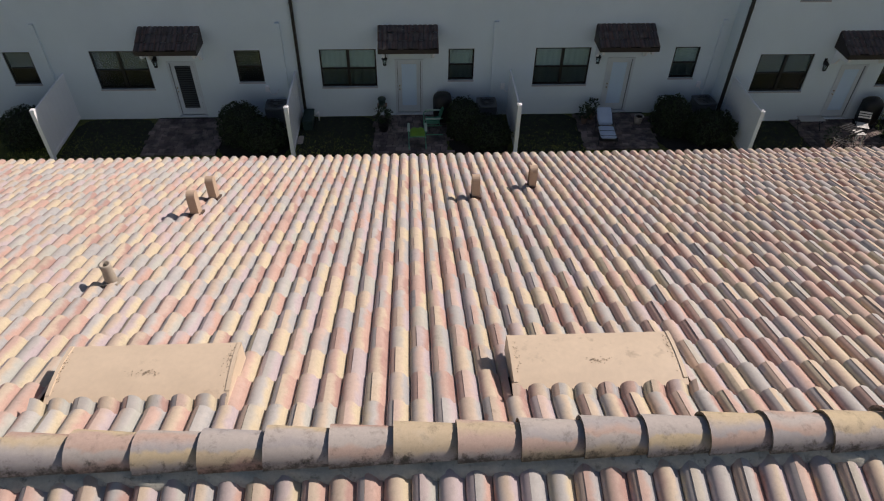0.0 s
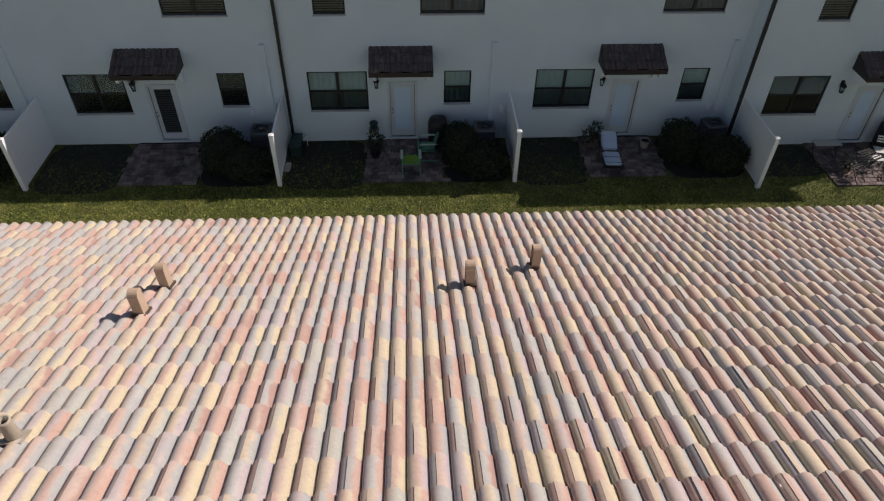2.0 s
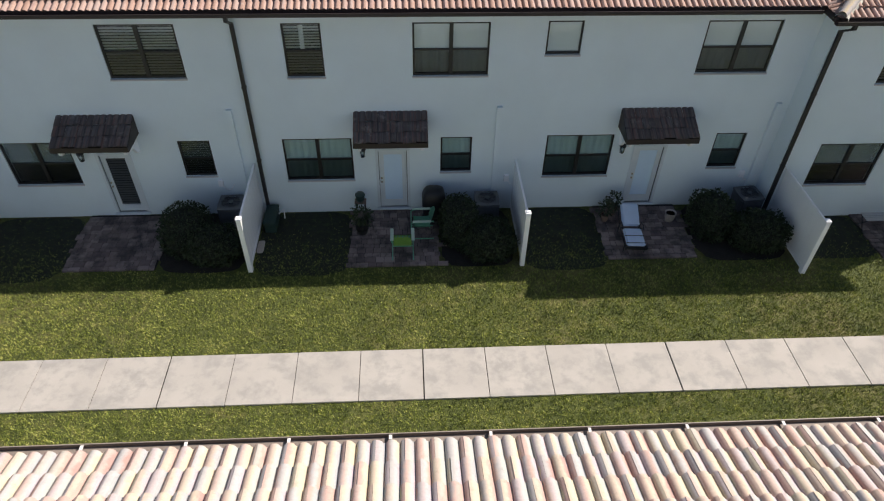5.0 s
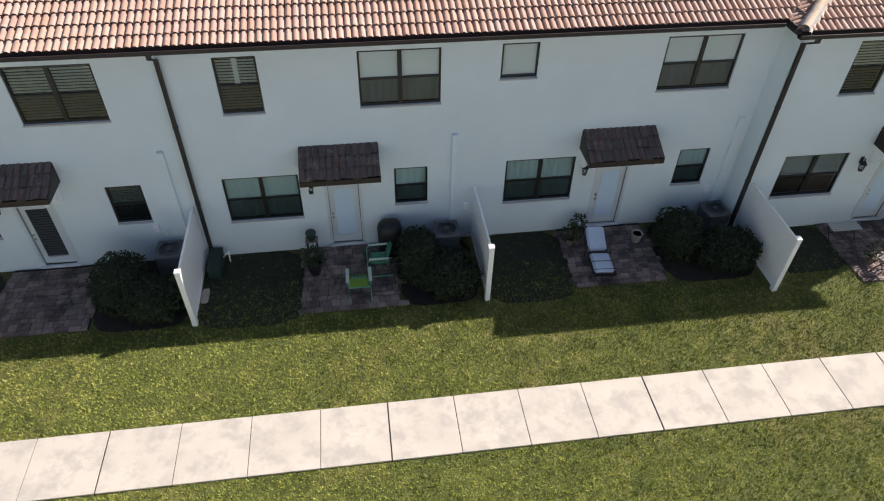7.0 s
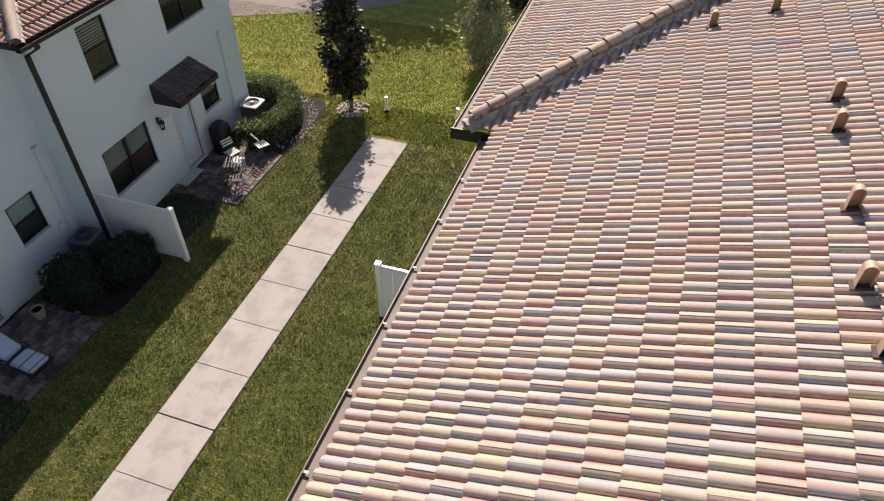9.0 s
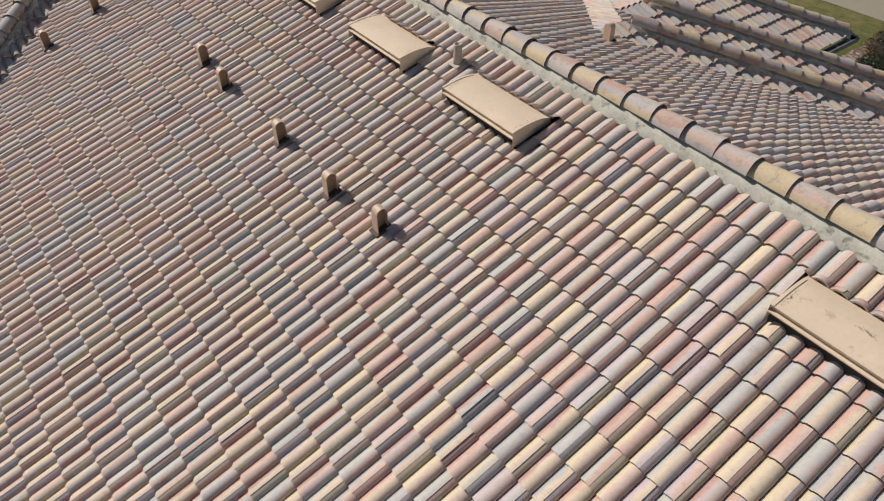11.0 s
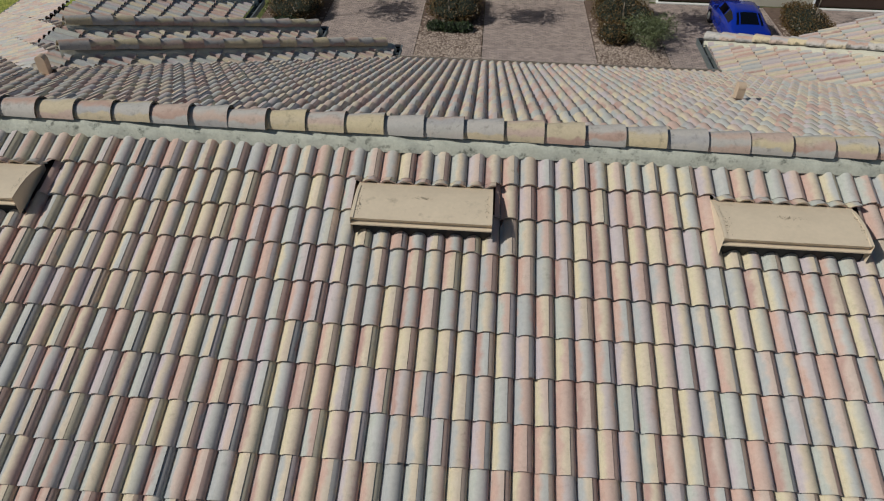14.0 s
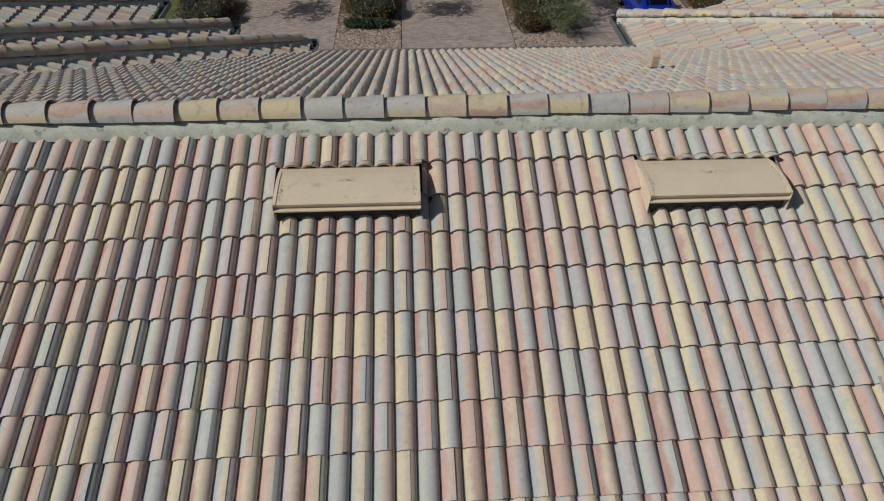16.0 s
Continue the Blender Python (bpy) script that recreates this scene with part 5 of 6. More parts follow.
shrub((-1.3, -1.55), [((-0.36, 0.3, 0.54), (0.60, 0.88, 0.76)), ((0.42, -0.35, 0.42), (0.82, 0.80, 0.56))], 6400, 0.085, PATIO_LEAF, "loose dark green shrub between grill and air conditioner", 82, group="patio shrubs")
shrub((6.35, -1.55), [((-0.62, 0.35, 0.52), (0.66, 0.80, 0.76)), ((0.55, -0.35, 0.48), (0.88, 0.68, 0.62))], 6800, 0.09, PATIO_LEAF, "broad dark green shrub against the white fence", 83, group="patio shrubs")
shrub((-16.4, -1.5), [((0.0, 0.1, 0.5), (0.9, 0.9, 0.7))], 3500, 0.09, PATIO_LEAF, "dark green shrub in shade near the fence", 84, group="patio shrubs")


def air_conditioner(x, y, turn=0, light=False):
    t = thing("air_conditioner", (x, y, 0), "light-topped grey outdoor air conditioner behind a hedge" if light else "grey outdoor air conditioner with round top fan grille", "air conditioner", "air conditioners", turn)
    boxes("pad", CONCRETE, t, (-0.42, 0.42, -0.42, 0.42, 0.0, 0.07), bevel=0.008)
    w = 0.34
    boxes("casing", AC_GREY, t, (-w, w, -w, w, 0.07, 0.78), bevel=0.04)
    for s in range(4):
        bm = bmesh.new()
        for k in range(13):
            z = 0.16 + k * 0.044
            box(bm, -w + 0.06, w - 0.06, -w - 0.006, -w + 0.002, z, z + 0.022)
        bmesh.ops.rotate(bm, verts=bm.verts, cent=(0, 0, 0), matrix=Matrix.Rotation(math.pi / 2 * s, 3, "Z"))
        part("louvre_panel", bm, AC_GREY, t)
    bm = bmesh.new()
    ring = []
    n = 32
    for r_in in (True, False):
        vs = []
        for k in range(n):
            a = 2 * math.pi * k / n
            c, s = math.cos(a), math.sin(a)
            if r_in:
                vs.append(bm.verts.new((0.265 * c, 0.265 * s, 0.835)))
            else:
                m = max(abs(c), abs(s)) ** 0.85
                vs.append(bm.verts.new((0.355 * c / m, 0.355 * s / m, 0.815)))
        ring.append(vs)
    low = [bm.verts.new((v.co.x, v.co.y, 0.775)) for v in ring[1]]
    for k in range(n):
        j = (k + 1) % n
        bm.faces.new((ring[0][k], ring[0][j], ring[1][j], ring[1][k]))
        bm.faces.new((ring[1][k], ring[1][j], low[j], low[k]))
    part("top_cover", bm, AC_TOP if light else AC_GREY, t)
    bm = bmesh.new()
    lathe(bm, [(0.27, 0.70), (0.27, 0.72)], 28)
    part("fan_well", bm, BLACK, t)
    bm = bmesh.new()
    for r in (0.07, 0.11, 0.15, 0.19, 0.23, 0.262):
        pts = [(r * math.cos(2 * math.pi * k / 24), r * math.sin(2 * math.pi * k / 24), 0.838) for k in range(25)]
        for a, b in zip(pts, pts[1:]):
            tube(bm, a, b, 0.004, seg=4, caps=False)
    for k in range(8):
        a = 2 * math.pi * k / 8
        tube(bm, (0.06 * math.cos(a), 0.06 * math.sin(a), 0.838), (0.265 * math.cos(a), 0.265 * math.sin(a), 0.838), 0.005, seg=4, caps=False)
    part("fan_grille", bm, DARK_METAL, t)
    bm = bmesh.new()
    lathe(bm, [(0.075, 0.80), (0.075, 0.842), (0.05, 0.85)], 16)
    part("fan_motor", bm, AC_TOP if light else AC_GREY, t)
    for k in range(4):
        bm = bmesh.new()
        a = math.pi / 2 * k
        q = [Vector((0.05, -0.03, 0.76)), Vector((0.24, -0.07, 0.74)), Vector((0.25, 0.05, 0.79)), Vector((0.05, 0.03, 0.78))]
        quad(bm, *[Matrix.Rotation(a, 3, "Z") @ p for p in q])
        part("fan_blade", bm, AC_GREY, t)


air_conditioner(-8.20, -0.52)
air_conditioner(-0.80, -0.55)
air_conditioner(7.05, -0.55, 6)
air_conditioner(14.9, WING_Y - 0.50, light=True)

# disconnect boxes and conduits on the wall
for x, y in ((-8.5, 0.0), (-0.2, 0.0), (6.9, 0.0)):
    t = thing("disconnect_box", (x, y, 1.05), "small white electrical box with a looped conduit", "electrical box", "disconnect boxes")
    boxes("box", VINYL, t, (-0.07, 0.07, -0.09, -0.002, 0, 0.22), bevel=0.008)
    bm = bmesh.new()
    pts = [(0.05, -0.05, 0.02), (0.12, -0.06, -0.10), (0.26, -0.07, -0.12), (0.36, -0.10, 0.05), (0.40, -0.12, 0.1)]
    for a, b in zip(pts, pts[1:]):
        tube(bm, a, b, 0.013, seg=8)
    part("conduit", bm, VINYL, t)


# ---- patio things ----
def metal_chair(at, turn, frame_mat, seat_mat, label):
    """A steel shell-back garden armchair on a sled frame."""
    t = thing("garden_chair", (*at, 0.035), label, "chair", "green garden chairs", turn)
    bm = bmesh.new()
    nx, ny = 8, 10
    grid = []
    for j in range(ny + 1):
        s = j / ny
        row = []
        for i in range(nx + 1):
            u = i / nx * 2 - 1
            if s < 0.5:
                y, z = -0.25 + s * 2 * 0.46, 0.42 - 0.03 * math.sin(s * 2 * math.pi)
                w = 0.25
            else:
                k = (s - 0.5) * 2
                y, z = 0.21 + 0.17 * k, 0.42 + 0.46 * k
                w = 0.25 * math.sqrt(max(0.05, 1 - max(0, k - 0.45) ** 2 * 2.6))
            row.append(bm.verts.new((u * w, y + 0.04 * u * u * (-1 if s > 0.5 else 0), z + 0.012 * u * u)))
        grid.append(row)
    for j in range(ny):
        for i in range(nx):
            if j == 5 and 0 < i < nx - 1:
                pass
            bm.faces.new((grid[j][i], grid[j][i + 1], grid[j + 1][i + 1], grid[j + 1][i])).smooth = True
    shell = bm.faces[:]
    bmesh.ops.solidify(bm, geom=shell, thickness=0.012)
    part("seat_shell", bm, seat_mat, t)
    for k in range(5):
        boxes("seat_slat", frame_mat, t, (-0.2 + k * 0.09, -0.165 + k * 0.09, -0.2, 0.14, 0.425, 0.436))
    for s in (-1, 1):
        bm = bmesh.new()
        x = 0.29 * s
        pts = [(x, 0.33, 0.66), (x, 0.0, 0.63), (x, -0.24, 0.62), (x, -0.31, 0.56), (x, -0.31, 0.05), (x, -0.26, 0.012), (x, 0.34, 0.012)]
        for a, b in zip(pts, pts[1:]):
            tube(bm, a, b, 0.016, seg=8)
        part("side_frame", bm, frame_mat, t)
        boxes("armrest", PALE_GREEN, t, (x - 0.045, x + 0.045, -0.27, 0.26, 0.645, 0.668), bevel=0.01, label="pale armrest")
    bm = bmesh.new()
    tube(bm, (-0.29, 0.22, 0.42), (0.29, 0.22, 0.42), 0.014, seg=8)
    part("cross_bar", bm, frame_mat, t)


metal_chair((-2.72, -1.12), -90, GREEN_PAINT, GREEN_PAINT, "mint green steel garden armchair on the patio")
metal_chair((-3.28, -1.95), 180, GREEN_PAINT, LIME_PAINT, "green garden armchair with a lime back on the patio")


def lounger():
    t = thing("sun_lounger", (3.32, -1.52, 0.035), "dark metal sun lounger with pale blue folded cushion", "lounger", turn=-4)
    for s in (-1, 1):
        bm = bmesh.new()
        x = 0.31 * s
        pts = [(x, -0.92, 0.40), (x, -0.97, 0.33), (x, -0.90, 0.30), (x, 0.25, 0.30), (x, 0.95, 0.62)]
        for a, b in zip(pts, pts[1:]):
            tube(bm, a, b, 0.016, seg=8)
        part("side_rail", bm, DARK_METAL, t)
        for y in (-0.8, 0.25):
            bm = bmesh.new()
            tube(bm, (x, y, 0.30), (x, y, 0.0), 0.016, seg=8)
            part("leg", bm, DARK_METAL, t)
        bm = bmesh.new()
        pts = [(x, 0.2, 0.32), (x, 0.12, 0.52), (x, -0.15, 0.55), (x, -0.22, 0.47)]
        for a, b in zip(pts, pts[1:]):
            tube(bm, a, b, 0.013, seg=8)
        part("arm", bm, DARK_METAL, t)
    for y in (-0.85, -0.55, -0.25, 0.05):
        boxes("cross_slat", DARK_METAL, t, (-0.31, 0.31, y, y + 0.04, 0.295, 0.31))
    bm = bmesh.new()
    box(bm, -0.28, 0.28, -0.93, -0.06, 0.315, 0.43, bevel=0.045)
    part("seat_cushion", bm, CUSHION, t)
    bm = bmesh.new()
    box(bm, -0.27, 0.27, -0.03, 0.80, 0.0, 0.12, bevel=0.045)
    bmesh.ops.rotate(bm, verts=bm.verts, cent=(0, 0, 0), matrix=Matrix.Rotation(radians(23), 3, "X"))
    bmesh.ops.translate(bm, verts=bm.verts, vec=(0, 0.14, 0.33))
    part("back_cushion", bm, CUSHION, t)
    for y, z in ((-0.12, 0.428), (-0.50, 0.43), (-0.86, 0.425)):
        boxes("strap", DARK_METAL, t, (-0.285, 0.285, y, y + 0.028, z - 0.004, z + 0.006))
    boxes("foot_bar", DARK_METAL, t, (-0.33, 0.33, -1.0, -0.96, 0.26, 0.36), bevel=0.01)
    t.matrix_basis = t.matrix_basis @ Matrix.Diagonal((0.95, 0.84, 0.95, 1))


lounger()


def covered_grill(x, y, label):
    t = thing("covered_grill", (x, y, 0.03), label, "grill", "covered grills")
    bm = bmesh.new()
    res = bmesh.ops.create_icosphere(bm, subdivisions=3, radius=1.0)
    for v in res["verts"]:
        k = 1 + 0.06 * noise.noise(v.co * 3)
        q = v.co
        v.co = Vector((math.copysign(abs(q.x) ** 0.6, q.x) * 0.34 * k, math.copysign(abs(q.y) ** 0.6, q.y) * 0.30 * k, 0.55 + math.copysign(abs(q.z) ** 0.55, q.z) * 0.55))
    for f in bm.faces:
        f.smooth = True
    part("cover", bm, BLACK, t)
    bm = bmesh.new()
    lathe(bm, [(0.36, 0.0), (0.35, 0.05), (0.335, 0.08)], 24)
    part("hem", bm, BLACK, t)


covered_grill(-2.35, -0.42, "black covered round grill against the white wall")
covered_grill(12.95, WING_Y - 0.42, "black covered grill beside the door of the wing")


def pot_plant(x, y, r, h, leaf_n, label, seed, pot=CLAY, crown=(0.22, 0.3)):
    t = thing("potted_plant", (x, y, 0.035), label, "potted plant", "patio pots")
    bm = bmesh.new()
    lathe(bm, [(r * 0.7, 0), (r * 0.95, h * 0.5), (r, h * 0.93), (r * 1.08, h * 0.94), (r * 1.08, h), (r * 0.9, h), (r * 0.88, h * 0.9)], 18)
    part("pot", bm, pot, t)
    bm = bmesh.new()
    lathe(bm, [(r * 0.86, h * 0.86), (r * 0.8, h * 0.9)], 16)
    part("soil", bm, SOIL, t)
    if leaf_n:
        rng = np.random.RandomState(seed)
        pts = shell_points(rng, leaf_n, (0, 0, h + crown[1] * 0.7), (crown[0], crown[0], crown[1]), 0.3)
        leaf_cloud("foliage", t, pts, 0.10, HEDGE_LEAF, seed)


pot_plant(4.72, -0.80, 0.16, 0.30, 0, "round pale clay pot on the patio", 90, STONE)
pot_plant(3.05, -0.42, 0.15, 0.28, 240, "leafy potted plant behind the lounger", 91)
pot_plant(2.75, -0.75, 0.12, 0.24, 160, "small leafy potted plant beside the lounger", 92)
pot_plant(-4.45, -1.05, 0.2, 0.38, 360, "dark leafy potted plant at the patio edge", 93, BLACK, (0.3, 0.32))


def garden_figure():
    t = thing("covered_stand", (-4.5, -0.38, 0.03), "dark draped plant stand beside the door", "stand")
    for x, y in ((-0.14, -0.1), (0.14, -0.1), (-0.14, 0.1), (0.14, 0.1)):
        bm = bmesh.new()
        tube(bm, (x, y, 0), (x * 0.9, y * 0.9, 0.62), 0.014, seg=8)
        part("leg", bm, DARK_METAL, t)
    boxes("shelf", CLAY, t, (-0.17, 0.17, -0.13, 0.13, 0.60, 0.63), bevel=0.006)
    bm = bmesh.new()
    lathe(bm, [(0.09, 0.63), (0.13, 0.75), (0.12, 0.83), (0.15, 0.86), (0.13, 0.9), (0.04, 0.92)], 16)
    part("planter", bm, BIN_GREEN, t)


garden_figure()

# green bin and white bent pipe beside the first fence
t = thing("storage_bin", (-7.12, -0.55, 0), "dark green plastic storage box beside the downspout", "box")
boxes("body", BIN_GREEN, t, (-0.16, 0.16, -0.42, 0.42, 0, 0.34), bevel=0.015)
boxes("lid", BIN_GREEN, t, (-0.18, 0.18, -0.44, 0.44, 0.34, 0.385), bevel=0.012)
t = thing("bent_pipe", (-6.80, -0.30, 0), "white bent drain pipe standing in the lawn", "pipe")
bm = bmesh.new()
tube(bm, (0, 0, 0), (0.02, 0, 0.36), 0.02, seg=8)
tube(bm, (0.02, 0, 0.36), (-0.14, -0.05, 0.22), 0.02, seg=8)
part("pipe", bm, VINYL, t)
bed(-7.42, -7.22, -1.85, -1.3, STONE, "pale spilled gravel patch at the fence foot", 75, name="gravel_patch")


def folding_chair(at, turn, label, slat=WHITE_SLAT):
    t = thing("folding_chair", (*at, 0.035), label, "chair", "bistro chairs", turn)
    for s in (-1, 1):
        bm = bmesh.new()
        tube(bm, (0.19 * s, -0.22, 0), (0.19 * s, 0.24, 0.86), 0.011, seg=6)
        part("back_leg", bm, DARK_METAL, t)
        bm = bmesh.new()
        tube(bm, (0.17 * s, 0.24, 0), (0.17 * s, -0.20, 0.45), 0.011, seg=6)
        part("front_leg", bm, DARK_METAL, t)
    for k in range(5):
        boxes("seat_slat", slat, t, (-0.2, 0.2, -0.2 + k * 0.08, -0.14 + k * 0.08, 0.445, 0.46))
    for k in range(3):
        z = 0.66 + k * 0.075
        boxes("back_slat", slat, t, (-0.2, 0.2, 0.12 + k * 0.038, 0.135 + k * 0.038, z, z + 0.055))


folding_chair((12.35, -1.85), -20, "folding bistro chair with white slats in shade")
folding_chair((13.05, -2.55), 60, "folding bistro chair with white slats at the bed edge")
folding_chair((11.15, -2.85), 200, "dark folding bistro chair in the sun", DARK_METAL)
t = thing("stool", (12.05, -2.25, 0.035), "low white slatted stool on the patio", "stool")
for k in range(4):
    boxes("slat", WHITE_SLAT, t, (-0.17, 0.17, -0.16 + k * 0.085, -0.095 + k * 0.085, 0.40, 0.42))
for x in (-0.14, 0.14):
    for y in (-0.13, 0.13):
        boxes("leg", WHITE_SLAT, t, (x - 0.015, x + 0.015, y - 0.015, y + 0.015, 0, 0.40))
t = thing("bistro_table", (11.55, -2.45, 0.035), "square dark wire bistro table on the patio", "table", turn=25)
for k in range(6):
    boxes("slat", DARK_METAL, t, (-0.30, 0.30, -0.29 + k * 0.098, -0.25 + k * 0.098, 0.70, 0.712))
boxes("apron", DARK_METAL, t, (-0.29, 0.29, -0.29, -0.27, 0.66, 0.70), (-0.29, 0.29, 0.27, 0.29, 0.66, 0.70))
for s in (-1, 1):
    bm = bmesh.new()
    tube(bm, (0.26 * s, -0.26, 0), (0.26 * s, 0.26, 0.68), 0.012, seg=6)
    tube(bm, (0.26 * s, 0.26, 0), (0.26 * s, -0.26, 0.68), 0.012, seg=6)
    part("leg_frame", bm, DARK_METAL, t)
t = thing("garden_bench", (10.75, -1.35, 0.035), "low grey slatted bench beside the door of the wing", "bench")
for k in range(5):
    boxes("slat", AC_TOP, t, (-0.45, 0.45, -0.19 + k * 0.078, -0.13 + k * 0.078, 0.43, 0.45))
for x in (-0.4, 0.4):
    bm = bmesh.new()
    tube(bm, (x, -0.17, 0), (x, 0.17, 0.42), 0.013, seg=6)
    tube(bm, (x, 0.17, 0), (x, -0.17, 0.42), 0.013, seg=6)
    part("leg_frame", bm, DARK_METAL, t)
pot_plant(11.0, -2.45, 0.13, 0.22, 120, "small potted plant in the sun by the table", 94)

# ---- east end: clipped hedge, magnolia, posts, olive ----
bed(13.0, 17.15, -3.25, WING_Y - 0.02, SOIL, "dark mulch bed inside the curved hedge", 76, z=0.010)
bed(15.55, 17.2, -2.2, 1.6, SOIL, "dark mulch bed round the house corner", 77, z=0.014)


def curved_hedge():
    t = thing("clipped_hedge", (0, 0, 0), "clipped green hedge curving round an air conditioner", "hedge")
    rng = np.random.RandomState(5)
    # centre line of the hedge in plan
    line = [(13.45, -1.75), (13.75, -2.25), (14.4, -2.45), (15.2, -2.45), (15.95, -2.15), (16.45, -1.5), (16.6, -0.7), (16.4, 0.1), (15.95, 0.6)]
    dense = []
    for (a, b), (c, d) in zip(line, line[1:]):
        for k in range(8):
            s = k / 8
            dense.append((a + (c - a) * s, b + (d - b) * s))
    pts = []
    for (x, y) in dense:
        m = 300
        top = rng.rand(m) < 0.45
        a = rng.uniform(0, 2 * math.pi, m)
        r = 0.40 * np.where(top, np.sqrt(rng.rand(m)), rng.uniform(0.88, 1.03, m))
        z = np.where(top, rng.uniform(0.80, 0.90, m), rng.uniform(0.05, 0.86, m))
        pts.append(np.stack([x + r * np.cos(a), y + r * np.sin(a), z], -1))
    p = np.concatenate(pts)
    # keep the skin only
    dx = p[:, None, :2] - np.array(dense)[None]
    near = np.sqrt((dx ** 2).sum(-1)).min(1)
    p = p[(near > 0.33) | (p[:, 2] > 0.79)]
    leaf_cloud("crown", t, p, 0.065, YOUNG_HEDGE, 6)
    bm = bmesh.new()
    ring_a = []
    for i, (x, y) in enumerate(dense):
        nx, ny = dense[min(i + 1, len(dense) - 1)], dense[max(i - 1, 0)]
        d = Vector((nx[0] - ny[0], nx[1] - ny[1], 0)).normalized()
        s = Vector((-d.y, d.x, 0)) * 0.33
        ring_a.append([bm.verts.new((x + s.x * q, y + s.y * q, z)) for q, z in ((-1, 0), (-1, 0.72), (-0.7, 0.80), (0.7, 0.80), (1, 0.72), (1, 0))])
    for a, b in zip(ring_a, ring_a[1:]):
        for k in range(5):
            bm.faces.new((a[k], a[k + 1], b[k + 1], b[k]))
    bm.faces.new(ring_a[0])
    bm.faces.new(ring_a[-1][::-1])
    part("crown_fill", bm, CROWN_DARK, t)


YOUNG_HEDGE = leaf_material("clipped_hedge_leaf", (0.06, 0.11, 0.022), (0.21, 0.28, 0.065), 0.5)
curved_hedge()


def branch_tree(name, at, trunk_h, r, crown_fn, leaf, leaf_size, label, seed, limbs=9, category="tree", lean=(0, 0), limb_len=(0.5, 1.0), limb_low=0.25, slim=0.5):
    """A tapered trunk with limbs that end inside the crown's leaves."""
    t = thing(name, (*at, 0), label, category)
    rng = random.Random(seed)
    bm = bmesh.new()
    last, pts = Vector((0, 0, -0.02)), []
    n = 7
    for k in range(1, n + 1):
        s = k / n
        q = Vector((lean[0] * s + rng.uniform(-0.03, 0.03), lean[1] * s + rng.uniform(-0.03, 0.03), trunk_h * s))
        tube(bm, last, q, r * (1 - 0.75 * (k - 1) / n), r * (1 - 0.75 * k / n), 9)
        pts.append(q)
        last = q
    part("trunk", bm, BARK, t)
    for k in range(limbs):
        bm = bmesh.new()
        s = limb_low + (1 - limb_low) * k / limbs
        base = Vector((lean[0] * s, lean[1] * s, trunk_h * s))
        a = rng.uniform(0, 6.28)
        L = rng.uniform(*limb_len)
        mid = base + Vector((math.cos(a) * L * 0.5, math.sin(a) * L * 0.5, L * 0.35))
        end = base + Vector((math.cos(a) * L, math.sin(a) * L, L * 0.9))
        rr = r * 0.35 * (1 - 0.5 * s)
        tube(bm, base, mid, rr, rr * 0.7, 6)
        tube(bm, mid, end, rr * 0.7, rr * 0.3, 6)
        for _ in range(3):
            b = a + rng.uniform(-1, 1)
            tube(bm, mid, mid + Vector((math.cos(b), math.sin(b), rng.uniform(0.2, 1))) * L * 0.4, rr * 0.4, rr * 0.15, 5)
        part("limb", bm, BARK, t)
    leaf_cloud("crown", t, crown_fn(np.random.RandomState(seed)), leaf_size, leaf, seed, slim=slim)
    return t


def magnolia_crown(rng):
    """A ragged column of leaf clumps with gaps."""
    out = []
    for _ in range(190):
        z = rng.uniform(0.6, 4.95)
        w = (0.38 + 0.50 * min(1, (z - 0.4) / 1.6)) * (1 - max(0, z - 2.6) / 2.9)
        a = rng.uniform(0, 6.28)
        r = w * math.sqrt(rng.rand()) * rng.uniform(0.75, 1.15)
        c = np.array([r * math.cos(a), r * math.sin(a), z])
        out.append(c + rng.normal(size=(34, 3)) * np.array([0.13, 0.13, 0.10]))
    return np.concatenate(out)


branch_tree("magnolia_tree", (16.85, -4.10), 4.7, 0.07, magnolia_crown, MAGNOLIA_LEAF, 0.18, "dark glossy columnar magnolia tree on the lawn", 101, limbs=26, limb_len=(0.35, 0.75), limb_low=0.1)
bm = bmesh.new()
rng_s = random.Random(33)
for _ in range(150):
    a, r = rng_s.uniform(0, 6.28), 0.62 * math.sqrt(rng_s.random())
    res = bmesh.ops.create_icosphere(bm, subdivisions=1, radius=rng_s.uniform(0.03, 0.065))
    bmesh.ops.scale(bm, verts=res["verts"], vec=(1, rng_s.uniform(0.7, 1.2), 0.55))
    bmesh.ops.translate(bm, verts=res["verts"], vec=(16.85 + r * math.cos(a), -4.15 + r * math.sin(a), 0.02))
tagged(part("river_stones", bm, STONE), "ring of pale river stones round the magnolia trunk", "stones", "", "stuff")
bm = bmesh.new()
for _ in range(220):
    a, r = rng_s.uniform(-2.2, 0.5), rng_s.uniform(2.15, 2.5)
    res = bmesh.ops.create_icosphere(bm, subdivisions=1, radius=rng_s.uniform(0.02, 0.05))
    bmesh.ops.translate(bm, verts=res["verts"], vec=(14.95 + r * math.cos(a), -0.85 + r * math.sin(a), 0.012))
tagged(part("edging_gravel", bm, STONE), "band of pale gravel along the outer hedge edge", "gravel", "", "stuff")

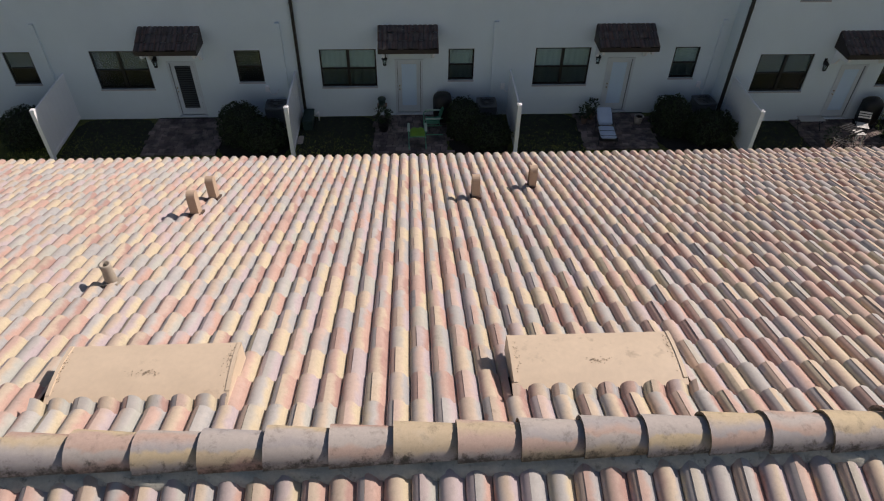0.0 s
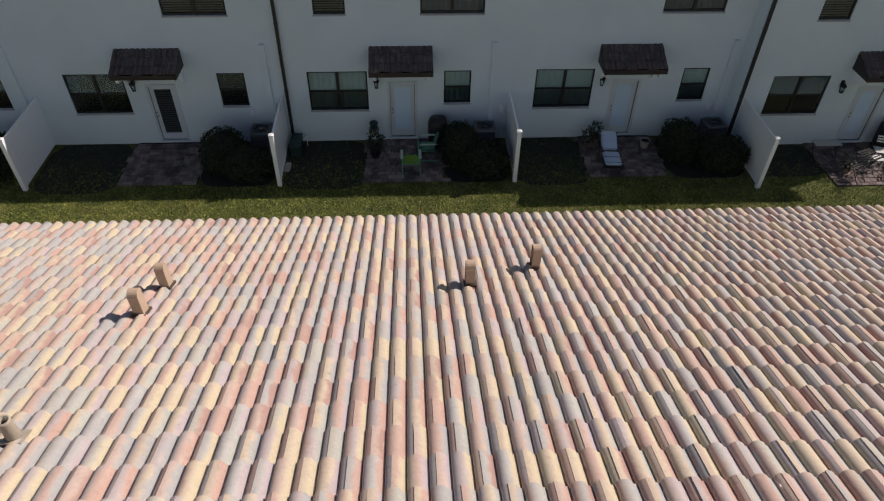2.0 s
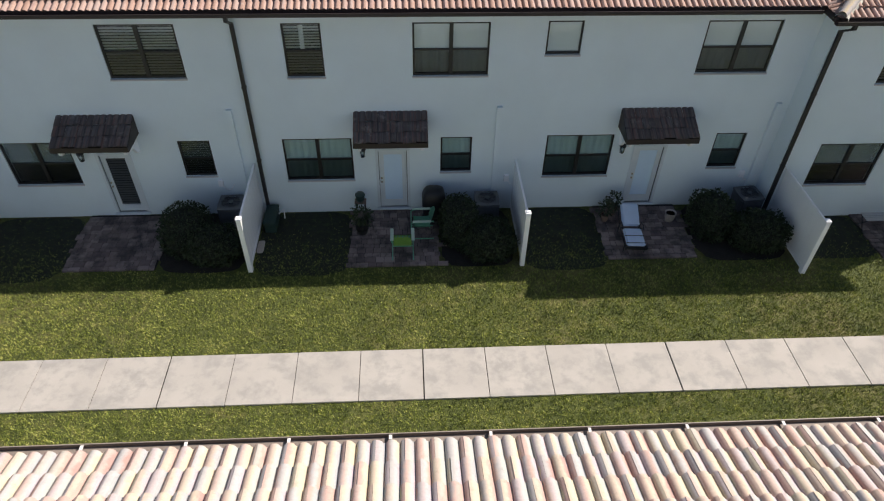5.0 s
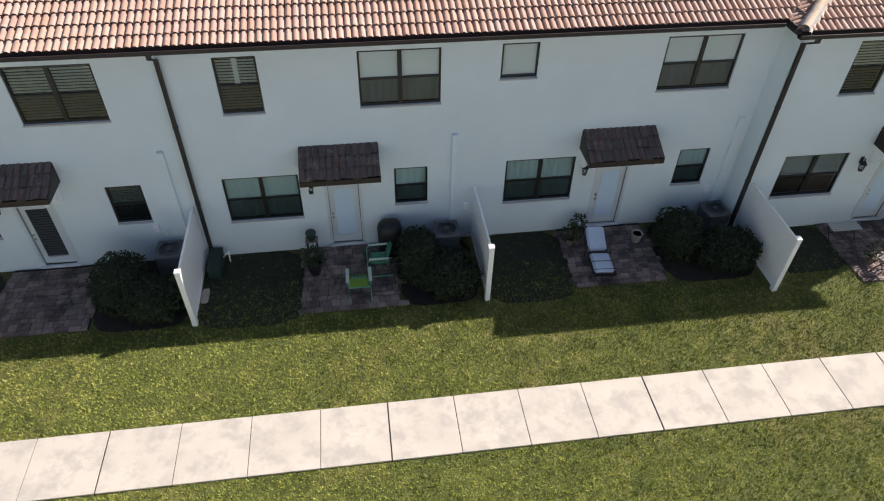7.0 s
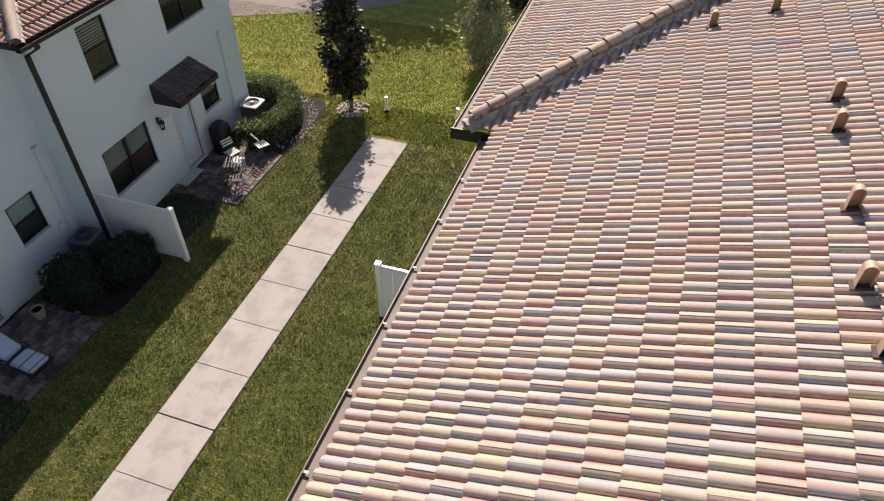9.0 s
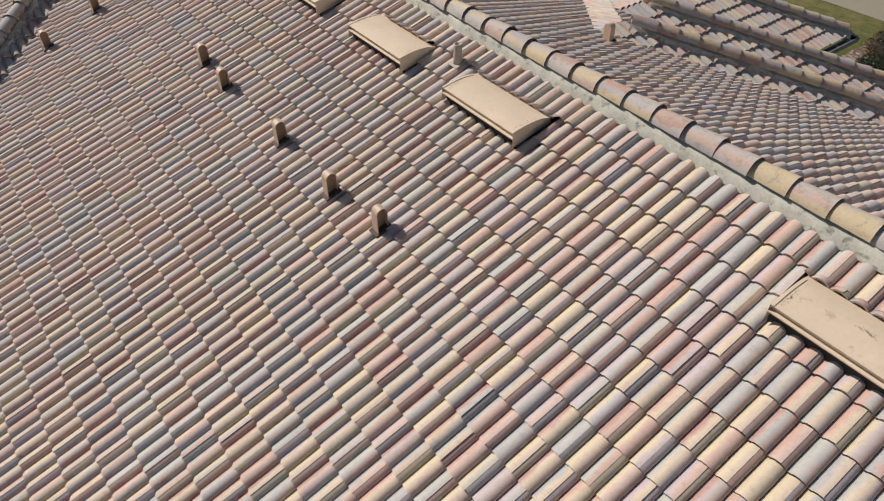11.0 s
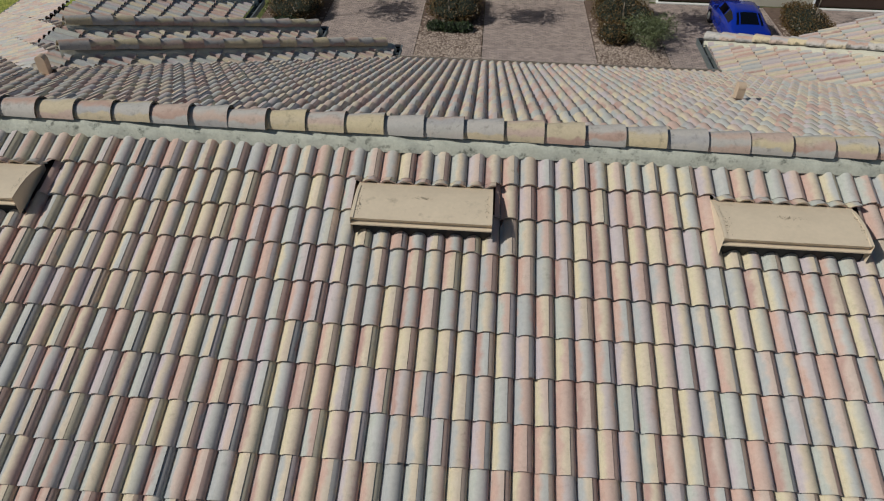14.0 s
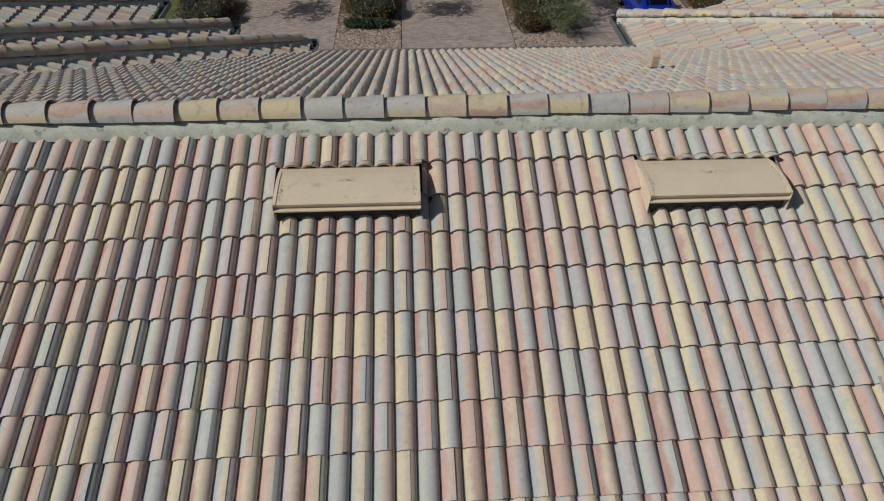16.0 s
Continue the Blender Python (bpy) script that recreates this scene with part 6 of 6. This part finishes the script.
for x, y in ((17.15, -5.40), (17.2, -8.15)):
    t = thing("utility_post", (x, y, 0), "short white marker post standing in the lawn", "post", "marker posts")
    boxes("post", VINYL, t, (-0.05, 0.05, -0.05, 0.05, 0, 0.55), bevel=0.008)
    boxes("cap", VINYL, t, (-0.058, 0.058, -0.058, 0.058, 0.55, 0.58), bevel=0.006)
    boxes("base", BLACK, t, (-0.09, 0.09, -0.09, 0.09, 0, 0.06), bevel=0.01)


def olive_crown(rng):
    out = []
    for _ in range(330):
        z = rng.uniform(0.4, 3.7)
        w = 1.15 * math.sin(min(3.0, 0.35 + z / 3.9 * 2.6))
        a = rng.uniform(0, 6.28)
        r = w * math.sqrt(rng.rand())
        c = np.array([r * math.cos(a), r * math.sin(a), z])
        out.append(c + rng.normal(size=(30, 3)) * 0.16)
    return np.concatenate(out)


branch_tree("olive_tree", (21.6, -7.9), 2.4, 0.05, lambda r: olive_crown(r) * 0.84, OLIVE_LEAF, 0.14, "airy grey-green multi-branched small tree on the lawn", 102, limbs=18, limb_len=(0.6, 1.2), limb_low=0.08, slim=0.3)


def oak_crown(rng):
    out = []
    for _ in range(420):
        d = rng.normal(size=3)
        d /= np.linalg.norm(d)
        c = np.array([0, 0, 6.0]) + d * rng.uniform(0.4, 1.0) * np.array([4.6, 4.6, 2.4])
        out.append(c + rng.normal(size=(26, 3)) * 0.42)
    return np.concatenate(out)


branch_tree("oak_tree", (34.0, 0.2), 6.0, 0.22, oak_crown, HEDGE_LEAF, 0.38, "broad green street tree shading the road", 103, limbs=14, limb_len=(1.5, 3.2), limb_low=0.4)
branch_tree("oak_tree", (25.6, 9.2), 6.0, 0.18, lambda r: oak_crown(r) * np.array([0.5, 0.5, 0.85]), HEDGE_LEAF, 0.28, "green street tree beyond the end of the house", 104, limbs=10, limb_len=(1.0, 2.0), limb_low=0.4)
shrub((28.2, -7.9), [((0, 0, 0.7), (1.0, 1.0, 0.9))], 1500, 0.14, HEDGE_LEAF, "round dark shrub at the far lawn edge", 105)
shrub((9.3, -10.0), [((0, 0, 0.3), (0.45, 0.4, 0.35))], 900, 0.07, OLIVE_LEAF, "low shrub at the foot of the near house", 106)

# ---- street side: driveways, beds, opposite house, car ----
sheet("street", -60, 60, -40.36, -34.0, 0.0, ASPHALT, label="dark asphalt street in front of the houses", category="road")
boxes("curb", CURB, None, (-60, 60, -40.69, -40.36, -0.02, 0.06), bevel=0.02)
tagged(bpy.data.objects["curb"], "white concrete curb along the driveways", "curb", "", "structure")
DRIVES = ((0.45, 5.0), (-7.4, -2.5), (-16.2, -10.5), (-24.0, -18.4))


def driveway(x0, x1, seed, near):
    base = tagged(new("driveway"), "grey-rose paver driveway with tree shadows", "driveway", "driveways", "structure")
    rng = np.random.RandomState(seed)
    boxes("sand_bed", SOIL, base, (x0, x1, -47.9, -40.70, -0.02, 0.006))
    bm = bmesh.new()
    box(bm, 0.004, 0.226, 0.004, 0.111, -0.02, 0.022)
    me = as_mesh("paver", bm, DRIVE)
    verts, faces = [], []
    cube = [(0.004, 0.004), (0.226, 0.004), (0.226, 0.111), (0.004, 0.111)]
    rows = int(7.15 / 0.115)
    made = 0
    for j in range(rows):
        y = -40.70 - 0.115 * (j + 1)
        off = (j % 2) * 0.115
        for i in range(-(j % 2), int((x1 - x0) / 0.23) + 1):
            x = x0 + i * 0.23 + off
            if near and made < 260 and j < 12 and x0 < x < x1 - 0.23:
                ob = new("paver", me)
                ob.parent = base
                ob.matrix_basis = pose(x, y, rng.uniform(-0.002, 0.002))
                made += 1
                continue
            z = 0.022 + rng.uniform(-0.002, 0.002)
            k = len(verts)
            verts += [(min(max(x + a, x0), x1), y + b, z) for a, b in cube]
            faces.append((k, k + 1, k + 2, k + 3))
    rest = new("paver_field", raw_mesh("paver_field", verts, faces, DRIVE))
    rest.parent = base
    tagged(rest, kind="stuff")


for k, (a, b) in enumerate(DRIVES):
    driveway(a, b, 200 + k, k == 1)
ISLANDS = ((-2.5, 0.45), (-10.5, -7.4), (-18.4, -16.2), (5.0, 8.0))
for k, (a, b) in enumerate(ISLANDS):
    boxes("mulch_bed", MULCH, None, (a + 0.02, b - 0.02, -47.9, -40.71, -0.02, 0.035), bevel=0.01)
    tagged(bpy.data.objects["mulch_bed" if k == 0 else f"mulch_bed.{k:03d}"], "red-brown mulch bed between driveways", "bed", "mulch beds", "structure")
# pebbly edges of the beds
vs, fs = [], []
rng_m = np.random.RandomState(9)
for a, b in ISLANDS:
    for _ in range(2200):
        x, y = rng_m.uniform(a + 0.05, b - 0.05), -40.76 - abs(rng_m.normal()) * 2.0
        if y < -47.8:
            continue
        r = rng_m.uniform(0.025, 0.065)
        h = rng_m.uniform(0.5, 1.0) * r
        k = len(vs)
        vs += [(x - r, y - r * 0.7, 0.035), (x + r, y - r * 0.6, 0.035), (x + r * 0.8, y + r, 0.035), (x - r * 0.9, y + r * 0.8, 0.035), (x, y, 0.035 + h)]
        fs += [(k, k + 1, k + 4), (k + 1, k + 2, k + 4), (k + 2, k + 3, k + 4), (k + 3, k, k + 4)]
tagged(new("bark_chips", raw_mesh("bark_chips", vs, fs, leaf_material("bark_chips", (0.09, 0.055, 0.04), (0.50, 0.40, 0.33), 0.9))), "coarse red-brown bark chips on the beds", "mulch", "", "stuff")
STREET_SHRUBS = ((-1.05, -45.7, 1.35, 2.0, 1.05, RUST_LEAF), (-0.3, -43.65, 0.42, 0.36, 0.42, HEDGE_LEAF), (-0.95, -43.55, 0.45, 0.36, 0.45, HEDGE_LEAF), (-1.6, -43.6, 0.42, 0.36, 0.42, HEDGE_LEAF),
                 (-8.9, -45.6, 1.4, 2.1, 1.1, RUST_LEAF), (-8.3, -43.3, 0.75, 0.9, 0.8, RUST_LEAF), (-17.3, -45.2, 1.0, 2.1, 1.0, RUST_LEAF), (6.5, -45.2, 1.35, 1.9, 1.0, RUST_LEAF), (6.6, -43.2, 0.7, 0.5, 0.5, HEDGE_LEAF))
for k, (x, y, rx, ry, h, leaf) in enumerate(STREET_SHRUBS):
    lumps = [((0, 0, h * 0.42), (rx, ry, h * 0.55))]
    if rx > 1:
        lumps += [((rx * 0.45 * c, ry * 0.55 * d, h * 0.6), (rx * 0.45, ry * 0.4, h * 0.42)) for c, d in ((-1, 0.9), (0.9, 0.3), (-0.6, -0.6), (0.8, -0.9))]
    shrub((x, y), lumps, int(2300 * rx * ry + 600), 0.085, leaf, "bushy rusty green shrub in a mulch bed" if leaf is RUST_LEAF else "small clipped dark green shrub in a mulch bed", 300 + k, group="street shrubs")


def wispy_crown(rng):
    """Long thin sprays that arch out from the foot."""
    out = []
    for _ in range(170):
        a, reach, h = rng.uniform(0, 6.28), rng.uniform(0.3, 1.35), rng.uniform(0.5, 1.35)
        s = np.linspace(0.3, 1, 22)[:, None]
        p = np.concatenate([math.cos(a) * reach * s, math.sin(a) * reach * s * 1.1, h * np.sin(s * 2.0)], 1)
        out.append(p + rng.normal(size=p.shape) * 0.04)
    return np.concatenate(out)


for k, (x, y, m) in enumerate(((-9.65, -42.55, 1.0), (-10.2, -43.7, 0.8))):
    branch_tree("wispy_shrub", (x, y), 0.6, 0.03, lambda r, m=m: wispy_crown(r) * m, YOUNG_LEAF, 0.10, "wispy olive-green shrub with arching sprays by the curb", 350 + k, limbs=10, category="shrub", limb_len=(0.5, 1.1), limb_low=0.1, slim=0.25)


def young_crown(rng):
    out = []
    for _ in range(64):
        d = rng.normal(size=3)
        d /= np.linalg.norm(d)
        c = np.array([0.1, 0, 3.55]) + d * rng.uniform(0.2, 1.0) * np.array([1.5, 1.5, 0.8])
        out.append(c + rng.normal(size=(26, 3)) * 0.17)
    return np.concatenate(out)


for k, (x, y) in enumerate(((-0.95, -44.3), (-8.85, -44.3), (5.6, -44.3), (-17.4, -44.6))):
    branch_tree("young_tree", (x, y), 3.2, 0.045, young_crown, YOUNG_LEAF, 0.15, "young slender street tree in a mulch bed", 400 + k, limbs=9, limb_len=(0.6, 1.1), limb_low=0.62, lean=(0.25, 0.1))

house_c = thing("townhouse", (0, -48.1, 0), "cream townhouse row with dark brown garage doors across the street", "house")
GARAGES = ((0.6, 4.8), (-7.5, -3.4), (-15.2, -11.0), (-22.6, -18.6))
xs = [-40.0] + [v for g in sorted(GARAGES) for v in g] + [30.0]
for a, b in zip(xs[::2], xs[1::2]):
    boxes("wall", OLD_WALL, house_c, (a, b, -0.25, 0.0, 0, 6.2))
for a, b in GARAGES:
    boxes("wall", OLD_WALL, house_c, (a, b, -0.25, 0.0, 2.4, 6.2))
    g = new("garage_door")
    g.parent = house_c
    for k in range(4):
        boxes("panel", GARAGE, g, (a + 0.1, b - 0.1, -0.16, -0.12, 0.04 + k * 0.58, 0.60 + k * 0.58), bevel=0.012)
    boxes("door_frame", VINYL, g, (a, a + 0.1, -0.2, 0.02, 0, 2.4), (b - 0.1, b, -0.2, 0.02, 0, 2.4), (a + 0.1, b - 0.1, -0.2, 0.02, 2.34, 2.4))
    boxes("apron", CURB, g, (a, b, 0.02, 0.22, -0.02, 0.045))
boxes("wall", OLD_WALL, house_c, (-40, 30, -10.2, -10.0, 0, 6.2))
roof_c = part("roof", bmesh.new(), UNDERLAY, house_c)
plane_sheet(roof_c, [(-40, 0.45, 6.2), (30, 0.45, 6.2), (30, -5.1, 8.3), (-40, -5.1, 8.3)], TILE_FAR, "slope")
plane_sheet(roof_c, [(-40, -10.65, 6.2), (30, -10.65, 6.2), (30, -5.1, 8.3), (-40, -5.1, 8.3)], TILE_FAR, "slope")


def parked_car():
    """A blue saloon lofted from cross-sections, its tail towards the street."""
    t = thing("parked_car", (-13.95, -44.5, 0.02), "glossy dark blue saloon car parked on the driveway", "car", turn=180)
    # y, half width, belt height, roof half width, roof height
    cuts = [(-2.26, 0.66, 0.74, 0.52, 0.76), (-2.15, 0.80, 0.92, 0.64, 0.95), (-1.95, 0.86, 0.97, 0.70, 1.01), (-1.62, 0.89, 0.98, 0.70, 1.05), (-1.2, 0.89, 0.98, 0.63, 1.27), (-0.85, 0.89, 0.98, 0.59, 1.40),
            (-0.3, 0.89, 0.97, 0.59, 1.45), (0.35, 0.89, 0.96, 0.60, 1.41), (0.75, 0.89, 0.95, 0.66, 1.21), (1.1, 0.89, 0.94, 0.70, 1.02), (1.3, 0.88, 0.92, 0.70, 0.96), (1.85, 0.85, 0.82, 0.66, 0.85), (2.15, 0.78, 0.68, 0.60, 0.70), (2.26, 0.66, 0.55, 0.5, 0.57)]

    def at(y):
        for a, b in zip(cuts, cuts[1:]):
            if a[0] <= y <= b[0]:
                k = (y - a[0]) / (b[0] - a[0])
                return [p + (q - p) * k for p, q in zip(a, b)]
        return cuts[-1]

    def ring(c):
        y, w, zb, wr, zr = c
        side = [(w * 0.94, 0.20), (w, 0.42), (w * 0.99, zb - 0.14), (w * 0.94, zb), (wr, zr - 0.05), (wr * 0.62, zr - 0.008)]
        return [(x, y, z) for x, z in side] + [(0, y, zr + 0.006)] + [(-x, y, z) for x, z in side[::-1]]
    bm = bmesh.new()
    rows = [[bm.verts.new(p) for p in ring(c)] for c in cuts]
    for a, b in zip(rows, rows[1:]):
        for k in range(12):
            bm.faces.new((a[k], a[k + 1], b[k + 1], b[k])).smooth = True
    bm.faces.new(rows[0])
    bm.faces.new(rows[-1][::-1])
    part("body", bm, CAR_BLUE, t)

    def sheet_on(name, ys, label=""):
        bm = bmesh.new()
        grid = []
        for y in ys:
            _, w, zb, wr, zr = at(y)
            grid.append([bm.verts.new((wr * k, y, zr + 0.014 - 0.045 * max(0, abs(k) - 0.3) / 0.6)) for k in (-0.84, -0.6, -0.3, 0, 0.3, 0.6, 0.84)])
        for a, b in zip(grid, grid[1:]):
            for k in range(6):
                bm.faces.new((a[k], a[k + 1], b[k + 1], b[k])).smooth = True
        part(name, bm, CAR_GLASS, t, label)
    sheet_on("rear_window", (-1.55, -1.2, -0.92), "dark rear window")
    sheet_on("windscreen", (0.42, 0.75, 1.04))
    for s in (-1, 1):
        for ys in ((-1.22, -0.85, -0.42), (-0.36, 0.0, 0.35, 0.80)):
            bm = bmesh.new()
            grid = []
            for y in ys:
                _, w, zb, wr, zr = at(y)
                lo, hi = Vector((w * 0.94, y, zb)), Vector((wr, y, zr - 0.05))
                grid.append([bm.verts.new(((lo.lerp(hi, k).x + 0.012) * s, y, lo.lerp(hi, k).z)) for k in (0.1, 0.86)])
            for a, b in zip(grid, grid[1:]):
                bm.faces.new((a[0], a[1], b[1], b[0])).smooth = True
            part("side_window", bm, CAR_GLASS, t)
        boxes("tail_lamp", RED_LAMP, t, (min(s * 0.50, s * 0.80), max(s * 0.50, s * 0.80), -2.25, -2.12, 0.74, 0.88), bevel=0.02)
        boxes("mirror", CAR_BLUE, t, (min(s * 0.86, s * 1.02), max(s * 0.86, s * 1.02), 0.62, 0.76, 0.94, 1.06), bevel=0.03)
        for y in (-1.35, 1.35):
            w = new("wheel")
            w.parent = t
            bm = bmesh.new()
            tube(bm, (s * 0.70, y, 0.30), (s * 0.90, y, 0.30), 0.30, seg=20)
            part("tyre", bm, TYRE, w)
            bm = bmesh.new()
            tube(bm, (s * 0.89, y, 0.30), (s * 0.912, y, 0.30), 0.19, 0.17, seg=16)
            part("rim", bm, AC_TOP, w)
    boxes("bumper", CAR_BLUE, t, (-0.80, 0.80, -2.30, -2.1, 0.28, 0.56), bevel=0.05)


parked_car()

t = thing("utility_box", (-9.75, -46.1, 0.0), "tan utility box with a rounded lid among the shrubs", "utility box")
boxes("body", VENT_PAINT, t, (-0.42, 0.42, -0.22, 0.22, 0.0, 0.95), bevel=0.03)
boxes("lid", VENT_PAINT, t, (-0.46, 0.46, -0.26, 0.26, 0.95, 1.03), bevel=0.03)


# ---- grass ----
def grass(name, label, x0, x1, y0, y1, n, seed, keep, blade):
    rng = np.random.RandomState(seed)
    xy = np.stack([rng.uniform(x0, x1, n), rng.uniform(y0, y1, n)], -1)
    xy = xy[keep(xy[:, 0], xy[:, 1])]
    n = len(xy)
    verts = []
    for b in range(3):
        a = rng.uniform(0, 2 * math.pi, n)
        L = rng.uniform(0.03, 0.07, n)
        lean = rng.uniform(0.3, 1.1, n) * L
        w = rng.uniform(0.004, 0.009, n)
        base = np.stack([xy[:, 0] + rng.normal(0, 0.015, n), xy[:, 1] + rng.normal(0, 0.015, n), np.full(n, -0.02)], -1)
        side = np.stack([-np.sin(a) * w, np.cos(a) * w, np.zeros(n)], -1)
        tip = base + np.stack([np.cos(a) * lean, np.sin(a) * lean, L], -1)
        verts.append(np.stack([base - side, base + side, tip], 1))
    v = np.concatenate(verts).reshape(-1, 3)
    ob = new(name, raw_mesh(name, v, np.arange(len(v)).reshape(-1, 3), blade))
    return tagged(ob, label, "grass", "", "stuff")


def on_lawn(x, y):
    ok = ~((y > WALK_S - 0.01) & (y < WALK_N + 0.01) & (x < 15.5))
    for a, b, c, d in ((-12.6, -10.0, -2.45, 0), (-4.8, -2.2, -2.55, 0), (2.5, 5.15, -2.45, 0), (10.4, 13.35, -3.2, 0), (-10.0, -7.6, -2.55, 0), (-2.2, -0.1, -2.55, 0), (5.2, 7.75, -2.55, 0), (13.1, 17.1, -3.1, 1.5), (7.6, 15.6, -0.68, 30), (-30, 7.6, 0.0, 30)):
        ok &= ~((x > a) & (x < b) & (y > c) & (y < d))
    # grass thinned along the wall so that the strip reads dark like shade
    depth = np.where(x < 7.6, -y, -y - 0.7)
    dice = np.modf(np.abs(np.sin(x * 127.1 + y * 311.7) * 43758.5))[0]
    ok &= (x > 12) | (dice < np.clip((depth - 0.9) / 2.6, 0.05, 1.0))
    return ok


grass("grass", "coarse green lawn grass between the houses", -17, 17.5, -11.8, 0, 230000, 7, on_lawn, GRASS_BLADE)
grass("grass", "thin dry lawn grass at the east end", 15.5, 24.5, -12, 6, 80000, 8, on_lawn, GRASS_EAST)
